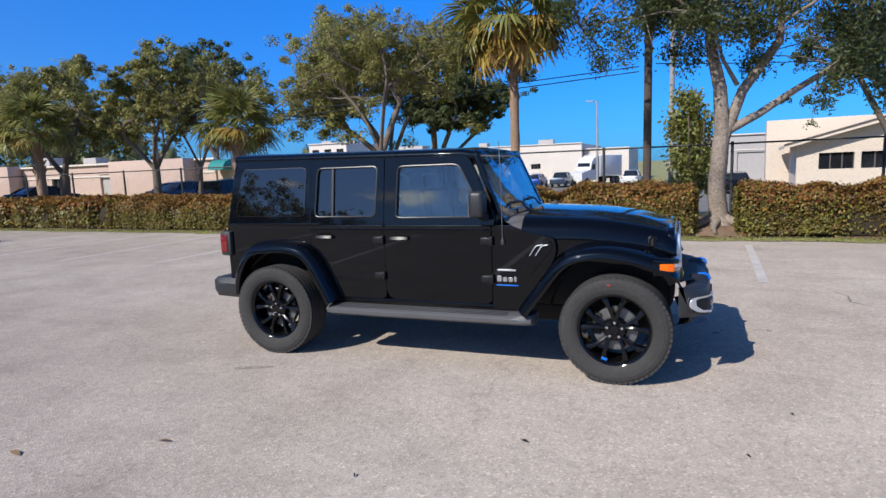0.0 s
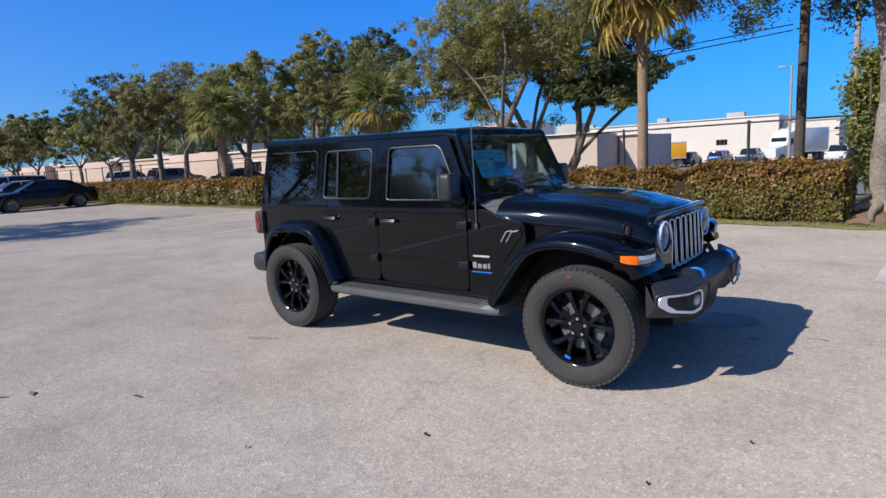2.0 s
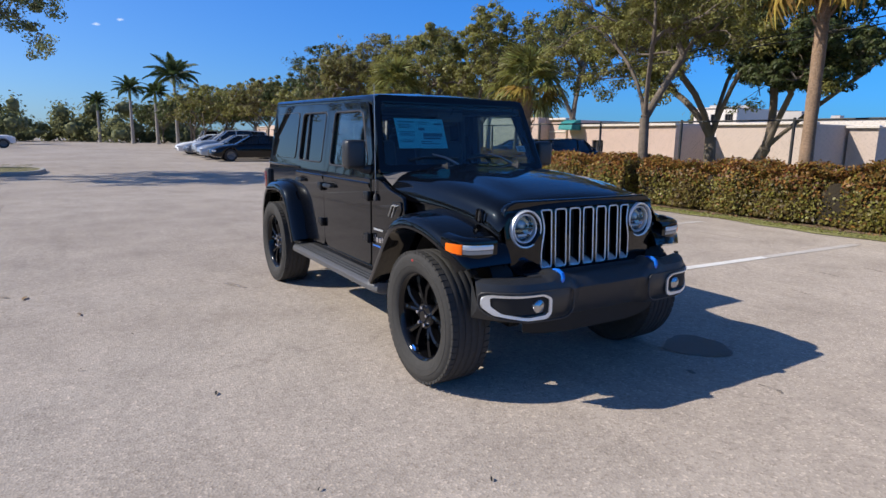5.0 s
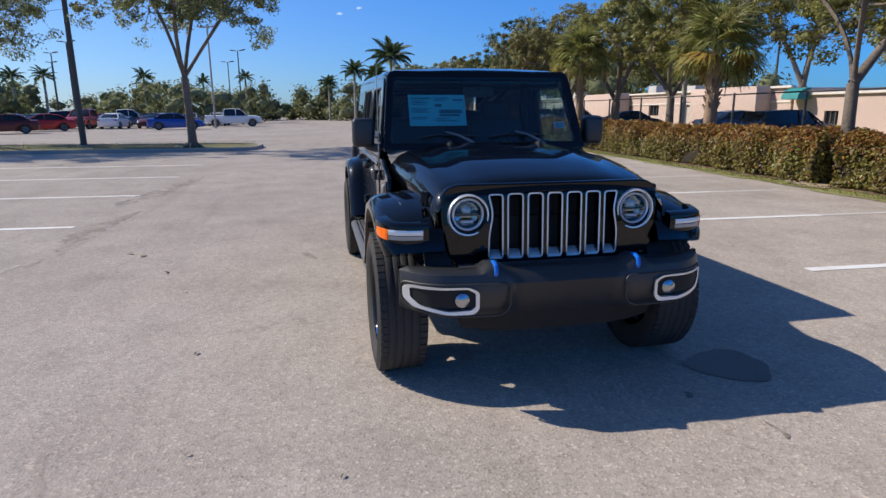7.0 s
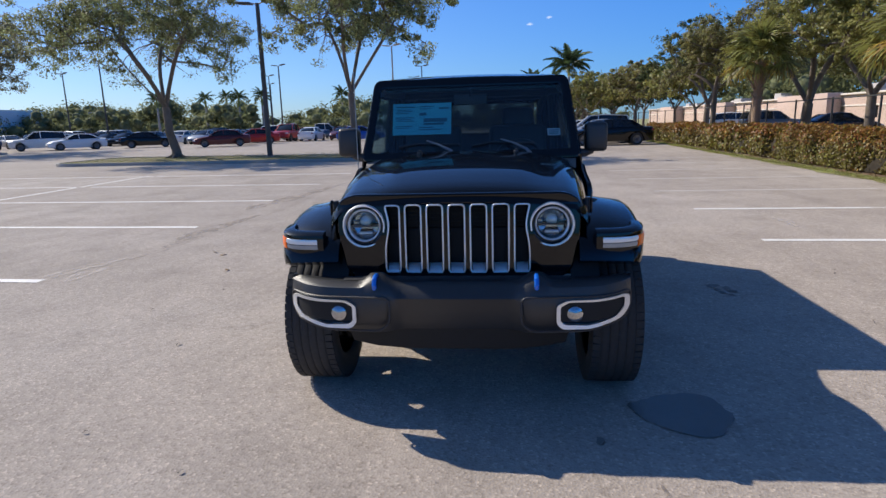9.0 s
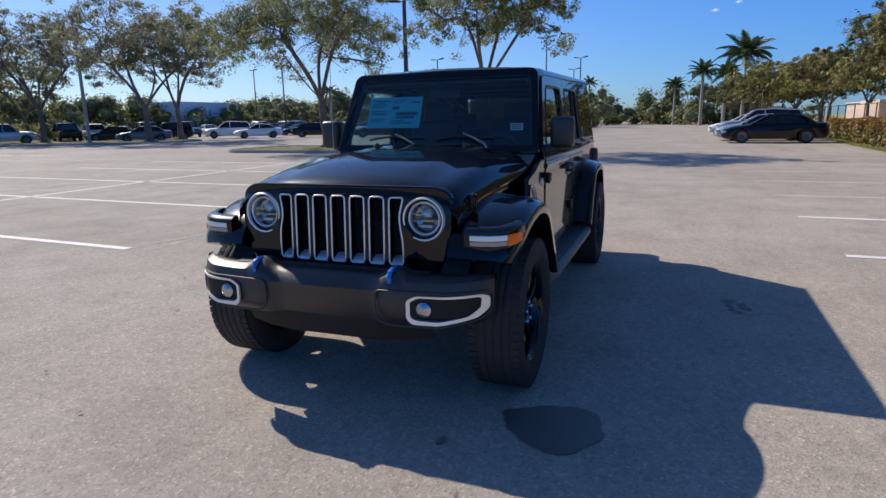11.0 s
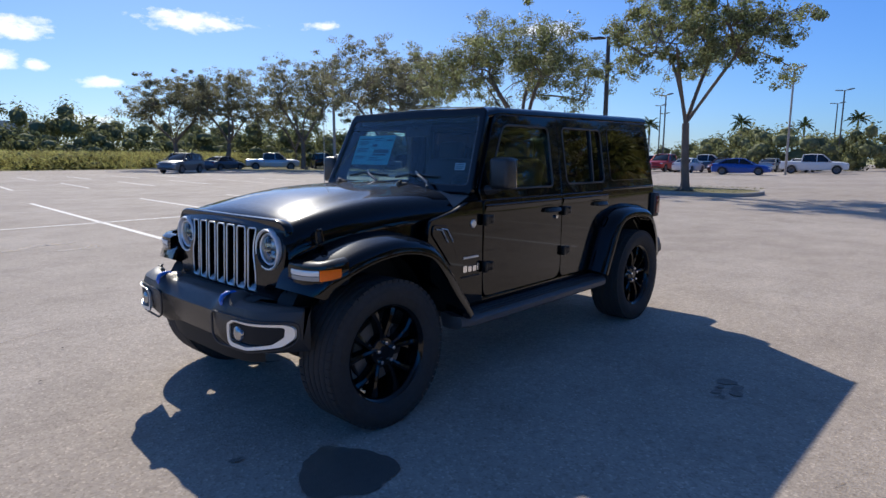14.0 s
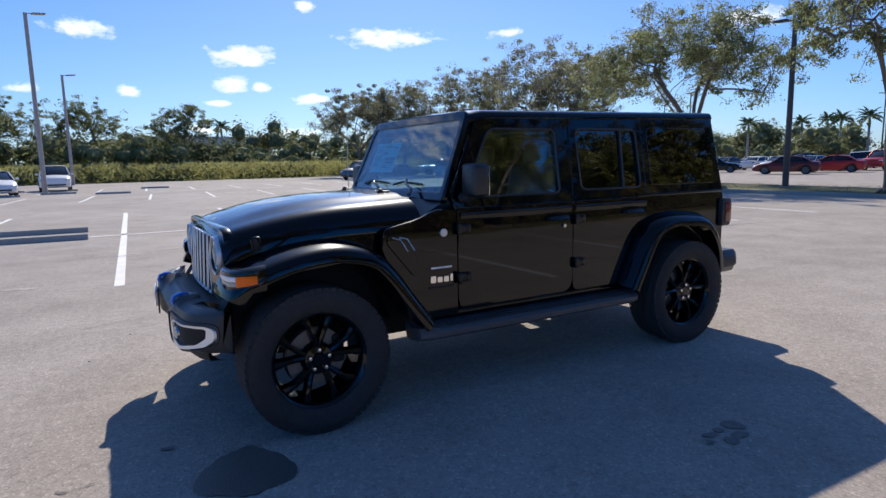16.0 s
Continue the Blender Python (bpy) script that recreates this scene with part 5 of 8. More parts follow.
for s in (-1, 1):
    def on_pod(p, s=s):
        y = s * p.x
        return Vector((bumper_x(y) + p.z, y, p.y))
    pod = rounded([(0.31, 0.665), (0.31, 0.535), (0.36, 0.50), (0.60, 0.500), (0.800, 0.535), (0.838, 0.58), (0.838, 0.665)], 0.035)
    pod = dense(pod)
    bm = bmesh.new()
    frame_tube(bm, [(x, z) for x, z in pod], 0.006, on_pod)
    part("pod_seam", bm, M_PLASTIC, bumper)
    bez_o = rounded([(0.472, 0.628), (0.472, 0.540), (0.500, 0.514), (0.62, 0.514), (0.790, 0.546), (0.832, 0.585), (0.832, 0.640), (0.800, 0.656), (0.52, 0.652)], 0.018)
    bez_i = rounded([(0.490, 0.622), (0.490, 0.552), (0.512, 0.535), (0.62, 0.530), (0.755, 0.556), (0.798, 0.592), (0.802, 0.636), (0.790, 0.643), (0.53, 0.643)], 0.010)
    bm = bmesh.new()
    # narrow strips so that the bezel follows the bumper's curve
    bez_o, bez_i = dense(bez_o), dense(bez_i, 0.01)
    no, ni = len(bez_o), len(bez_i)
    outer = [on_pod(Vector((x, z, 0.004))) for x, z in bez_o]
    face = [on_pod(Vector((x, z, 0.016))) for x, z in bez_o]
    inn, back = [], []
    for x, z in bez_o:
        j = min(range(ni), key=lambda q: (bez_i[q][0] - x) ** 2 + (bez_i[q][1] - z) ** 2)
        inn.append(on_pod(Vector((*bez_i[j], 0.014))))
        back.append(on_pod(Vector((*bez_i[j], -0.03))))
    loft(bm, [outer + outer[:1], face + face[:1], inn + inn[:1], back + back[:1]])
    bmesh.ops.remove_doubles(bm, verts=bm.verts, dist=0.0005)
    bz = part("fog_lamp_bezel", bm, M_SILVER, bumper, "satin silver fog-lamp surround")
    bm = bmesh.new()
    loft(bm, [[on_pod(Vector((x, z, 0.006))) for x in (0.49, 0.52, 0.56, 0.60, 0.64, 0.67, 0.70, 0.73, 0.76, 0.78, 0.80, 0.815)] for z in (0.550, 0.636)])
    part("fog_recess", bm, M_DARK, bz)
    bm = bmesh.new()
    lathe(bm, [(0.0, 0.024), (0.022, 0.022), (0.036, 0.014), (0.040, 0.0)], (bumper_x(0.555), s * 0.557, 0.588), "x", 24)
    part("fog_lamp", bm, M_LAMPBOWL, bz, "round clear fog lamp")
    # blue recovery hook
    bm = bmesh.new()
    x0 = bumper_x(0.385)
    tube(bm, [(x0 - 0.105, s * 0.382, 0.742), (x0 - 0.085, s * 0.382, 0.754), (x0 - 0.05, s * 0.382, 0.757), (x0 - 0.022, s * 0.382, 0.746), (x0 - 0.012, s * 0.382, 0.722), (x0 - 0.02, s * 0.382, 0.702)], 0.0115, 10)
    part("tow_hook", bm, M_BLUE, car, "bright blue tow hook")

# mirrors, antenna
for s in (-1, 1):
    bm = bmesh.new()
    box(bm, (0.475, s * 0.885, 1.345), (0.115, 0.155, 0.205), 0.03, 3)
    mi = part("door_mirror", bm, M_GREYPLASTIC, car, "square black plastic door mirror")
    bm = bmesh.new()
    box(bm, (0.416, s * 0.885, 1.345), (0.004, 0.135, 0.18), 0.001)
    part("mirror_glass", bm, M_CHROME, mi)
    bm = bmesh.new()
    tube(bm, [(0.50, s * 0.76, 1.235), (0.49, s * 0.81, 1.235), (0.48, s * 0.86, 1.255)], [0.035, 0.03, 0.028], 10)
    part("mirror_arm", bm, M_PLASTIC, mi)
bm = bmesh.new()
tube(bm, [(0.640, -0.792, 1.02), (0.640, -0.792, 1.05), (0.638, -0.793, 1.07)], [0.018, 0.018, 0.008], 10)
an = part("antenna_base", bm, M_PLASTIC, car)
bm = bmesh.new()
tube(bm, [(0.638, -0.793, 1.06), (0.634, -0.793, 1.45), (0.626, -0.792, 1.83)], [0.0035, 0.003, 0.0025], 6)
part("antenna_rod", bm, M_STEEL, an)

# inside: seats, dash, wheel, roll bars
for y in (-0.36, 0.36):
    bm = bmesh.new()
    box(bm, (-0.12, y, 0.90), (0.52, 0.50, 0.16), 0.05)
    box(bm, (-0.36, y, 1.16), (0.14, 0.48, 0.56), 0.05, 3, pose(0, 0, 0, 0, -12, 0))
    box(bm, (-0.43, y, 1.50), (0.09, 0.26, 0.17), 0.04, 3, pose(0, 0, 0, 0, -8, 0))
    part("front_seat", bm, M_SEAT, car)
bm = bmesh.new()
box(bm, (-1.22, 0, 1.10), (0.16, 1.25, 0.52), 0.05, 3, pose(0, 0, 0, 0, -14, 0))
for y in (-0.42, 0.42):
    box(bm, (-1.30, y, 1.42), (0.08, 0.26, 0.16), 0.035, 3)
part("rear_seat", bm, M_SEAT, car)
bm = bmesh.new()
box(bm, (0.42, 0, 1.06), (0.30, 1.40, 0.26), 0.06, 3)
part("dashboard", bm, M_SEAT, car)
bm = bmesh.new()
ring = [(0.185 * math.cos(2 * math.pi * k / 24), 0.185 * math.sin(2 * math.pi * k / 24)) for k in range(24)]
tilt = pose(0.18, 0.36, 1.16, 0, -62, 0)
frame_tube(bm, ring, 0.016, lambda p: tilt @ p)
for a in (90, 210, 330):
    tube(bm, [tilt @ Vector((0, 0, 0)), tilt @ Vector((0.18 * math.cos(radians(a)), 0.18 * math.sin(radians(a)), 0))], 0.014, 6)
part("steering_wheel", bm, M_SEAT, car)
bm = bmesh.new()
for s in (-1, 1):
    tube(bm, [(0.42, s * 0.64, 1.69), (-0.45, s * 0.635, 1.705), (-1.25, s * 0.63, 1.71), (-1.85, s * 0.63, 1.55), (-1.95, s * 0.64, 1.15)], 0.032, 8)
    tube(bm, [(-0.45, s * 0.64, 1.70), (-0.46, s * 0.68, 1.2)], 0.032, 8)
tube(bm, [(-0.45, -0.63, 1.70), (-0.45, 0.63, 1.70)], 0.032, 8)
tube(bm, [(-1.25, -0.63, 1.70), (-1.25, 0.63, 1.70)], 0.032, 8)
part("roll_bars", bm, M_SEAT, car)
bm = bmesh.new()
box(bm, (0.36, 0, 1.63), (0.02, 0.24, 0.07), 0.012)
tube(bm, [(0.42, 0, 1.70), (0.37, 0, 1.65)], 0.008, 6)
part("rear_view_mirror", bm, M_PLASTIC, car)

# ---- wheels ----


def road_wheel(x, y, s, mark):
    """Rim with five forked spokes, grooved tyre, brake disc, nuts; s is the side it faces."""
    R, W = 0.405, 0.275
    at = Matrix.Translation((x, y, R)) @ Matrix.Diagonal((1, s, 1, 1))
    bm = bmesh.new()
    lathe(bm, [(0.252, -0.10), (0.262, 0.02), (0.266, 0.09), (0.272, 0.105), (0.266, 0.112), (0.252, 0.104), (0.243, 0.085), (0.236, 0.0), (0.232, -0.10)], (0, 0, 0), "y", 56)
    lathe(bm, [(0.0, 0.086), (0.034, 0.086), (0.040, 0.078), (0.076, 0.072), (0.090, 0.055), (0.094, 0.0)], (0, 0, 0), "y", 28)
    wheel = part("wheel", bm, M_RIM, car, "gloss black alloy wheel", 40, at)
    for k in range(5):
        a = radians(72 * k + 18)
        for d in (-1, 1):
            bm = bmesh.new()
            pts = []
            for t in (0, 0.35, 0.7, 1.0):
                r = 0.05 + 0.195 * t
                off = d * radians(5 + 12.5 * t)
                pts.append((r * math.cos(a + off), r * math.sin(a + off), 0.060 + 0.025 * math.sin(t * 2.2)))
            sec = []
            for i, (px, pz, py) in enumerate(pts):
                t = (0, 0.35, 0.7, 1.0)[i]
                ang = a + d * radians(5 + 12.5 * t)
                tx, tz = -math.sin(ang), math.cos(ang)
                w = 0.017 + 0.004 * t + (0.012 if t == 1.0 else 0.0)
                sec.append([(px + tx * w, py - 0.045, pz + tz * w), (px + tx * w * 0.7, py, pz + tz * w * 0.7), (px, py + 0.007, pz), (px - tx * w * 0.7, py, pz - tz * w * 0.7), (px - tx * w, py - 0.045, pz - tz * w)])
            loft(bm, sec, True, True)
            part("spoke", bm, M_RIM, wheel, "", 40)
    prof = [(0.262, -0.11), (0.285, -0.128), (0.33, -0.138), (0.365, -0.136), (0.386, -0.126), (0.398, -0.112)]
    prof += [(0.3995, -0.09), (0.4005, 0.0), (0.3995, 0.09)]
    prof += [(0.398, 0.112), (0.386, 0.126), (0.365, 0.136), (0.352, 0.1365), (0.35, 0.139), (0.33, 0.138), (0.312, 0.136), (0.310, 0.134), (0.285, 0.128), (0.270, 0.115), (0.262, 0.104)]
    bm = bmesh.new()
    lathe(bm, prof, (0, 0, 0), "y", 72)
    tyre = part("tyre", bm, M_RUBBER, wheel, "dark grey rubber tyre with grooved tread", 30)
    bm = bmesh.new()
    for c, w in ((-0.064, 0.037), (-0.0215, 0.037), (0.0215, 0.037), (0.064, 0.037)):
        lathe(bm, [(R - 0.012, c - w / 2), (R - 0.002, c - w / 2), (R, c - w / 2 + 0.003), (R, c + w / 2 - 0.003), (R - 0.002, c + w / 2), (R - 0.012, c + w / 2)], (0, 0, 0), "y", 72)
    n = 60
    for k in range(n):
        a = 2 * math.pi * k / n
        m = Matrix.Rotation(-a, 4, "Y")
        for c in (-0.107, 0.107):
            box(bm, m @ Vector((R - 0.010, c, 0)), (0.0175, 0.038, 0.034), 0, 1, m)
    tagged(part("tread_block", bm, M_RUBBER, tyre), kind="stuff")
    bm = bmesh.new()
    lathe(bm, [(0.08, 0.020), (0.165, 0.020), (0.168, 0.014), (0.168, -0.004), (0.08, -0.004)], (0, 0, 0), "y", 40)
    part("brake_disc", bm, M_DISC, wheel, "dull steel brake disc")
    bm = bmesh.new()
    box(bm, (-0.13, 0.0, 0.03), (0.075, 0.07, 0.17), 0.02)
    part("caliper", bm, M_DARK, wheel)
    bm = bmesh.new()
    loft(bm, [[(0.172 * math.cos(2 * math.pi * k / 40), -0.02, 0.172 * math.sin(2 * math.pi * k / 40)) for k in range(41)], [(0.0, -0.021, 0.0)] * 41])
    bmesh.ops.remove_doubles(bm, verts=bm.verts, dist=0.0001)
    part("backing_plate", bm, M_DARK, wheel)
    for k in range(5):
        a = 2 * math.pi * k / 5 + 0.3
        bm = bmesh.new()
        lathe(bm, [(0.0, 0.098), (0.010, 0.097), (0.013, 0.09), (0.013, 0.07)], (0.056 * math.cos(a), 0, 0.056 * math.sin(a)), "y", 8)
        part("lug_nut", bm, M_CHROME, wheel, "chrome nut")
    if mark:
        bm = bmesh.new()
        box(bm, (0.228 * math.cos(radians(252)), 0.104, 0.228 * math.sin(radians(252))), (0.045, 0.008, 0.022), 0.004, 2, Matrix.Rotation(radians(18), 4, "Y"))
        part("wheel_badge", bm, M_BLUE, wheel, "small blue badge")
        bm = bmesh.new()
        box(bm, (-0.035, 0.1375, 0.345), (0.022, 0.004, 0.014), 0.001)
        part("chalk_mark", bm, M_REDMARK, tyre, "small red paint mark")


for x in (1.504, -1.504):
    for s in (-1, 1):
        road_wheel(x, s * 0.808, s, x > 0 and s < 0)

# ---- planting ----
M_PALEBARK = material("pale_grey_bark", (0.29, 0.24, 0.195), 0.95, 0, 0.35, 5, 1.0, 18, second=(0.10, 0.080, 0.065))


def leaf_cloud(name, pts, nrm, size, mat, parent, rnd, aspect=0.55, label="", kind=""):
    """Many small rhombic leaves at the points, facing roughly along nrm, folded a little."""
    n = len(pts)
    nrm = nrm / np.maximum(np.linalg.norm(nrm, axis=1, keepdims=True), 1e-6)
    a = rnd.normal(size=(n, 3))
    a -= nrm * (a * nrm).sum(1, keepdims=True)
    a /= np.maximum(np.linalg.norm(a, axis=1, keepdims=True), 1e-6)
    b = np.cross(nrm, a)
    s = size * rnd.uniform(0.6, 1.35, (n, 1))
    v = np.stack([pts - a * s, pts + b * s * aspect + nrm * s * 0.15, pts + a * s, pts - b * s * aspect + nrm * s * 0.15], 1).reshape(-1, 3)
    me = bpy.data.meshes.new(name)
    me.vertices.add(n * 4), me.loops.add(n * 4), me.polygons.add(n)
    me.vertices.foreach_set("co", v.astype(np.float32).ravel())
    me.loops.foreach_set("vertex_index", np.arange(n * 4, dtype=np.int32))
    me.polygons.foreach_set("loop_start", np.arange(0, n * 4, 4, dtype=np.int32))
    me.polygons.foreach_set("loop_total", np.full(n, 4, dtype=np.int32))
    me.update(calc_edges=True)
    me.materials.append(mat)
    ob = new(name, me)
    ob.parent = parent
    return tagged(ob, label, kind=kind)


def tree_mesh_parts(t, height, spread, r, fork, bottom, seed, leaves, size, mat, limbs=5, lean=(0, 0), droop=0.0, gaps=0.35, bark=None):
    """Trunk that forks into bowed limbs; branches grow from them to clumps of twigs and leaves, and thicken with what they carry."""
    rnd = np.random.default_rng(seed)
    leaves, size = (int(leaves * 2.8), size * 0.56) if size < 0.125 else (int(leaves * 1.8), size * 0.62)
    bm = bmesh.new()
    base = Vector((0, 0, -0.03))
    f = Vector((lean[0] * 0.4 + rnd.uniform(-0.1, 0.1), lean[1] * 0.4 + rnd.uniform(-0.1, 0.1), fork))
    mid = base.lerp(f, 0.5) + Vector((rnd.uniform(-0.05, 0.05) * fork, rnd.uniform(-0.05, 0.05) * fork, 0))
    tube(bm, [base, base + Vector((0, 0, 0.12)), base + Vector((0, 0, 0.4)), mid, f], [r * 1.6, r * 1.25, r * 1.05, r * 0.92, r * 0.85], 10)
    for k in range(5):
        a = 6.28 * k / 5 + rnd.uniform(-0.3, 0.3)
        tube(bm, [base + Vector((0, 0, 0.3)), base + Vector((math.cos(a) * r * 1.3, math.sin(a) * r * 1.3, 0.1)), base + Vector((math.cos(a) * r * 2.6, math.sin(a) * r * 2.6, 0.0))], [r * 0.5, r * 0.42, r * 0.15], 6)
    cz, hz = (height + bottom) / 2, (height - bottom) / 2
    centre = Vector((lean[0], lean[1], cz))
    spots, up, away = [f], [-1], [Vector((0, 0, 1))]

    def shoot(q, p, bow, n=3):
        """Nodes from node q to the point p along a bowed line."""
        a, last = spots[q], q
        ln = (p - a).length
        side = Vector(rnd.normal(size=3)) * 0.07 * ln
        for k in range(1, n + 1):
            u = k / n
            c = a.lerp(p, u) + (away[q] * 0.22 * ln + Vector((0, 0, bow * ln)) + side) * (4 * u * (1 - u) * 0.6)
            spots.append(c), up.append(last), away.append((c - spots[last]).normalized())
            last = len(spots) - 1
        return last
    main = max(2, min(4, (limbs + 1) // 2))
    turn = rnd.uniform(0, 6.28)
    for k in range(main):
        a = turn + 6.28 * k / main + rnd.uniform(-0.35, 0.35)
        d = Vector((math.cos(a), math.sin(a), 0)) * spread * rnd.uniform(0.42, 0.66)
        shoot(0, Vector((centre.x, centre.y, 0)) + d + Vector((0, 0, cz + hz * rnd.uniform(-0.35, 0.15))), -0.12, 5)
    want, clumps = int(22 + 13 * spread), []
    for _ in range(want * 3):
        d = Vector(rnd.normal(size=3)).normalized()
        if d.z < -0.35 or len(clumps) >= want:
            continue
        if noise.noise(d * 2.2 + Vector((seed, 0, 0))) < -0.10 and rnd.random() < gaps * 1.6:
            continue
        reach = rnd.uniform(0.12, 1.0) ** 0.55 * (1 + 0.35 * noise.noise(d * 1.5 + Vector((0, seed, 0))))
        p = centre + Vector((d.x * spread, d.y * spread, d.z * hz * (1.0 if d.z > 0 else 1.6))) * min(reach, 1.08)
        p.z = max(p.z, bottom + rnd.uniform(0, 0.25) * hz)
        clumps.append(p)
    clumps.sort(key=lambda p: (p - f).length)
    tips = []
    for p in clumps:
        dist = (p - f).length
        q = min((k for k in range(len(spots)) if (spots[k] - f).length < dist * 0.92 or k == 0), key=lambda k: (spots[k] - p).length)
        tips.append(shoot(q, p, 0.08))
    load = [0] * len(spots)
    for k in tips:
        while k >= 0:
            load[k] += 1
            k = up[k]
    for k in range(len(spots) - 1, 0, -1):
        load[k] = max(load[k], 1)
    girth = [max(0.011 + 0.0014 * spread, r * 0.82 * math.sqrt(w / max(load[0], 1))) for w in load]
    below = {}
    for k in range(1, len(spots)):
        below.setdefault(up[k], []).append(k)
    starts = [(0, c) for c in below.get(0, [])]
    while starts:
        a, k = starts.pop()
        path, rad = [spots[a], spots[k]], [min(girth[a], girth[k] * 1.25), girth[k]]
        while k in below:
            nxt = sorted(below[k], key=lambda c: -load[c])
            starts += [(k, c) for c in nxt[1:]]
            k = nxt[0]
            path.append(spots[k]), rad.append(girth[k])
        tube(bm, path, rad, 8 if rad[0] > 0.07 else 6 if rad[0] > 0.035 else 4, False)
    ends, weight = [], []
    for k in tips:
        cr = spread * rnd.uniform(0.10, 0.20)
        share = rnd.uniform(0.4, 1.5)
        for j in range(7 if size < 0.08 else 4):
            e = spots[k] + Vector(rnd.normal(size=3)) * cr * 0.62
            e.z = min(max(e.z - droop * 0.5 * cr, bottom - 0.3), height + 0.1)
            tube(bm, [spots[k].lerp(spots[up[k]], 0.35), e], [girth[k] * 0.55, 0.006], 3, False)
            ends.append(tuple(e)), weight.append(share * rnd.uniform(0.5, 1.5))
    part("trunk", bm, bark or M_BARK, t, "", 60)
    ends, weight = np.array(ends), np.array(weight)
    idx = rnd.choice(len(ends), leaves, p=weight / weight.sum())
    cr = spread * rnd.uniform(0.04, 0.095, len(ends))[idx][:, None]
    off = rnd.normal(size=(leaves, 3))
    off *= rnd.random((leaves, 1)) ** 0.45 / np.linalg.norm(off, axis=1, keepdims=True)
    off *= np.array([1.35, 1.35, 0.85]) * cr
    off[:, 2] -= droop * np.abs(off[:, 0]) * 1.2
    nr = off * 1.0 + rnd.normal(size=(leaves, 3)) * 0.30 * cr + np.array([0, 0, 1.0]) * cr * (0.6 if droop < 0.3 else 0.2)
    leaf_cloud("crown", ends[idx] + off, nr, size, mat, t, rnd, 0.5)


def tree(x, y, height, spread, r, fork, bottom, seed, leaves=6000, size=0.13, mat=None, limbs=5, lean=(0, 0), label="broad-crowned tree with grey bark and olive leaves", z=0.0, name="tree", droop=0.0, gaps=0.35, group=""):
    t = thing(name, pose(x, y, z + ground_z(x, y)), label, "tree", group)
    tree_mesh_parts(t, height, spread, r, fork, bottom, seed, leaves, size, mat or M_OAK, limbs, lean, droop, gaps)
    return t


def fan_frond(seed, length=0.92, petiole=0.95):
    """One fan-shaped palm leaf, its stalk along x, blades folded and hanging at their tips."""
    rnd = random.Random(seed)
    bm = bmesh.new()
    tube(bm, [(0, 0, 0), (petiole * 0.5, 0, 0.05), (petiole, 0, 0.02)], [0.022, 0.015, 0.010], 5, False)
    n = 29
    for k in range(n):
        a = radians(-115 + 230 * k / (n - 1)) + rnd.uniform(-0.03, 0.03)
        ln = length * (0.62 + 0.38 * math.cos(a * 0.65)) * rnd.uniform(0.88, 1.08)
        dx, dy = math.cos(a), math.sin(a)
        px, py = -dy, dx
        w = 0.042
        o = Vector((petiole, 0, 0.02))
        fold = 0.03 if k % 2 else -0.01
        pts = []
        for t, ww, dz in ((0.05, 0.4, 0.0), (0.45, 1.0, 0.02 + fold), (0.75, 0.7, -0.12 * rnd.uniform(0.5, 1.5)), (1.0, 0.10, -0.45 * rnd.uniform(0.4, 1.4))):
            c = o + Vector((dx * ln * t, dy * ln * t, dz * length))
            pts.append((c + Vector((px * w * ww, py * w * ww, 0)), c - Vector((px * w * ww, py * w * ww, 0))))
        vs = [(bm.verts.new(p), bm.verts.new(q)) for p, q in pts]
        for v0, v1 in zip(vs, vs[1:]):
            bm.faces.new((v0[0], v0[1], v1[1], v1[0]))
    return bm


def feather_frond(seed, length=3.2):
    """One arching feather-shaped palm leaf."""
    rnd = random.Random(seed)
    bm = bmesh.new()

    def rib(t):
        return Vector((length * (t - 0.12 * t * t), 0, length * (0.22 * t - 0.62 * t * t)))
    tube(bm, [rib(k / 6) for k in range(7)], [0.04, 0.034, 0.028, 0.022, 0.016, 0.011, 0.005], 5, False)
    for k in range(34):
        t = 0.14 + 0.85 * k / 33
        p = rib(t)
        ln = 0.75 * math.sin(math.pi * min(1, 0.12 + t * 0.86)) * rnd.uniform(0.85, 1.1)
        for s in (-1, 1):
            d = Vector((0.55, s * 0.8, -0.25 + rnd.uniform(-0.35, 0.2))).normalized()
            q = p + d * ln * 0.55
            e = p + d * ln + Vector((0, 0, -0.28 * ln))
            w = Vector((0.055, 0, 0.02))
            a, b, c, f, g = bm.verts.new(p - w), bm.verts.new(p + w), bm.verts.new(q + w), bm.verts.new(q - w), bm.verts.new(e)
            bm.faces.new((a, b, c, f)), bm.faces.new((f, c, g))
    return bm


FANS = [to_mesh("frond", fan_frond(k), M_PALM) for k in range(4)]
FANS_DRY = [to_mesh("frond", fan_frond(k + 9, 0.9, 0.85), M_PALMDRY) for k in range(2)]
M_FEATHER = leaf_material("feather_frond", (0.070, 0.105, 0.038), 0.4, 0.3)
FEATHERS = [to_mesh("frond", feather_frond(k), M_FEATHER) for k in range(3)]


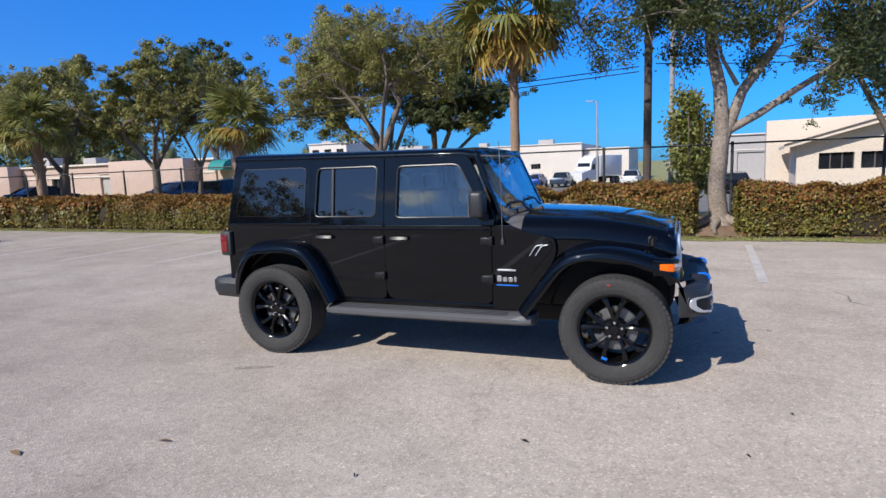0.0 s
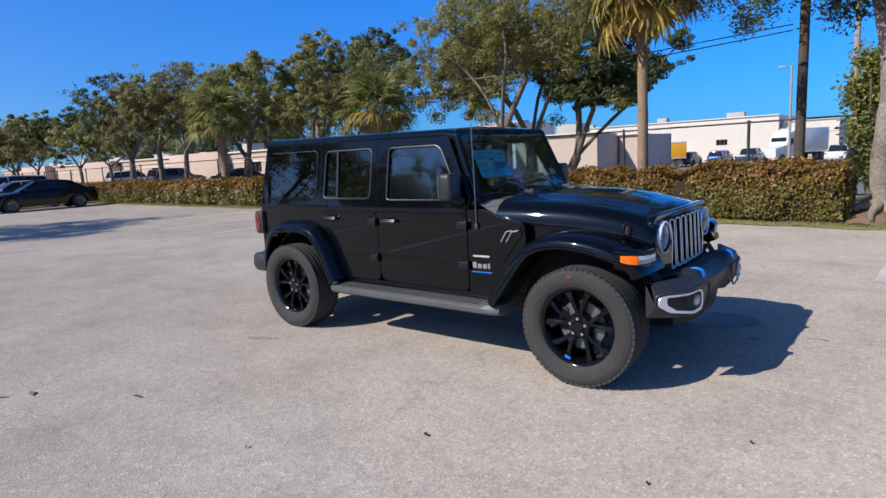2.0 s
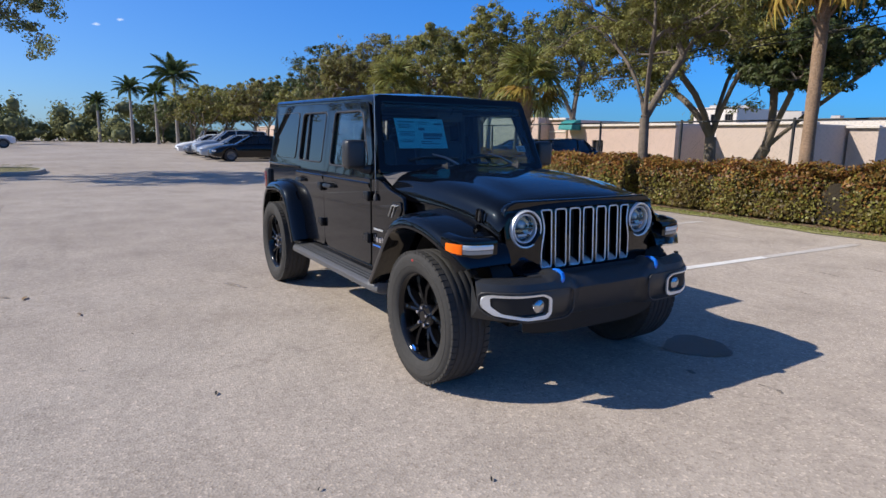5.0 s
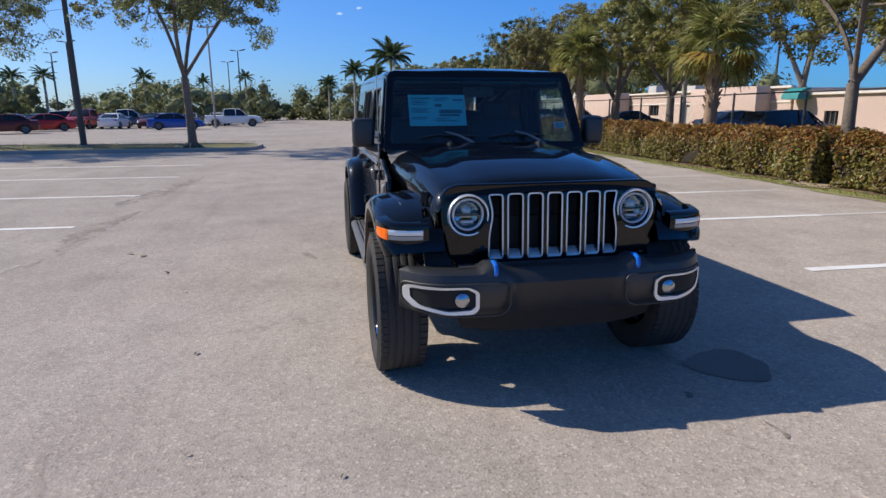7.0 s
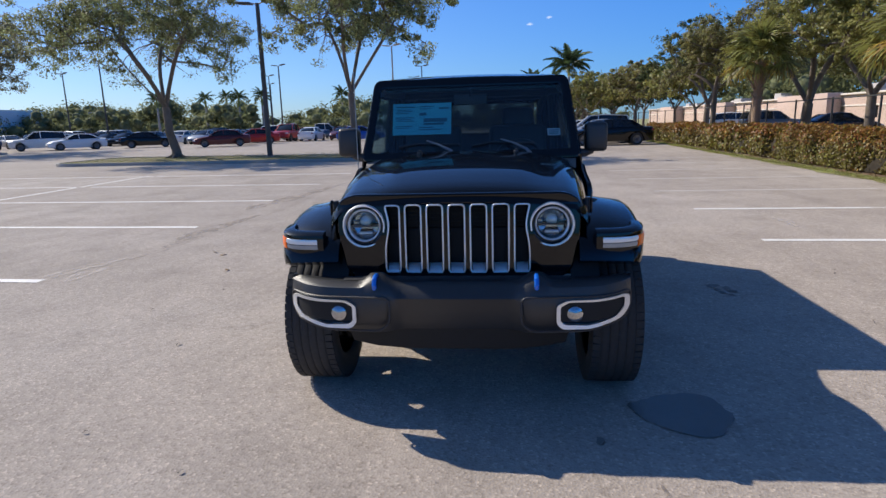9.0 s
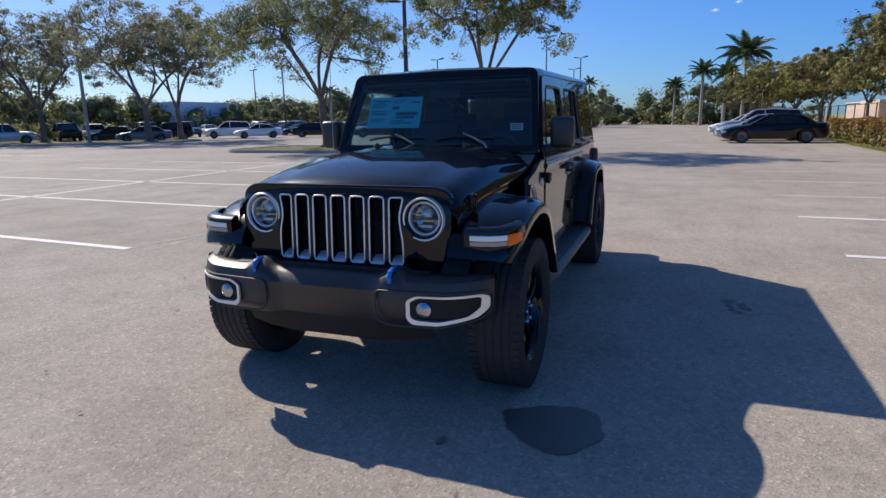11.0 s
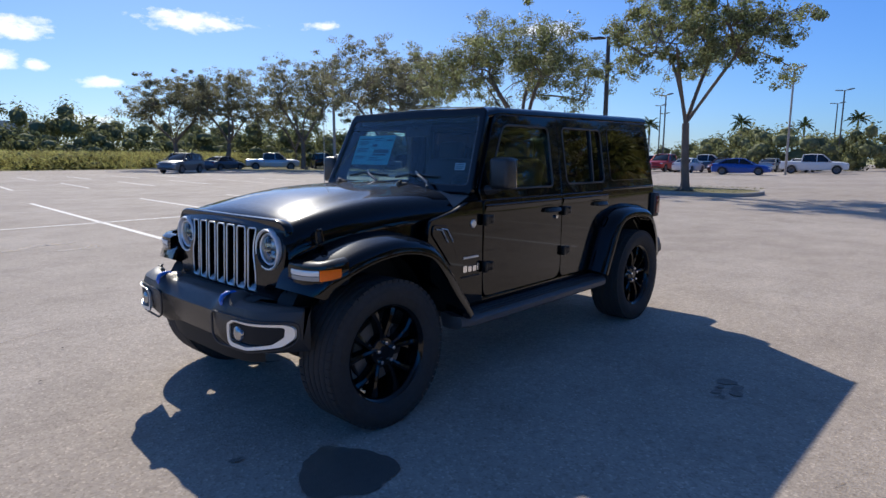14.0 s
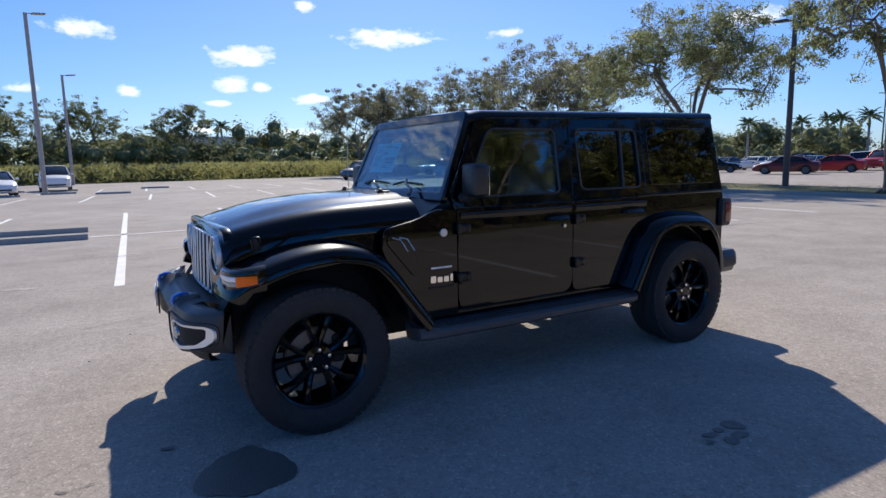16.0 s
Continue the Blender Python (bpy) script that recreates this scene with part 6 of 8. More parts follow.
def palm(x, y, z_crown, seed, kind="fan", scale=1.0, fronds=30, dry=5, r=0.17, lean=(0.0, 0.0), z=0.0, label="", name="palm_tree"):
    rnd = random.Random(seed)
    t = thing(name, pose(x, y, z), label or ("cabbage palm with fan fronds and a fibrous trunk" if kind == "fan" else "tall royal palm with arching feather fronds"), "palm tree")
    bm = bmesh.new()
    n, path, rad = 14, [], []
    for k in range(n + 1):
        u = k / n
        path.append((lean[0] * u * u, lean[1] * u * u, -0.03 + (z_crown + 0.03) * u))
        rad.append(r * (1.35 if k == 0 else 1.0 + 0.05 * math.sin(k * 2.4)) * (1 - 0.12 * u if kind == "fan" else 1 - 0.35 * u))
    tube(bm, path, rad, 12)
    top = Vector(path[-1])
    if kind == "fan":
        # old leaf boots under the crown
        for k in range(34):
            a, h = k * 2.4, -0.12 - 0.045 * k
            d = Vector((math.cos(a), math.sin(a), 0))
            c = top + Vector((0, 0, h)) + d * r * 0.8
            tube(bm, [c, c + d * 0.10 + Vector((0, 0, 0.16))], [0.05, 0.02], 4)
    part("trunk", bm, M_PALMBARK if kind == "fan" else M_CONCPOLE, t, "", 50)
    if kind != "fan":
        bm = bmesh.new()
        tube(bm, [top - Vector((0, 0, 0.2)), top + Vector((0, 0, 0.5)), top + Vector((0, 0, 1.2))], [r * 0.75, r * 0.8, r * 0.35], 10)
        part("crownshaft", bm, M_PALM, t)
        top = top + Vector((0, 0, 1.1))
    for k in range(fronds + dry):
        isdry = k >= fronds
        az = k * 2.39996 + rnd.uniform(-0.2, 0.2)
        u = (k + 0.5) / fronds
        el = radians(82 - 112 * u) if not isdry else radians(rnd.uniform(-52, -8))
        if kind != "fan":
            el = radians(76 - 92 * u)
        me = (FANS_DRY if isdry else FANS)[k % (2 if isdry else 4)] if kind == "fan" else FEATHERS[k % 3]
        ob = new("frond", me)
        ob.parent = t
        ob.matrix_basis = Matrix.Translation(top) @ Matrix.Rotation(az, 4, "Z") @ Matrix.Rotation(-el, 4, "Y") @ Matrix.Rotation(rnd.uniform(-0.5, 0.5), 4, "X") @ Matrix.Diagonal((*[scale * rnd.uniform(0.85, 1.12)] * 3, 1))
    return t


def hedge(xa, xb, seed, dense, size, label, depth=1.25, height=0.99):
    """A clipped hedge: solid dark core, leaves over front, top, back and ends."""
    rnd = np.random.default_rng(seed)
    t = thing("hedge", pose(0, 0, 0), label, "hedge")
    n = max(4, int((xb - xa) / 0.35))

    def wob(x, k):
        return 0.06 * math.sin(x * 2.1 + k) + 0.05 * math.sin(x * 5.3 + 2 * k) + 0.05 * math.sin(x * 0.8 + k)
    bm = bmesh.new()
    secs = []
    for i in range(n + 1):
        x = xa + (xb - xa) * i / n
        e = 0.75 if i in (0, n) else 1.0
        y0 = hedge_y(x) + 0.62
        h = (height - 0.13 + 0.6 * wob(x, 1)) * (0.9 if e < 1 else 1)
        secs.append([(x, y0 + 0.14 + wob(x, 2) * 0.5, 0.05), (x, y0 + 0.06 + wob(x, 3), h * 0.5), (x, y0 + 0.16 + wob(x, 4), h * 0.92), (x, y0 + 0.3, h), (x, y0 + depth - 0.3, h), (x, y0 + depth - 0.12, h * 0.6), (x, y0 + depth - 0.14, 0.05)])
    # one closed dark brown body that fills the hedge behind its leaves
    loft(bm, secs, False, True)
    part("hedge_core", bm, M_HEDGEBODY, t, "solid dark brown core")
    area = (xb - xa) * (height * 2 + depth)
    cnt = int(area * dense)
    x = rnd.uniform(xa, xb, cnt)
    u = rnd.uniform(0, height * 2 + depth, cnt)
    w = np.array([[wob(a, 1), wob(a, 3)] for a in x])
    y0 = 7.68 - 0.048 * x + 0.62
    front, back = u < height, u > height + depth
    top = ~(front | back)
    hh = height + 0.6 * w[:, 0]
    p = np.zeros((cnt, 3))
    nr = np.zeros((cnt, 3))
    p[:, 0] = x
    zf = u / height
    p[front, 1] = (y0 + w[:, 1] + 0.02 + 0.10 * np.maximum(0, zf - 0.8) / 0.2)[front]
    p[front, 2] = (0.06 + zf * (hh - 0.06))[front]
    nr[front] = (0, -1, 0.35)
    p[top, 1] = (y0 + (u - height))[top]
    p[top, 2] = hh[top]
    nr[top] = (0, -0.2, 1)
    p[back, 1] = (y0 + depth)[back]
    p[back, 2] = ((u - height - depth) / height * hh)[back]
    nr[back] = (0, 1, 0.3)
    # lumps of growth
    lump = np.array([noise.noise(Vector((a * 1.7, b * 1.7, c * 1.7))) for a, b, c in p]) * 0.16
    p += nr / np.linalg.norm(nr, axis=1, keepdims=True) * (lump + rnd.normal(0, 0.035, cnt))[:, None]
    nr = nr + rnd.normal(size=(cnt, 3)) * 0.55
    fresh = rnd.random(cnt) < np.clip((p[:, 2] / height - 0.45) * 1.5, 0.05, 0.75)
    leaf_cloud("foliage", p[~fresh], nr[~fresh], size, M_HEDGE, t, rnd, 0.6, "olive and green leaves")
    leaf_cloud("new_growth", p[fresh], nr[fresh], size, M_BRONZE, t, rnd, 0.6, "bronze young leaves")
    # leafy ends
    m = int(dense * height * depth)
    for xe, s in ((xa, -1), (xb, 1)):
        q = np.stack([xe + s * rnd.uniform(-0.06, 0.1, m), hedge_y(xe) + 0.62 + rnd.uniform(0, depth, m), rnd.uniform(0.05, height, m)], 1)
        leaf_cloud("foliage", q, np.tile((s, -0.2, 0.3), (m, 1)) + rnd.normal(size=(m, 3)) * 0.5, size, M_HEDGE, t, rnd, 0.6)


hedge(-4.85, 2.2, 1, 2200, 0.033, "clipped hedge of bronze and olive leaves beside the car park")
hedge(3.1, 12.0, 2, 2000, 0.033, "clipped hedge of bronze and olive leaves beside a tree")
hedge(-15.5, -5.4, 3, 1700, 0.036, "clipped hedge of bronze and olive leaves beside the car park")
hedge(-38.0, -15.7, 4, 480, 0.062, "long clipped hedge of bronze and olive leaves along the car park")

# verge: grass strip, litter under the hedge
for nm, o0, o1, mt, z, lb in (("verge", -0.02, 0.62, M_GRASS, 0.012, "narrow strip of dry grass at the car park edge"), ("planting_bed", 0.5, 5.6, M_MULCH, 0.022, "leaf litter and soil under hedge and trees")):
    bm = bmesh.new()
    rows = [[(x, hedge_y(x) + o + (0.08 * math.sin(x * 1.9) + 0.06 * math.sin(x * 4.7) if j == 0 else 0), z) for j, o in enumerate((o0, o1))] for x in [14 - 0.5 * k for k in range(220)]]
    loft(bm, rows)
    solid(nm, bm, mt, lb, "verge", "structure", None)
rnd = np.random.default_rng(5)
cnt = 16000
gx = rnd.uniform(-36, 11, cnt)
gy = 7.68 - 0.048 * gx + np.abs(rnd.normal(0.05, 0.24, cnt)) + 0.02
M_BLADE = leaf_material("grass_blade", (0.25, 0.26, 0.075), 0.5, 0.3)
leaf_cloud("verge_grass", np.stack([gx, gy, rnd.uniform(0.01, 0.05, cnt)], 1), rnd.normal(size=(cnt, 3)) * (1, 1, 0.15), 0.035, M_BLADE, None, rnd, 0.12, "short dry grass blades along the hedge", "stuff")
M_ISLEBLADE = leaf_material("island_grass_blade", (0.150, 0.165, 0.055), 0.4, 0.3)
M_DRYLEAF = leaf_material("fallen_leaf", (0.20, 0.12, 0.06), 0.5, 0.1)
cnt = 2600
gx = rnd.uniform(-12, 8, cnt)
gy = 7.68 - 0.048 * gx + rnd.uniform(0.35, 3.0, cnt)
leaf_cloud("fallen_leaves", np.stack([gx, gy, np.full(cnt, 0.035)], 1), rnd.normal(size=(cnt, 3)) * 0.3 + (0, 0, 1), 0.045, M_DRYLEAF, None, rnd, 0.5, "dry brown leaves fallen under the hedge", "stuff")
# a mound of roots and mulch round the near tree
bm = bmesh.new()
rings = []
for rr, h in ((0.85, 0.0), (0.65, 0.06), (0.4, 0.11), (0.2, 0.14)):
    rings.append([(2.72 + rr * 1.1 * math.cos(a * 0.2618), 8.75 + rr * 0.95 * math.sin(a * 0.2618), 0.02 + h + 0.03 * math.sin(a * 1.7 + rr * 5)) for a in range(24)])
loft(bm, rings, True, True)
solid("root_mound", bm, M_MULCH, "mound of soil and roots round a tree", "mound", "structure")

# trees and palms of the hedge side
near = thing("tree", pose(2.72, 8.95, 0.12), "tall grey-barked tree with bare forking limbs and sparse hanging leaves", "tree")
bm = bmesh.new()


def bough(start, end, bow, r0, r1, seed, steps=5, wobble=2.2):
    """A limb's path, bowed and a little crooked, with radii that taper."""
    rr = random.Random(seed)
    a, b, path, rad = Vector(start), Vector(end), [], []
    for k in range(steps + 1):
        u = k / steps
        kink = 0.05 * (a - b).length / steps * (0 < k < steps)
        path.append(a.lerp(b, u) + Vector(bow) * math.sin(math.pi * u) + Vector((rr.gauss(0, kink), rr.gauss(0, kink), 0)) * wobble)
        rad.append(r0 + (r1 - r0) * u ** 0.9)
    return path, rad


STEM = bough((0, 0, 0.3), (0.06, 0, 2.15), (-0.07, 0.03, 0), 0.19, 0.168, 3, 5, 0.6)
BOUGHS = [STEM]
BOUGHS.append(bough((0.04, 0, 2.0), (-0.35, 0.1, 6.8), (-0.12, 0.15, 0), 0.165, 0.04, 5))
BOUGHS.append(bough((0.08, 0, 1.95), (2.05, 0.3, 6.6), (0.02, -0.15, 0), 0.125, 0.035, 6))
BOUGHS.append(bough((0.1, 0, 2.05), (3.6, 0.2, 5.2), (0.12, 0, -0.38), 0.095, 0.022, 7, 6))
for start, end, r in (((1.0, 0, 4.8), (2.4, -0.5, 5.9), 0.06), ((-0.2, 0.15, 4.2), (-1.7, -0.4, 5.0), 0.06), ((0.55, -0.1, 3.7), (0.3, 0.6, 5.6), 0.05),
                      ((0.6, -0.1, 3.8), (2.1, -0.8, 4.7), 0.05), ((-0.45, 0.1, 5.6), (-2.2, 0, 5.6), 0.04), ((-0.1, 0.1, 4.6), (-2.9, -0.3, 4.5), 0.055), ((2.2, 0.1, 3.9), (3.6, -0.3, 5.6), 0.04), ((0.3, 0, 3.0), (-0.5, -0.7, 4.4), 0.05)):
    BOUGHS.append(bough(start, end, (0.05, 0.1, 0.08), r, r * 0.33, int(r * 900) + len(BOUGHS), 3))
for k in range(3):
    turn = math.radians((-35, -148, -96)[k])
    BOUGHS.append(bough((0, 0, 0.25), (0.95 * math.cos(turn), 0.95 * math.sin(turn), -0.03), (0, 0, -0.03), 0.13, 0.03, 30 + k, 3))
tube(bm, [(0, 0, -0.05), (0, 0, 0.15), STEM[0][0], STEM[0][1]], [0.34, 0.255, 0.20, 0.19], 9)
for path, rad in BOUGHS:
    tube(bm, path, rad, 9)
rnd = np.random.default_rng(21)
ends = []
for path, rad in BOUGHS[1:12]:
    for j in range(24):
        k = rnd.integers(len(path) // 2, len(path))
        a = Vector(path[k])
        e = a + Vector((rnd.normal() * 0.75, rnd.normal() * 0.7, rnd.normal() * 0.5 + 0.05))
        tube(bm, [a, a.lerp(e, 0.5) + Vector((0, 0, 0.08)), e], [0.022, 0.014, 0.006], 4, False)
        ends.append(e)
part("trunk", bm, M_PALEBARK, near, "", 60)
ends = np.array([tuple(e) for e in ends])
idx = rnd.choice(len(ends), 54000, p=(lambda w: w / w.sum())(rnd.uniform(0.1, 1.6, len(ends))))
off = rnd.normal(size=(54000, 3))
off *= rnd.random((54000, 1)) ** 0.5 / np.linalg.norm(off, axis=1, keepdims=True) * np.array([0.34, 0.34, 0.40])
off[:, 2] -= 0.15
leaf_cloud("crown", ends[idx] + off, off + rnd.normal(size=(54000, 3)) * 0.3, 0.047, M_OAKD, near, rnd, 0.4)
palm(-2.1, 10.15, 5.35, 31, scale=1.0, fronds=28, dry=13, r=0.13, label="cabbage palm with hanging dry yellow fronds beside the hedge")
palm(-11.05, 10.1, 3.1, 32, scale=0.78, fronds=28, dry=4, r=0.19)
palm(-20.6, 10.3, 3.55, 33, scale=0.84, fronds=30, dry=4, r=0.18)
tree(-27.5, 10.9, 6.0, 2.5, 0.15, 2.7, 2.5, 34, 9000, 0.10, M_OAKY, 6, (0.1, 0), "round-crowned tree with browning olive leaves beside the hedge", gaps=0.2)
tree(-5.55, 9.5, 6.3, 2.5, 0.135, 2.0, 2.3, 22, 12000, 0.062, M_OAK, 5, (-0.4, 0.2), "slender tree with twisting limbs and olive leaves", gaps=0.5)
tree(-9.3, 17.8, 8.5, 4.6, 0.24, 1.9, 1.7, 23, 29000, 0.115, M_OAK, 7, (-0.9, 0), "wide oak with a dense olive crown behind the fence", gaps=0.15)
tree(-8.9, 18.7, 7.2, 2.7, 0.22, 1.7, 2.0, 24, 20000, 0.105, M_OAKD, 6, (2.4, 0), "oak with a dark green crown behind the fence", gaps=0.15)
tree(-17.4, 12.9, 6.6, 2.8, 0.17, 2.0, 1.9, 25, 12500, 0.10, M_OAK, 6, gaps=0.2, label="tree with yellow-green leaves and pale limbs behind the hedge")
tree(-16.3, 13.8, 6.2, 2.5, 0.09, 2.0, 2.8, 26, 3500, 0.10, M_OAK, 5, (0.6, 0), label="slim pale-stemmed tree behind the hedge")
tree(-24.3, 14.0, 6.9, 3.5, 0.24, 1.9, 1.9, 27, 12500, 0.11, M_OAK, 6, gaps=0.2, label="tree with a forked dark trunk behind the hedge")
tree(-31.0, 14.2, 7.4, 3.2, 0.15, 2.6, 3.0, 28, 6000, 0.12, M_OAKY, 6, label="tree with thin yellowed leaves")
tree(-36.0, 13.4, 7.2, 3.6, 0.20, 2.2, 2.6, 29, 6000, 0.13, M_OAKD, 6)
tree(-30.0, 30.0, 11.0, 4.5, 0.3, 3.0, 6.0, 41, 5000, 0.2, M_OAKD, 6, label="tall dark tree behind the low building")
for k in range(11):
    rr = random.Random(60 + k)
    tree(-41.0 - k * 5.2 + rr.uniform(-1, 1), 13.2 + rr.uniform(-1, 2.5), rr.uniform(5.2, 6.8), rr.uniform(3.0, 3.9), 0.12, 2.0, 2.0, 70 + k, 3900, 0.20, [M_OAK, M_OAKD, M_OAKY][k % 3], 6, label="row tree with a rounded olive crown beside the car park", group="trees along the hedge side")
for k, (x, y, zc, sc) in enumerate(((-81.0, 9.4, 7.5, 1.12), (-90.0, 4.9, 6.2, 0.74), (-101.0, 1.3, 4.9, 0.62), (-86.0, 7.6, 5.6, 0.70))):
    palm(x, y, zc, 90 + k, "feather", sc, 24, 0, 0.24)
for k, (x, y, h) in enumerate(((-62, 9.4, 6.2), (-69, 9.2, 5.6), (-76, 10.6, 6.0), (-83, 11.4, 6.4), (-92, 9.0, 6.0))):
    tree(x, y, h, 3.6, 0.10, 1.8, 2.2, 85 + k, 2800, 0.21, [M_OAK, M_OAKD, M_OAKY][k % 3], 6, label="row tree with a rounded olive crown beside the car park", group="trees along the hedge side")
# trees of the islands in the car park
tree(-21.2, -6.12, 8.7, 3.6, 0.165, 2.7, 3.3, 101, 12500, 0.10, M_ISLE, 7, (0.4, 0.0), "island tree with forked pale limbs and drooping olive leaves", 0.12, droop=0.5, gaps=0.45)
tree(-24.6, -16.3, 8.9, 5.2, 0.215, 2.5, 2.7, 102, 15000, 0.11, M_ISLE, 7, (0.6, -0.5), "wide island tree with a full olive crown", 0.12, gaps=0.22)
for k, (x, y, h, sp) in enumerate(((-35.2, -40.4, 12.3, 6.3), (-34.5, -52.4, 12.0, 6.2), (-29.0, -58.2, 10.2, 5.6), (-25.5, -63.5, 9.8, 5.6), (-41.4, -43.0, 11.6, 6.0))):
    tree(x, y, h, sp, 0.26, 2.8, 3.0, 110 + k, 12500, 0.15, M_ISLEB, 9, (0, 0), "wide open-crowned car park tree with brownish olive leaves", 0.1, gaps=0.38, group="trees of the far island")
# shrub behind the fence, and the feathery tree beyond it
t = thing("shrub", pose(2.25, 14.8, ground_z(2.25, 14.8)), "tall dense green shrub behind the fence", "shrub")
bm = bmesh.new()
for k in range(7):
    tube(bm, [(0.1 * math.cos(k), 0.1 * math.sin(k), 0), (0.4 * math.cos(k * 0.9), 0.4 * math.sin(k * 0.9), 1.6), (0.55 * math.cos(k * 0.9), 0.5 * math.sin(k * 0.9), 3.0)], [0.05, 0.035, 0.015], 5)
part("stem", bm, M_BARK, t)
rnd = np.random.default_rng(130)
lob = np.stack([rnd.normal(0, 0.27, 40), rnd.normal(0, 0.27, 40), rnd.uniform(0.5, 3.5, 40)], 1)
c = lob[rnd.integers(0, 40, 9000)] + rnd.normal(size=(9000, 3)) * 0.17
leaf_cloud("foliage", c, rnd.normal(size=(9000, 3)) + (0, -0.4, 0.5), 0.07, M_PALM, t, rnd, 0.5)
tree(9.0, 20.5, 8.2, 3.3, 0.25, 2.5, 3.2, 131, 11000, 0.09, M_OAKD, 6, label="feathery dark green tree near a house", droop=0.6, gaps=0.2)
rnd = np.random.default_rng(8)
cnt = 9000
c = np.stack([rnd.uniform(6.5, 15, cnt), 26 + rnd.uniform(0, 3, cnt), np.abs(rnd.normal(0.4, 0.35, cnt)) - 1.3], 1)
leaf_cloud("flowering_shrubs", c, rnd.normal(size=(cnt, 3)) + (0, 0, 0.6), 0.08, M_PALM, None, rnd, 0.5, "low green shrubs in front of a house", "stuff")


M_TALLGRASS = leaf_material("tall_grass", (0.31, 0.305, 0.115), 0.4, 0.6)


def far_wood(name, spots, leaves, size, mat, label, seed):
    """A belt of distant growth: lumpy crowns of many leaf clumps round lumps coloured as inner shade."""
    rnd = np.random.default_rng(seed)
    pts, nrm = [], []
    bm = bmesh.new()
    for x, y, h, w in spots:
        k = int(leaves * w * h / 8.8)
        lob = np.clip(rnd.normal(size=(14, 3)), -1.5, 1.35) * np.array([w * 0.36, w * 0.28, h * 0.17]) + np.array([x, y, h * 0.56])
        lob[:5, 2] = h * rnd.uniform(0.12, 0.3, 5)
        c = lob[rnd.integers(0, 14, k)]
        d = rnd.normal(size=(k, 3))
        d /= np.linalg.norm(d, axis=1, keepdims=True)
        ax = np.array([w * 0.22, w * 0.22, h * 0.22])
        p = c + d * ax * (1 + 0.25 * np.sin(7 * d[:, :1] + 5 * d[:, 1:2] + c[:, :1])) * rnd.uniform(0.65, 1.2, (k, 1))
        p[:, 2] = np.clip(p[:, 2], 0.05, None)
        pts.append(p), nrm.append(d + rnd.normal(size=(k, 3)) * 0.25 + (0, 0, 0.3))
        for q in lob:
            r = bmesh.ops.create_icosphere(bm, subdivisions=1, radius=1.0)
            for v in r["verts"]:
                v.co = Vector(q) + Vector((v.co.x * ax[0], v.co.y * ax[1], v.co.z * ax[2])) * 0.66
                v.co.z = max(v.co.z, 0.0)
    leaf_cloud(name, np.concatenate(pts), np.concatenate(nrm), size * 1.15, mat, None, rnd, 0.55, label, "stuff")
    solid(name, bm, M_SHADE, "shade-coloured lumps inside the " + label, "trees", "stuff", 180)


# duller green than the leaves: shade deep in the crowns, put into the colour
M_SHADE = material("foliage_shade_tone", (0.155, 0.168, 0.084), 0.95, 0, 0.5, 1.5, 1.0, 6)
rr = random.Random(3)
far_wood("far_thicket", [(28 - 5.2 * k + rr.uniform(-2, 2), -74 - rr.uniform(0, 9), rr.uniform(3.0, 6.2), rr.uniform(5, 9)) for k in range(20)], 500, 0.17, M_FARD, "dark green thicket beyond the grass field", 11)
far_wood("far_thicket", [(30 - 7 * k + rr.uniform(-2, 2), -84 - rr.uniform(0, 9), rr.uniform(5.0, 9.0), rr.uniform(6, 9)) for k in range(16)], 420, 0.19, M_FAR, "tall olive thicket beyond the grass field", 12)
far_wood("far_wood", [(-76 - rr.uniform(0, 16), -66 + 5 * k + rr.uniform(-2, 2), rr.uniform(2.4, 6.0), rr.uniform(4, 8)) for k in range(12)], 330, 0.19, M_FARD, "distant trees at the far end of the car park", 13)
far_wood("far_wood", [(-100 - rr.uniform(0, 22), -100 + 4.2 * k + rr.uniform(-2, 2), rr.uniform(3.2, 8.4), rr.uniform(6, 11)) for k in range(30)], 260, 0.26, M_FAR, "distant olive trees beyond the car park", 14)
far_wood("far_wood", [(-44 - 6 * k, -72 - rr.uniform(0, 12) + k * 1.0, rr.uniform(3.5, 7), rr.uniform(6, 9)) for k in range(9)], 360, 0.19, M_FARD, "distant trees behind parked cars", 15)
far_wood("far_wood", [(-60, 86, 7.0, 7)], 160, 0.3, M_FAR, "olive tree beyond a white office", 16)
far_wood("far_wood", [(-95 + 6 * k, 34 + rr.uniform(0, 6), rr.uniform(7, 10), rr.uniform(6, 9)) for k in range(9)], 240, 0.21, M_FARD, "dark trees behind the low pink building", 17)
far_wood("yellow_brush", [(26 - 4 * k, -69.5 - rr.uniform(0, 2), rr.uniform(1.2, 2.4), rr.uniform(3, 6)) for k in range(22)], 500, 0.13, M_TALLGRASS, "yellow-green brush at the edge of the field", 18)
cnt = 30000
c = np.stack([rnd.uniform(-45, 40, cnt), rnd.uniform(-76, -66.2, cnt), rnd.uniform(0.1, 1.9, cnt)], 1)
leaf_cloud("field_grass", c, rnd.normal(size=(cnt, 3)) * (1, 1, 0.1), 0.35, M_TALLGRASS, None, rnd, 0.10, "tall yellow-green grass of the field", "stuff")
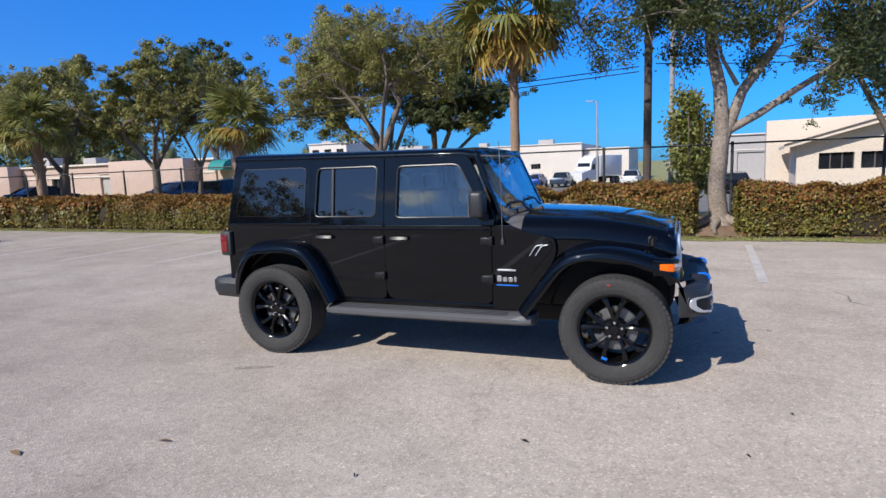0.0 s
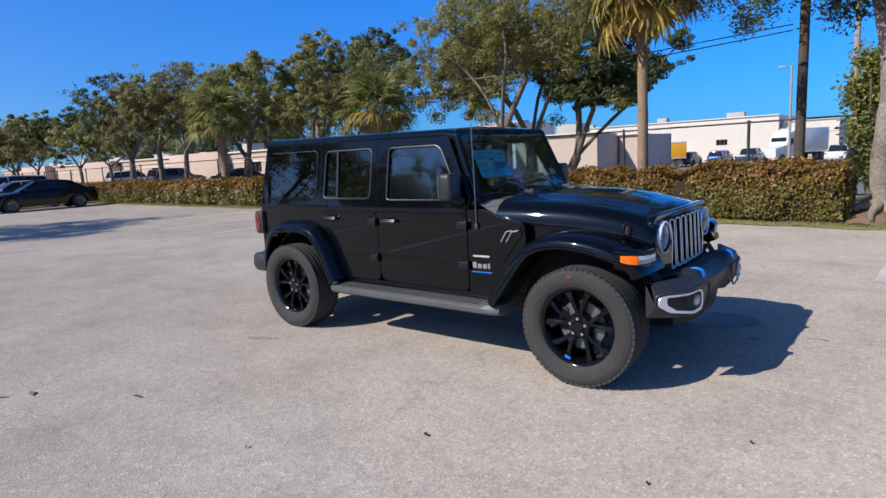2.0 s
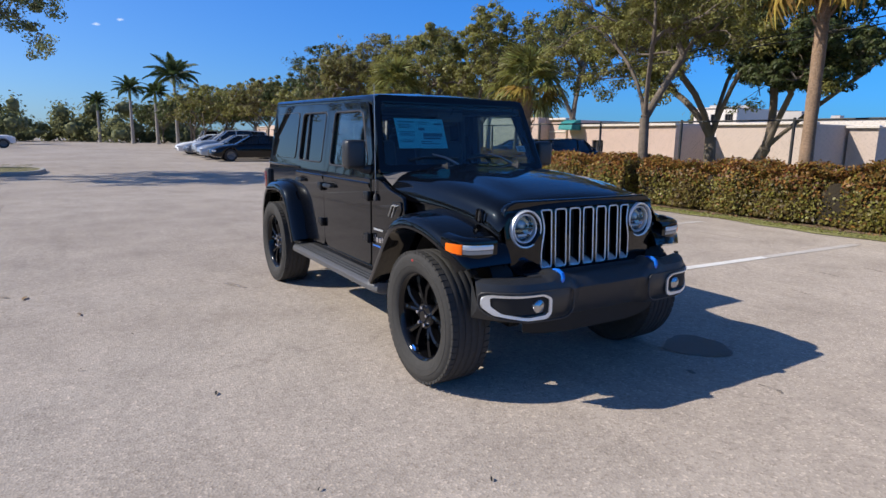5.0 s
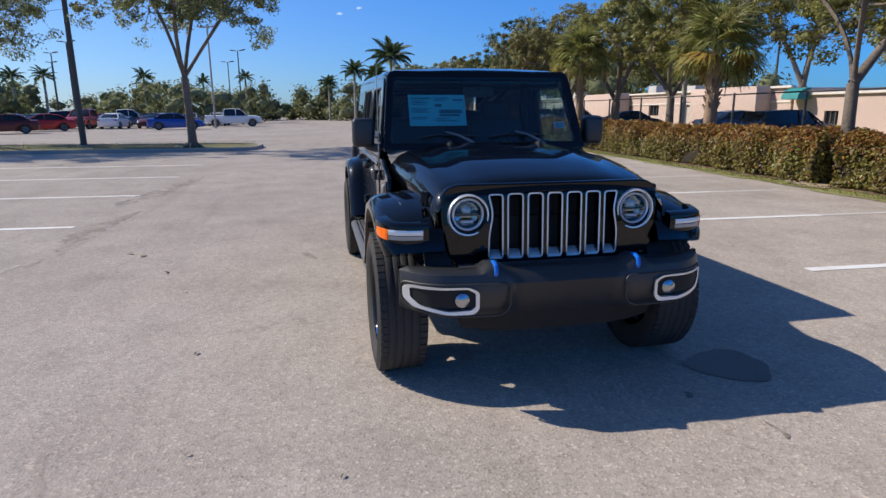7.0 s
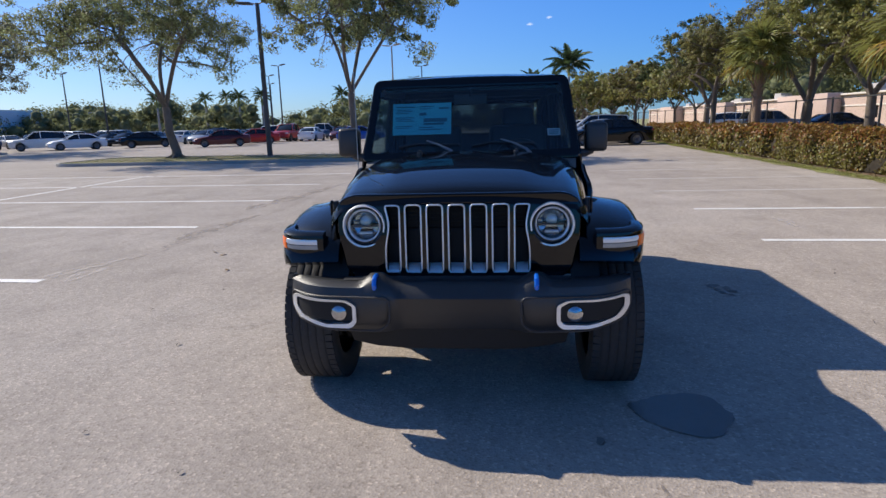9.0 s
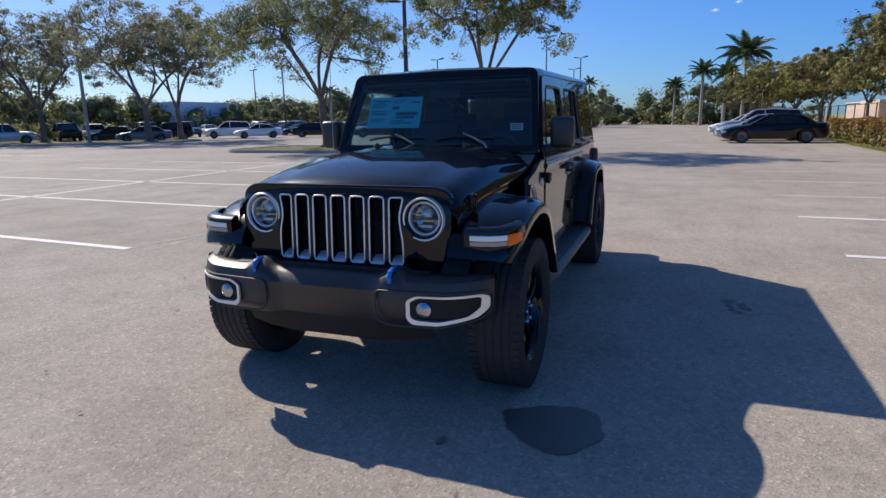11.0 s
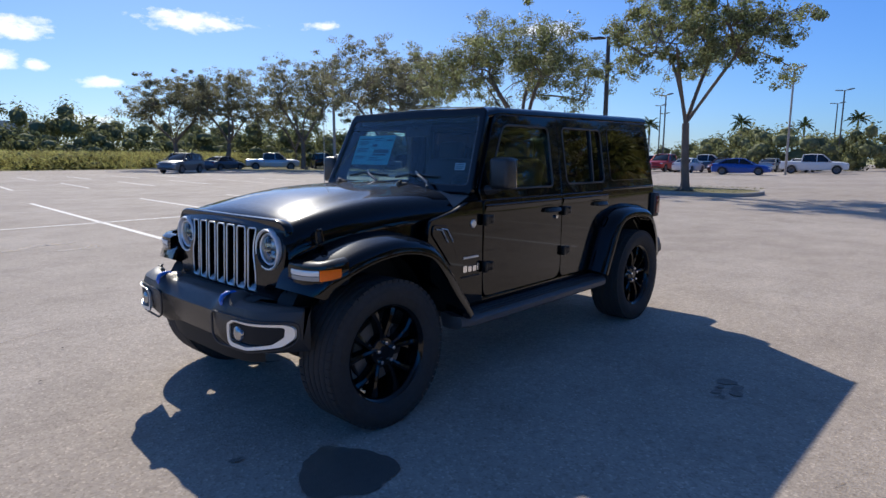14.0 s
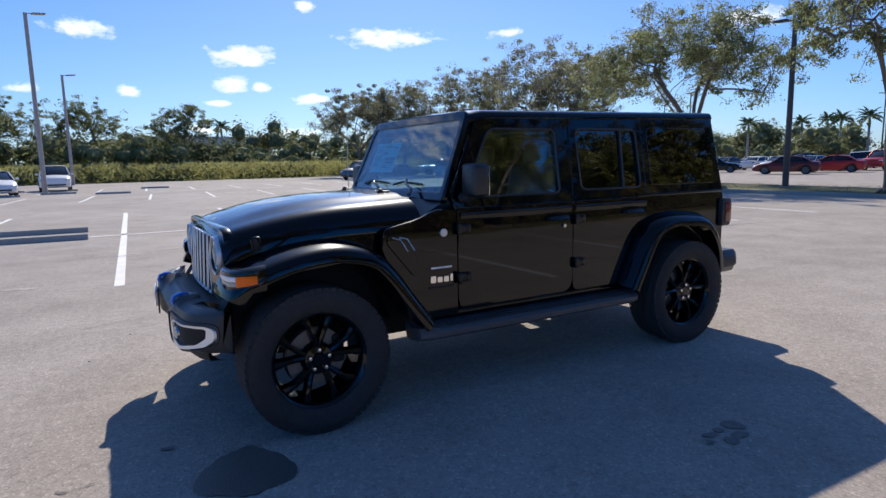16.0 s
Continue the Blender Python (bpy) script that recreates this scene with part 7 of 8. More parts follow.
for x, y, zc, sc in ((-15.8, -95.5, 6.4, 0.55), (-28.5, -99.5, 5.3, 0.5), (-81.5, -50.4, 5.0, 0.55), (-84.9, -44.6, 5.0, 0.5), (-86.5, -42.0, 5.2, 0.5), (-82.6, -38.3, 4.9, 0.55), (-79.4, -33.5, 4.8, 0.55), (-95, -26, 5.6, 0.6), (-97, -18, 5.0, 0.5), (-100, -12, 5.8, 0.55)):
    palm(x, y, zc, int(abs(x * 7)), "feather", sc, 16, 0, 0.20, label="distant palm with drooping feather fronds")
# single trees that stand out of the thicket
for k, (x, y, h, sp) in enumerate(((-8.0, -79.0, 9.0, 4.6), (3.5, -80.0, 9.6, 4.8), (12.0, -78.0, 9.5, 5.0), (-44.0, -68.0, 9.5, 5.0))):
    tree(x, y, h, sp, 0.22, 2.2, 2.6, 150 + k, 4200, 0.21, M_FARD, 7, (0, 0), "round dark green tree at the edge of the field", gaps=0.2, group="trees at the field edge")

# ---- kerbed islands ----


def island(pts, label):
    t = thing("parking_island", pose(0, 0, 0), label, "parking island", kind="structure")
    out = rounded(pts, 1.4, 8)
    cx, cy = sum(p[0] for p in out) / len(out), sum(p[1] for p in out) / len(out)
    bm = bmesh.new()

    def off(d, z):
        return [(x + (cx - x) / math.hypot(cx - x, cy - y) * d, y + (cy - y) / math.hypot(cx - x, cy - y) * d, z) for x, y in out]
    loft(bm, [off(0, -0.01), off(0.01, 0.12), off(0.03, 0.14), off(0.15, 0.14), off(0.15, 0.06)], True)
    part("kerb", bm, M_CONCRETE, t, "grey concrete kerb")
    bm = bmesh.new()
    bm.faces.new([bm.verts.new(p) for p in off(0.14, 0.11)])
    part("grass", bm, M_ISLEGRASS, t, "short olive grass", None)
    rnd = np.random.default_rng(len(label))
    lo, hi = np.min(out, 0), np.max(out, 0)
    p = rnd.uniform(lo + 0.5, hi - 0.5, (5000, 2))
    leaf_cloud("grass_blades", np.column_stack([p, rnd.uniform(0.12, 0.2, 5000)]), rnd.normal(size=(5000, 3)) * (1, 1, 0.1), 0.035, M_ISLEBLADE, t, rnd, 0.14)


island([(-26.0, -20.6), (-20.5, -20.4), (-19.9, -3.6), (-23.6, -3.4)], "long kerbed grass island with trees and a lamp")
island([(-43.4, -65.2), (-22.7, -67.4), (-26.0, -54.5), (-32.2, -38.3), (-39.5, -38.1)], "kerbed island with a row of trees")

# ---- lamps, poles, wires ----


def car_park_lamp(x, y, h, mat, label, arms=2, turn=0.0, z=0.0, r=0.10):
    t = thing("lamp_post", pose(x, y, z, 0, 0, turn), label, "lamp post")
    bm = bmesh.new()
    tube(bm, [(0, 0, 0), (0, 0, h * 0.5), (0, 0, h)], [r, r * 0.85, r * 0.7], 10)
    part("pole", bm, mat, t)
    bm = bmesh.new()
    lathe(bm, [(0.0, 0.06), (r * 1.6, 0.05), (r * 1.8, 0.0)], (0, 0, 0), "z", 12)
    part("base", bm, M_CONCPOLE, t)
    for k in range(arms):
        s = 1 if k == 0 else -1
        bm = bmesh.new()
        tube(bm, [(0, 0, h - 0.06), (s * 0.35, 0, h + 0.02)], [0.03, 0.025], 6)
        part("arm", bm, mat, t)
        bm = bmesh.new()
        box(bm, (s * 0.72, 0, h + 0.05), (0.75, 0.36, 0.11), 0.04, 2, Matrix.Rotation(-s * 0.12, 4, "Y"))
        part("lamp_head", bm, mat, t)


car_park_lamp(-23.0, -10.75, 6.9, M_DARKPOLE, "tall bronze car park lamp with two flat heads", 2, 72, 0.12, 0.13)
car_park_lamp(-33.1, -45.0, 10.0, M_CONCPOLE, "tall pale concrete car park lamp", 2, 40, 0.1, 0.16)
car_park_lamp(5.05, -41.9, 11.0, M_CONCPOLE, "tall pale car park lamp on the asphalt", 1, 200, 0, 0.15)
car_park_lamp(3.9, -62.1, 10.0, M_CONCPOLE, "tall pale car park lamp on the asphalt", 1, 200, 0, 0.15)
for x, y, h in ((-55.5, -10.4, 9.0), (-66, -25.8, 8.6), (-79.6, -10.6, 9.2), (-84, -34, 9), (-60, -44, 9), (-70, -56, 9), (-96, -14, 9), (-100, -40, 9)):
    car_park_lamp(x, y, h, M_CONCPOLE if x > -57 else M_DARKPOLE, "distant car park lamp with a flat head", 2, 60)
car_park_lamp(-4.9, 49.2, 8.2, M_CONCPOLE, "white lamp post behind the fence", 1, 150, -1.35, 0.11)


def utility_pole(x, y, h, r, mat, label, z=0.0):
    t = thing("utility_pole", pose(x, y, z), label, "utility pole")
    bm = bmesh.new()
    tube(bm, [(0, 0, -0.03), (0.02, 0, h * 0.5), (0, 0, h)], [r, r * 0.9, r * 0.75], 10)
    part("pole", bm, mat, t)
    bm = bmesh.new()
    box(bm, (0, 0, h - 0.5), (1.8, 0.10, 0.12), 0.01)
    part("crossarm", bm, M_WOODPOLE, t)
    for dx in (-0.8, 0.0, 0.8):
        bm = bmesh.new()
        lathe(bm, [(0.0, 0.16), (0.035, 0.14), (0.05, 0.06), (0.02, 0.0)], (dx, 0, h - 0.44), "z", 8)
        part("insulator", bm, M_GREYWALL, t)


utility_pole(1.15, 10.6, 9.6, 0.105, M_WOODPOLE, "dark wooden utility pole behind the hedge")
utility_pole(1.62, 16.6, 11.0, 0.085, M_CONCPOLE, "pale weathered utility pole behind the fence", ground_z(1.75, 16.6))
utility_pole(-19.2, 14.5, 6.6, 0.11, M_CONCPOLE, "leaning pale pole among the trees")
utility_pole(26, 39.5, 9.6, 0.13, M_WOODPOLE, "wooden utility pole near the lane", -1.35)
utility_pole(-52, 46.5, 9, 0.13, M_WOODPOLE, "wooden utility pole near the lane")
for dz, ends in ((0.0, ((0.95, 10.6, 3.92), (-11.3, 12.45, 3.80), (-19.2, 14.5, 4.25))), (-0.14, ((0.95, 10.6, 3.80), (-11.3, 12.55, 3.62), (-19.2, 14.5, 4.05))), (0.0, ((1.35, 10.6, 3.95), (13.0, 24.0, 5.2), (26.0, 39.5, 7.6)))):
    a, b, c = (Vector(p) for p in ends)
    b2 = b * 2 - (a + c) / 2
    bm = bmesh.new()
    tube(bm, [a * (1 - u) ** 2 + b2 * 2 * u * (1 - u) + c * u * u for u in (k / 20 for k in range(21))], 0.013, 5)
    solid("power_line", bm, M_WIRE, "black power line sagging between poles", "cable")

# ---- chain-link fence behind the hedge ----


def fence(xa, xb, h=1.95):
    t = thing("chain_link_fence", pose(0, 0, 0), "dark chain-link fence with a top rail behind the hedge", "fence")
    fy = lambda x: hedge_y(x) + 3.4
    n = int((xb - xa) / 3.05)
    for k in range(n + 1):
        x = xa + k * 3.05
        bm = bmesh.new()
        tube(bm, [(x, fy(x), -0.03), (x, fy(x), h + 0.05)], 0.035, 8)
        part("post", bm, M_FENCE, t, "", 60)
    for z, r in ((h, 0.024), (0.06, 0.008)):
        bm = bmesh.new()
        tube(bm, [(xa, fy(xa), z), (xb, fy(xb), z)], r, 6)
        part("rail", bm, M_FENCE, t)
    # the wire netting: two sets of slanting wires
    v, f = [], []
    step = 0.11
    for d in (-1, 1):
        k = xa - h
        while k < xb + h:
            x0, x1 = k, k + d * h
            if min(x0, x1) > xa and max(x0, x1) < xb:
                i = len(v)
                w = 0.0009
                v += [(x0 - w, fy(x0), 0.05), (x0 + w, fy(x0), 0.05), (x1 + w, fy(x1), h), (x1 - w, fy(x1), h)]
                f.append((i, i + 1, i + 2, i + 3))
            k += step
    me = bpy.data.meshes.new("netting")
    me.from_pydata(v, [], f)
    me.materials.append(M_FENCE)
    ob = new("netting", me)
    ob.parent = t
    tagged(ob, "fine wire netting", kind="stuff")


fence(-64, 24)

# ---- buildings ----


def on_wall(p0, p1):
    """Places (along, up, out) on the wall from p0 to p1; out is to the right of the way from p0 to p1."""
    a, b = Vector((*p0, 0)), Vector((*p1, 0))
    d = (b - a).normalized()
    o = Vector((d.y, -d.x, 0))
    return lambda q: a + d * q.x + o * q.z + Vector((0, 0, q.y)), (b - a).length


def building(name, x0, y0, x1, y1, h, mat, label, openings=(), parapet=0.35, units=0, seed=1, bands=True, z=0.0, units_to=1.0):
    """A flat-roofed block; openings on its south side (facing the car park): (along from x0, up, width, height, kind)."""
    t = thing(name, pose(0, 0, z), label, "building")
    place, ln = on_wall((x0, y0), (x1, y0))
    holes = [[(a, z), (a + w, z), (a + w, z + hh), (a, z + hh)] for a, z, w, hh, _ in openings]
    bm = bmesh.new()
    plate(bm, [(0, -0.05), (ln, -0.05), (ln, h), (0, h)], holes, 0.3, 0.01, lambda q: place(q + Vector((0, 0, -0.15))))
    part("wall", bm, mat, t, "", None)
    for xx in (x0, x1):
        bm = bmesh.new()
        s = 0.15 if xx == x0 else -0.15
        box(bm, (xx + s, (y0 + y1) / 2 + 0.15, h / 2), (0.3, y1 - y0 - 0.32, h), 0.01)
        part("wall", bm, mat, t, "", None)
    bm = bmesh.new()
    box(bm, ((x0 + x1) / 2, y1, h / 2), (x1 - x0, 0.3, h), 0.01)
    part("wall", bm, mat, t, "", None)
    bm = bmesh.new()
    box(bm, ((x0 + x1) / 2, (y0 + y1) / 2, h - parapet), (x1 - x0 - 0.3, y1 - y0 - 0.3, 0.2))
    part("roof", bm, M_GREYWALL, t, "", None)
    bm = bmesh.new()
    box(bm, ((x0 + x1) / 2, y0 - 0.02, h + 0.05), (x1 - x0 + 0.2, 0.36, 0.14), 0.02)
    part("coping", bm, M_WHITEWALL, t, "", None)
    if bands:
        bm = bmesh.new()
        box(bm, ((x0 + x1) / 2, y0 - 0.03, h * 0.7), (x1 - x0, 0.06, 0.12), 0.01)
        part("band", bm, M_WHITEWALL, t, "", None)
    for a, z, w, hh, kind in openings:
        bm = bmesh.new()
        c = place(Vector((a + w / 2, z + hh / 2, -0.2)))
        box(bm, c, (w, 0.06, hh), 0.0)
        o = part("window" if kind == "w" else "door", bm, M_DARKGLASS if kind == "w" else M_GREYWALL, t, "", None)
        if kind == "w":
            bm = bmesh.new()
            for dx in (-w / 2 + 0.03, -w / 6, w / 6, w / 2 - 0.03):
                box(bm, c + Vector((dx, -0.05, 0)), (0.06, 0.05, hh))
            part("window_frame", bm, M_ROOFDARK, o, "", None)
    rr = random.Random(seed)
    for k in range(units):
        bm = bmesh.new()
        sx, sy, sz = rr.uniform(1.2, 2.4), rr.uniform(1, 1.8), rr.uniform(0.8, 1.3)
        cx, cy = x0 + (x1 - x0) * units_to * (k + 0.5) / units + rr.uniform(-1, 1), y0 + (y1 - y0) * rr.uniform(0.15, 0.5)
        box(bm, (cx, cy, h - parapet + sz / 2 + 0.1), (sx, sy, sz), 0.04)
        u = part("roof_unit", bm, M_GREYWALL, t, "grey air-conditioning unit")
        bm = bmesh.new()
        lathe(bm, [(0.0, 0.06), (0.4, 0.05), (0.42, 0.0)], (cx, cy, h - parapet + sz + 0.1), "z", 14)
        part("fan_cover", bm, M_FENCE, u)
    return t


pink = building("pink_building", -112, 27.5, -27.8, 44, 2.8, M_PINK, "long low pale pink stucco building with units on its roof",
                [(8 + 9.3 * k, 0.0, 1.1, 2.1, "d") for k in range(8)] + [(12 + 18.6 * k, 1.0, 1.6, 0.9, "w") for k in range(4)], 0.4, 16, 5, units_to=0.8)
# steps in the facade and an awning
for x, w, h in ((-33, 7.0, 2.95), (-52, 9.0, 3.0), (-74, 8, 2.95), (-95, 9, 3.0)):
    bm = bmesh.new()
    box(bm, (x, 26.9, h / 2), (w, 1.1, h), 0.02)
    part("projecting_bay", bm, M_PINK, pink)
bm = bmesh.new()
pts = [(-0.02, 2.05), (-0.9, 2.08), (-0.85, 2.35), (-0.6, 2.6), (-0.3, 2.72), (-0.02, 2.75)]
loft(bm, [[(x, 27.45 + dy, z) for dy, z in pts] for x in (-27.6, -26.3)], True, True)
part("awning", bm, M_TEAL, pink, "teal rounded awning")
building("pink_building", -27.7, 27.6, -18.7, 30.8, 3.32, M_PINK, "low pink stucco wing with a flat roof", [(0.5, 0.6, 1.2, 1.9, "d"), (2.4, 1.2, 1.0, 1.2, "w")], 0.4, 0, 6, False, -1.0)
building("beige_building", -18.4, 31.0, -12.6, 40, 3.75, M_BEIGE, "plain beige block with a flat roof behind the fence", [], 0.35, 1, 10, False, -1.35)
building("beige_building", -12.45, 34.2, -11.0, 40, 3.6, M_BEIGE, "narrow beige block beside a larger one behind the fence", [], 0.35, 0, 15, False, -1.35)
wh = building("warehouse", -70, 86, -11.8, 110, 5.8, M_WHITEWALL, "long white warehouse with a flat roof", [(50.5, 2.2, 1.5, 0.8, "w"), (30, 0, 3.4, 3.6, "d"), (20, 0, 3.4, 3.6, "d")], 0.4, 5, 7, False, -1.35)
building("warehouse", -11.6, 87.5, -5.2, 108, 4.9, M_WHITEWALL, "lower white end of a warehouse", [(2, 0, 3.4, 3.4, "d")], 0.4, 0, 8, True, -1.35)
building("office_building", -50, 72, -43.6, 84, 7.1, M_WHITEWALL, "small white two-storey office with dark windows", [(0.5 + 2.1 * k, z, 1.2, 1.1, "w") for k in range(3) for z in (2.0, 5.2)], 0.5, 2, 9, True, -1.35)
building("grey_hall", 4.5, 66, 24, 90, 5.2, M_GREYWALL, "grey hall behind the lane", [(3, 0, 3.6, 3.4, "d"), (9, 0, 3.6, 3.4, "d")], 0.4, 0, 11, True, -1.35)
building("blue_hall", -83, -80, -69, -70, 5.0, M_BLUEWALL, "pale blue metal hall beyond parked cars", [], 0.3, 0, 12)
building("far_hall", -34, -150, -6, -136, 8.0, M_GREYWALL, "distant pale flat-roofed hall", [], 0.3, 0, 13, False)
building("far_hall", -128, -98, -112, -80, 5.6, M_GREYWALL, "distant pale flat-roofed hall", [(2 + 3.4 * k, 3.0, 2, 1.2, "w") for k in range(4)], 0.3, 0, 14, False)


def gabled_house():
    t = thing("gabled_house", pose(8.3, 35.6, -1.35, 0, 0, -6), "cream stucco house with a low gabled roof and dark windows", "house")
    w, h, dep, peak = 15.0, 3.6, 9.0, 5.1
    wins = [(1.1, 2.05, 1.75, 0.95), (3.15, 2.05, 2.0, 0.95), (8.6, 2.05, 2.0, 0.95)]
    bm = bmesh.new()
    plate(bm, [(0, 0), (w, 0), (w, h), (6.0, peak), (0, h - 0.1)], [[(a, z), (a + ww, z), (a + ww, z + hh), (a, z + hh)] for a, z, ww, hh in wins], 0.25, 0.01, lambda q: Vector((q.x, -q.z, q.y)))
    part("wall", bm, M_CREAM, t, "", None)
    bm = bmesh.new()
    box(bm, (0.13, dep / 2, h / 2), (0.25, dep, h))
    box(bm, (w - 0.13, dep / 2, h / 2), (0.25, dep, h))
    box(bm, (w / 2, dep, h / 2), (w, 0.25, h))
    part("wall", bm, M_CREAM, t, "", None)
    for x0, z0, x1, z1 in ((-0.7, h - 0.30, 6.0, peak + 0.05), (w + 0.6, h - 0.22, 6.0, peak + 0.05)):
        bm = bmesh.new()
        loft(bm, [[(x0, y, z0), (x1, y, z1), (x1, y, z1 + 0.2), (x0, y, z0 + 0.2)] for y in (-0.9, dep + 0.4)], True, True)
        r = part("roof", bm, M_CREAM, t, "", None)
        bm = bmesh.new()
        loft(bm, [[(x0, y, z0 + 0.17), (x1, y, z1 + 0.17), (x1, y, z1 + 0.27), (x0, y, z0 + 0.27)] for y in (-0.95, -0.7)], True, True)
        part("roof_edge", bm, M_ROOFDARK, r, "", None)
    for a, z, ww, hh in wins:
        bm = bmesh.new()
        box(bm, (a + ww / 2, 0.1, z + hh / 2), (ww, 0.04, hh))
        o = part("window", bm, M_DARKGLASS, t, "", None)
        bm = bmesh.new()
        for dx in (-ww / 2 + 0.03, -ww / 6, ww / 6, ww / 2 - 0.03):
            box(bm, (a + ww / 2 + dx, 0.05, z + hh / 2), (0.07, 0.05, hh))
        part("window_frame", bm, M_ROOFDARK, o, "", None)
    # taller block behind
    bm = bmesh.new()
    box(bm, (4.2, dep + 5, 2.75), (11.4, 8, 5.5), 0.02)
    part("rear_block", bm, M_CREAM, t, "taller cream block", None)


gabled_house()

# ---- parked vehicles ----


def car_paint(name, color, metal=0.3):
    return material(name, color, 0.34, metal, 0.06, 2, coat=0.2)


P = {"white": car_paint("white_paint", (0.72, 0.72, 0.71), 0.0), "silver": car_paint("silver_paint", (0.42, 0.44, 0.46), 0.6), "black": material("dark_paint", (0.004, 0.004, 0.005), 0.08, 0, 0.06, 2, spec=0.4), "grey": car_paint("grey_paint", (0.12, 0.13, 0.145), 0.5),
     "maroon": car_paint("maroon_paint", (0.10, 0.012, 0.012)), "red": car_paint("red_paint", (0.42, 0.02, 0.015)), "blue": car_paint("blue_paint", (0.012, 0.07, 0.32)), "slate": car_paint("slate_blue_paint", (0.06, 0.09, 0.13), 0.5), "yellow": car_paint("yellow_paint", (0.62, 0.30, 0.01), 0.0)}
WHEEL_R = 0.33
M_HUB = material("dull_wheel_metal", (0.16, 0.165, 0.17), 0.42, 0.7, 0.15, 20)


def small_wheel(t, x, y, s, r=WHEEL_R, w=0.22):
    bm = bmesh.new()
    lathe(bm, [(0.0, w * 0.42), (r * 0.25, w * 0.45), (r * 0.30, w * 0.36), (r * 0.58, w * 0.40), (r * 0.66, w * 0.48)], (0, 0, 0), "y", 18)
    for k in range(5):
        a = 2 * math.pi * k / 5
        tube(bm, [(0, w * 0.42, 0), (r * 0.62 * math.cos(a), w * 0.44, r * 0.62 * math.sin(a))], r * 0.09, 4)
    wh = part("wheel", bm, M_HUB, t, "", 40, Matrix.Translation((x, y, r)) @ Matrix.Diagonal((1, s, 1, 1)))
    bm = bmesh.new()
    lathe(bm, [(r * 0.62, -w / 2), (r * 0.9, -w / 2), (r, -w * 0.38), (r, w * 0.38), (r * 0.9, w / 2), (r * 0.66, w * 0.48)], (0, 0, 0), "y", 22)
    part("tyre", bm, M_RUBBER, wh)


SHAPES = {}
# lower body: x, half width, sill, shoulder; cabin: x, half width, height
SHAPES["sedan"] = dict(body=[(-2.35, 0.72, 0.42, 0.78), (-2.25, 0.86, 0.24, 0.96), (-1.5, 0.90, 0.20, 1.0), (0.0, 0.91, 0.19, 0.96), (1.0, 0.90, 0.19, 0.93), (1.9, 0.87, 0.22, 0.80), (2.28, 0.78, 0.26, 0.66), (2.38, 0.62, 0.34, 0.56)],
                  cabin=[(-1.75, 0.72, 1.0), (-1.15, 0.64, 1.36), (-0.4, 0.62, 1.44), (0.25, 0.62, 1.41), (1.05, 0.70, 0.95)], wheels=(-1.42, 1.42), r=0.335)
SHAPES["suv"] = dict(body=[(-2.3, 0.80, 0.45, 1.0), (-2.22, 0.91, 0.30, 1.10), (-1.4, 0.94, 0.26, 1.12), (0.0, 0.95, 0.25, 1.10), (1.0, 0.94, 0.25, 1.08), (1.9, 0.91, 0.28, 1.0), (2.25, 0.84, 0.32, 0.86), (2.34, 0.68, 0.40, 0.70)],
                cabin=[(-2.2, 0.74, 1.12), (-2.0, 0.70, 1.66), (-0.6, 0.70, 1.74), (0.3, 0.69, 1.70), (1.05, 0.76, 1.10)], wheels=(-1.40, 1.42), r=0.37)
SHAPES["pickup"] = dict(body=[(-2.85, 0.90, 0.55, 1.05), (-2.80, 0.95, 0.45, 1.15), (-1.6, 0.96, 0.40, 1.16), (-0.2, 0.97, 0.36, 1.15), (1.0, 0.97, 0.36, 1.15), (2.2, 0.95, 0.40, 1.10), (2.65, 0.90, 0.42, 0.98), (2.75, 0.74, 0.50, 0.82)],
                   cabin=[(-1.05, 0.80, 1.16), (-0.95, 0.74, 1.80), (-0.2, 0.74, 1.86), (0.65, 0.74, 1.82), (1.35, 0.82, 1.15)], wheels=(-1.85, 1.80), r=0.40)
PROTO = {}


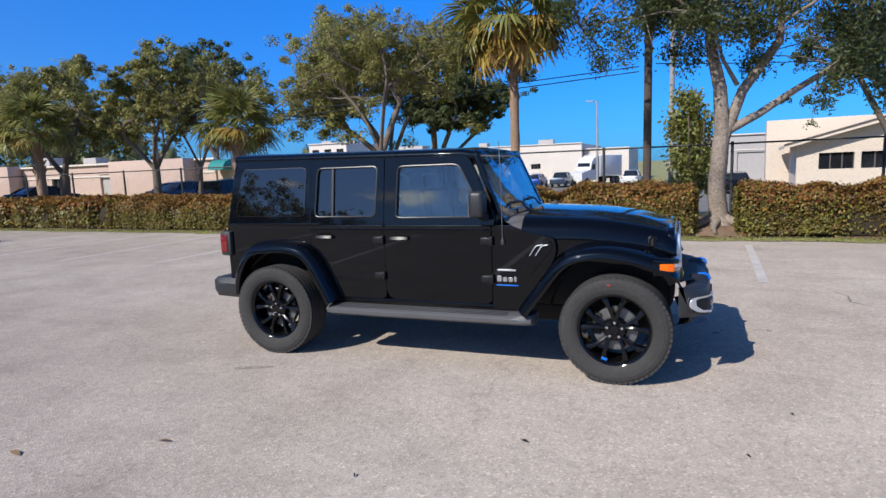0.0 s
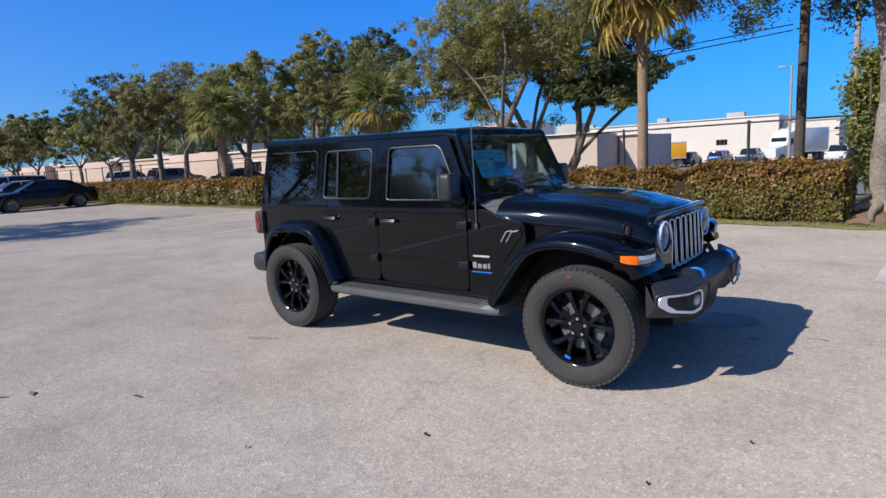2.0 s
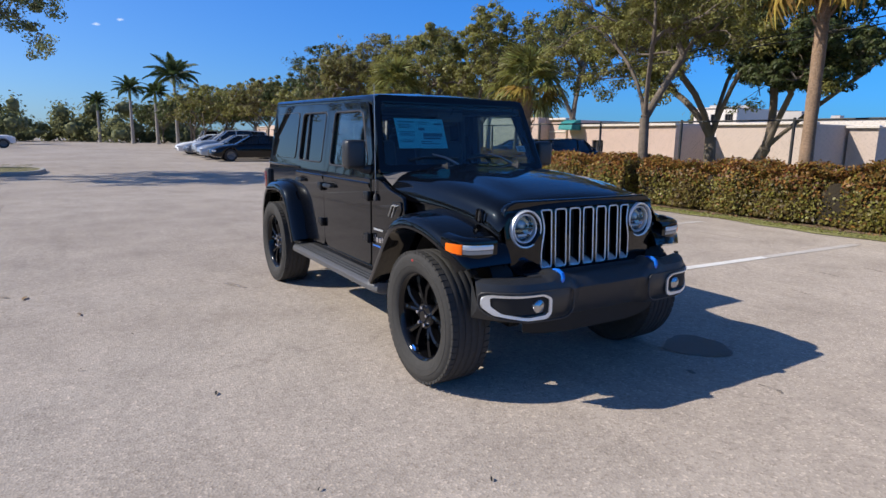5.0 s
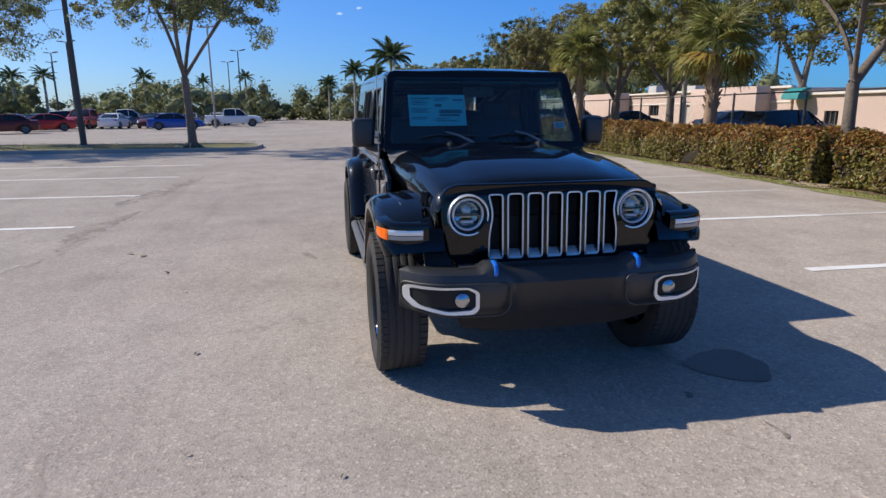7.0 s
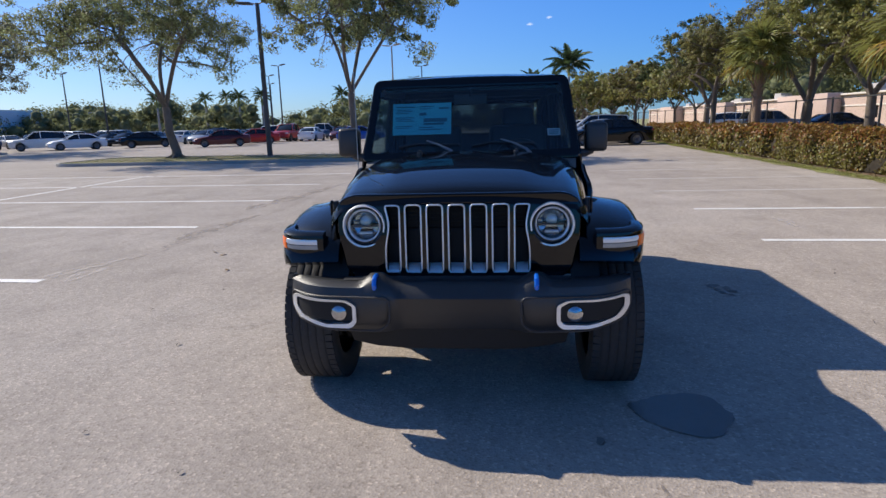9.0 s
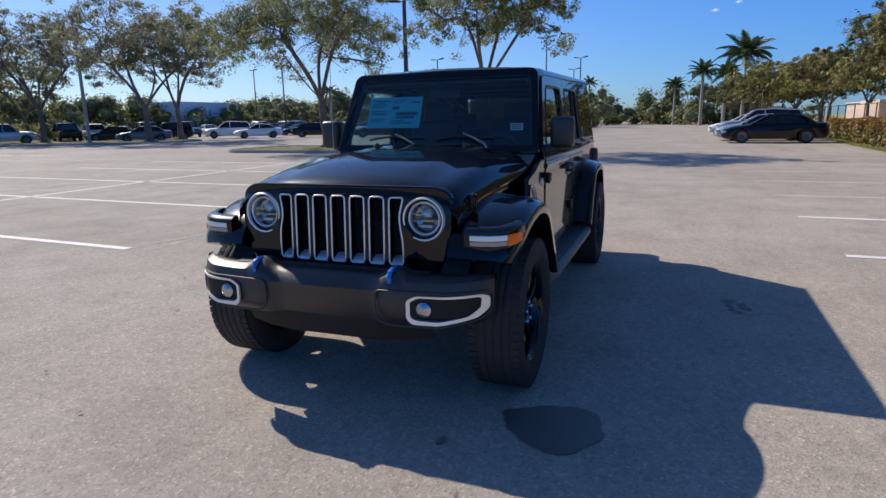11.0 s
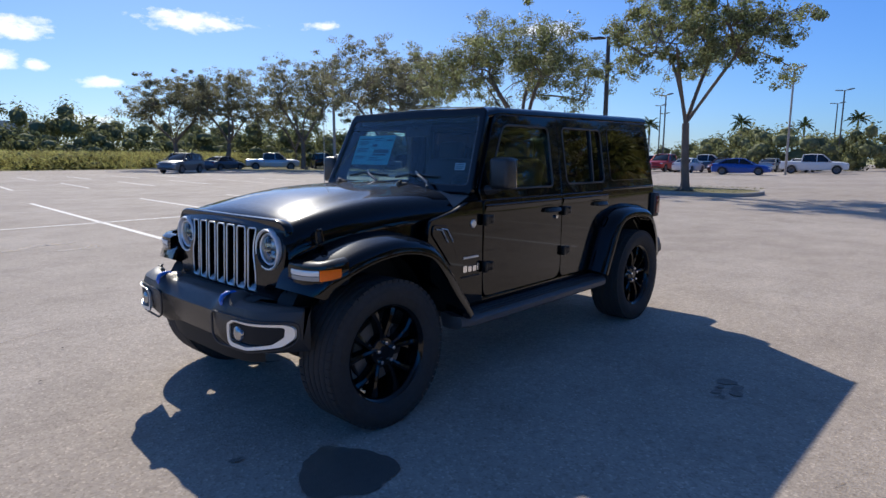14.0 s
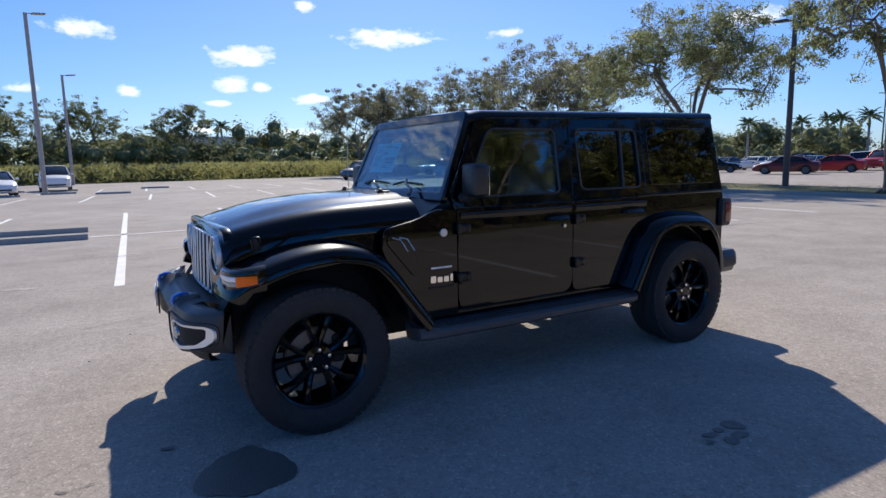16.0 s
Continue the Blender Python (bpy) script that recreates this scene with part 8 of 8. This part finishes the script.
def parked_car(kind, color, x, y, turn, label, group="cars parked in the car park"):
    """A parked car: body, cabin glass, roof, pillars, wheels, lamps, bumpers; nose along its own +x."""
    words = label
    if (kind, color) in PROTO:
        c = copy_thing(PROTO[kind, color], pose(x, y, ground_z(x, y), 0, 0, turn))
        return tagged(c, words, "car", group)
    S = SHAPES[kind]
    t = thing({"sedan": "sedan_car", "suv": "suv_car", "pickup": "pickup_truck"}[kind], pose(x, y, ground_z(x, y), 0, 0, turn), words, "car", group)
    PROTO[kind, color] = t
    paint = P[color]
    bm = bmesh.new()
    secs = []
    fine = []
    for a, b in zip(S["body"], S["body"][1:]):
        for k in range(4):
            fine.append(tuple(p + (q - p) * k / 4 for p, q in zip(a, b)))
    fine.append(S["body"][-1])
    r = S["r"]
    for bx, w, z0, z1 in fine:
        lift = 0.0
        for wx in S["wheels"]:
            d = abs(bx - wx)
            if d < r * 1.18:
                lift = max(lift, math.sqrt((r * 1.18) ** 2 - d * d) + r - z0)
        zb = z0 + lift
        m = (z1 + z0) / 2
        half = [(0.0, z0), (w * 0.62, z0), (w * 0.66, max(z0, zb)), (w * 0.97, zb + 0.02), (w, max(zb + 0.05, m)), (w * 0.99, max(zb + 0.08, z1 - 0.16)), (w * 0.93, z1 - 0.04), (w * 0.80, z1 + 0.01), (0.0, z1 + 0.04)]
        secs.append([(bx, yy, zz) for yy, zz in half] + [(bx, -yy, zz) for yy, zz in half[-2:0:-1]])
    loft(bm, secs, True, True)
    part("body", bm, paint, t, "", 40)
    cab = S["cabin"]
    bm = bmesh.new()
    base = [(cx, w + 0.10 if i in (0, len(cab) - 1) else w + 0.12, (cab[0][2] + cab[-1][2]) / 2 - 0.06) for i, (cx, w, z) in enumerate(cab)]
    x_lo = [cab[0][0], cab[1][0] - 0.25, cab[2][0], cab[3][0] + 0.2, cab[4][0]]
    secs = []
    for (cx, w, z), xl in zip(cab, x_lo):
        zl = cab[0][2] + (cab[-1][2] - cab[0][2]) * (cx - cab[0][0]) / (cab[-1][0] - cab[0][0]) - 0.05
        secs.append([(cx, -(w + 0.14), zl), (cx, -w - 0.10, zl + max(0.01, (z - zl) * 0.25)), (cx, -w, max(z - 0.06, zl + 0.02)), (cx, -w + 0.1, max(z, zl + 0.03)), (cx, w - 0.1, max(z, zl + 0.03)), (cx, w, max(z - 0.06, zl + 0.02)), (cx, w + 0.10, zl + max(0.01, (z - zl) * 0.25)), (cx, w + 0.14, zl)])
    loft(bm, secs, True, True)
    part("cabin_glass", bm, M_DARKGLASS, t, "dark reflecting glass", 40)
    bm = bmesh.new()
    loft(bm, [[(cx, yy * w, z + 0.012 - (0.05 if abs(yy) > 0.99 else 0.0)) for yy in (-1.0, -0.9, -0.4, 0.4, 0.9, 1.0)] for cx, w, z in cab[1:4]])
    roof = part("roof", bm, paint, t, "", 40)
    for s in (-1, 1):
        for i, j in ((0, 1), (3, 4)):
            bm = bmesh.new()
            a, b = cab[i], cab[j]
            tube(bm, [(a[0], s * (a[1] + (0.12 if i == 0 else 0.0)), a[2] - (0.02 if i == 0 else 0.03)), (b[0], s * (b[1] + (0.12 if j == 4 else 0.0)), b[2] - (0.03 if j == 1 else 0.02))], 0.04, 6)
            part("pillar", bm, paint, t)
        xm = (cab[2][0] + cab[3][0]) / 2 - 0.05
        bm = bmesh.new()
        tube(bm, [(xm, s * (cab[2][1] + 0.12), cab[0][2]), (xm, s * cab[2][1], cab[2][2] - 0.06)], 0.035, 6)
        part("pillar", bm, paint, t)
        bm = bmesh.new()
        fx = S["body"][-2][0]
        box(bm, (fx - 0.02, s * (S["body"][-2][1] - 0.14), S["body"][-2][3] - 0.08), (0.22, 0.30, 0.11), 0.04)
        part("headlight", bm, M_LENS, t)
        bm = bmesh.new()
        rx = S["body"][1][0]
        box(bm, (rx - 0.02, s * (S["body"][1][1] - 0.13), S["body"][1][3] - 0.14), (0.16, 0.26, 0.13), 0.04)
        part("tail_lamp", bm, M_REDLENS, t)
        bm = bmesh.new()
        box(bm, (cab[-1][0] - 0.22, s * (S["body"][4][1] + 0.08), cab[-1][2] + 0.06), (0.10, 0.17, 0.11), 0.03)
        part("door_mirror", bm, paint, t)
        for wx in S["wheels"]:
            small_wheel(t, wx, s * (S["body"][3][1] - 0.13), s, S["r"])
        for hx in (-0.5, 0.45):
            bm = bmesh.new()
            box(bm, (hx, s * (S["body"][3][1] + 0.012), S["body"][3][3] - 0.16), (0.2, 0.03, 0.03), 0.01)
            part("door_handle", bm, paint, t)
    bm = bmesh.new()
    box(bm, (S["body"][-1][0] - 0.05, 0, S["body"][-1][2] + 0.06), (0.14, S["body"][-1][1] * 1.8, 0.10), 0.03)
    part("front_grille", bm, M_PLASTIC, t)
    if kind == "pickup":
        bm = bmesh.new()
        loft(bm, [[(xx, -0.78, 1.17), (xx, 0.78, 1.17)] for xx in (-2.72, -1.15)])
        part("bed", bm, M_DARK, t)
    return t


ROW = "cars parked beside the hedge"
parked_car("sedan", "black", -30.4, 6.25, -92, "black low saloon car parked beside the hedge", ROW)
parked_car("sedan", "silver", -33.3, 6.1, -92, "silver saloon car parked beside the hedge", ROW)
parked_car("suv", "silver", -36.3, 6.3, -92, "silver high car parked beside the hedge", ROW)
parked_car("sedan", "grey", -39.4, 6.3, -92, "grey saloon car parked beside the hedge", ROW)
parked_car("sedan", "white", -42.6, 6.2, -92, "white saloon car parked beside the hedge", ROW)
parked_car("pickup", "white", -74, 12, 180, "white pickup parked at the far end")
parked_car("sedan", "blue", -53.0, -13.3, 100, "bright blue saloon car parked near a lamp")
parked_car("pickup", "white", -62.5, -9.6, 100, "white pickup with a red stripe parked on asphalt")
parked_car("sedan", "white", -47.0, -38.3, -45, "white saloon car parked on asphalt")
parked_car("sedan", "black", -40.0, -50.2, -48, "dark saloon car parked on asphalt")
parked_car("suv", "black", -43.4, -46.4, -50, "black high car parked on asphalt")
parked_car("suv", "white", -47.2, -42.2, -50, "white high car with dark glass parked on asphalt")
parked_car("sedan", "grey", -38.2, -44.2, -48, "grey saloon car parked on asphalt")
parked_car("sedan", "black", -49.0, -32.6, 118, "black saloon car parked on asphalt")
parked_car("sedan", "maroon", -45.8, -23.9, -66, "dark red saloon car parked on asphalt")
parked_car("sedan", "red", -51.7, -23.4, -70, "red saloon car parked on asphalt")
parked_car("suv", "white", -61.0, -24.2, 108, "white high car parked on asphalt")
parked_car("pickup", "white", -68.2, -21.5, 105, "white pickup parked on asphalt")
parked_car("suv", "grey", -19.6, -48.9, 35, "grey high car parked near the field")
parked_car("sedan", "slate", -27.2, -56.0, 200, "slate blue saloon car parked near the field")
parked_car("pickup", "silver", -32.4, -55.0, 150, "silver pickup parked under trees")
parked_car("suv", "white", 4.6, -45.6, 92, "white high car parked near a lamp")
parked_car("sedan", "white", 7.2, -38.6, 100, "white saloon car parked near a lamp")
parked_car("suv", "slate", -24.9, -60.4, 80, "slate coloured high car parked near the field")
cols = ["black", "white", "silver", "grey", "maroon", "slate", "white", "black", "red", "silver"]
rr = random.Random(17)
for k in range(13):
    parked_car(rr.choice(["sedan", "sedan", "suv", "pickup"]), cols[k % 10], -38.0 - 3.1 * k, -54.2 + 0.15 * k + rr.uniform(-0.3, 0.3), 60 + rr.choice([0, 180]), "car parked in a far row of the car park")
for k in range(12):
    parked_car(rr.choice(["sedan", "suv", "sedan", "pickup"]), cols[(k * 3 + 1) % 10], -58 - rr.uniform(0, 3), -50 + 3.0 * k, rr.choice([0, 180]), "car parked in a far row of the car park")
for k in range(13):
    parked_car(rr.choice(["sedan", "suv", "sedan"]), cols[(k * 7 + 2) % 10], -68 - rr.uniform(0, 2), -48 + 3.0 * k, rr.choice([0, 180]), "car parked in a distant row of the car park")
for k in range(3):
    parked_car(rr.choice(["sedan", "suv"]), cols[(k * 3) % 10], -38 - 9.4 * k, 22.5 + rr.uniform(-0.4, 0.4), 90, "car parked before the pink building", "cars before the pink building")
for x, y, c, kd in ((-24.5, 21.5, "slate", "sedan"), (-21.2, 21.8, "black", "suv"), (-17, 22, "silver", "sedan"), (-31, 66, "slate", "sedan"), (-19, 72, "slate", "suv"), (-15.4, 72, "blue", "suv"), (-12.0, 71, "slate", "pickup"), (-3.5, 70, "white", "pickup"), (6.2, 50, "black", "suv")):
    parked_car(kd, c, x, y, 88, "car parked behind the fence", "cars behind the fence")


def lorry(x, y, turn, cab_paint, box_paint, length, height, label, long_nose):
    t = thing("lorry", pose(x, y, ground_z(x, y), 0, 0, turn), label, "truck")
    bm = bmesh.new()
    box(bm, (-length / 2, 0, 1.05 + (height - 1.05) / 2), (length, 2.5, height - 1.05), 0.05)
    tr = part("cargo_box", bm, box_paint, t)
    for z in (1.12, height - 0.08):
        bm = bmesh.new()
        box(bm, (-length / 2, 0, z), (length + 0.04, 2.55, 0.12), 0.02)
        part("edge_rail", bm, M_SILVER, tr)
    bm = bmesh.new()
    nose = 1.7 if long_nose else 1.1
    prof = [(0.25, 0.7), (2.0 + nose, 0.7), (2.05 + nose, 1.6), (2.0, 1.95), (1.65, 2.9), (1.2, 3.4 if long_nose else 2.95), (0.25, 3.75 if long_nose else 3.0)]
    plate(bm, prof, [], 2.3, 0.08, lambda q: Vector((q.x, q.z, q.y)))
    cb = part("cab", bm, cab_paint, t)
    for s in (-1, 1):
        bm = bmesh.new()
        plate(bm, [(0.95, 2.0), (1.75, 2.0), (1.5, 2.7), (0.95, 2.7)], [], 0.03, 0.005, lambda q, s=s: Vector((q.x, s * 1.16 + q.z, q.y)))
        part("side_window", bm, M_DARKGLASS, cb)
        for wx in (2.7 if long_nose else 2.1, -length * 0.62, -length * 0.82):
            small_wheel(t, wx, s * 1.05, s, 0.50, 0.3)
    bm = bmesh.new()
    plate(bm, [(-1.0, 0), (1.0, 0), (0.95, 0.78), (-0.95, 0.78)], [], 0.04, 0.005, lambda q: Vector((2.0 - q.y * 0.30 + 0.02, q.x, 2.05 + q.y + q.z)))
    part("windscreen", bm, M_DARKGLASS, cb)
    bm = bmesh.new()
    box(bm, (-length / 2 + 1, 0, 0.85), (length + 1.5, 1.0, 0.25), 0.02)
    part("chassis", bm, M_DARK, t)


lorry(-22.9, 68.5, 196, P["yellow"], P["yellow"], 4.4, 3.0, "yellow box lorry parked before a warehouse", False)
lorry(-9.0, 76.5, 242, P["white"], P["white"], 5.0, 3.8, "white articulated lorry parked before a warehouse", True)
bm = bmesh.new()
loft(bm, [[(x, -0.85, 0.0), (x, 0.7, 0.0), (x, 0.9, 1.3), (x, -0.9, 1.5)] for x in (-1.0, 1.0)], True, True)
solid("dumpster", bm, material("green_steel", (0.02, 0.13, 0.06), 0.6), "green steel rubbish container behind the fence", "dumpster", at=pose(-12.2, 26, ground_z(-12.2, 26)) @ Matrix.Scale(0.62, 4))

# ---- litter on the asphalt ----
rr = random.Random(2)
for x, y, s in ((-1.83, -3.09, 0.06), (1.10, -2.03, 0.024), (-1.05, -2.68, 0.05), (-0.28, -2.35, 0.02), (2.62, -1.18, 0.014), (2.31, -1.85, 0.013), (0.32, -2.69, 0.016), (-1.96, -3.25, 0.05), (-6.5, -3.4, 0.05)):
    bm = bmesh.new()
    a = rr.uniform(0, 3.1)
    d, n2 = Vector((math.cos(a), math.sin(a), 0)), Vector((-math.sin(a), math.cos(a), 0))
    loft(bm, [[Vector((x, y, 0.006)) - d * s + n2 * w + Vector((0, 0, h)) for w, h in ((-0.004, 0), (0.004, 0.002))] if e else [Vector((x, y, 0.006)) + d * (k * s) + n2 * w + Vector((0, 0, h)) for w, h in ((-s * 0.3, 0.012), (s * 0.3, 0.006))] for e, k in ((1, 0), (0, -0.3), (0, 0.3))] + [[Vector((x, y, 0.012)) + d * s + n2 * w for w in (-0.002, 0.002)]])
    solid("dry_leaf", bm, M_DRYLEAF if s > 0.04 else M_DARK, "small dry brown leaf lying on the asphalt", "leaf", group="leaves on the asphalt")
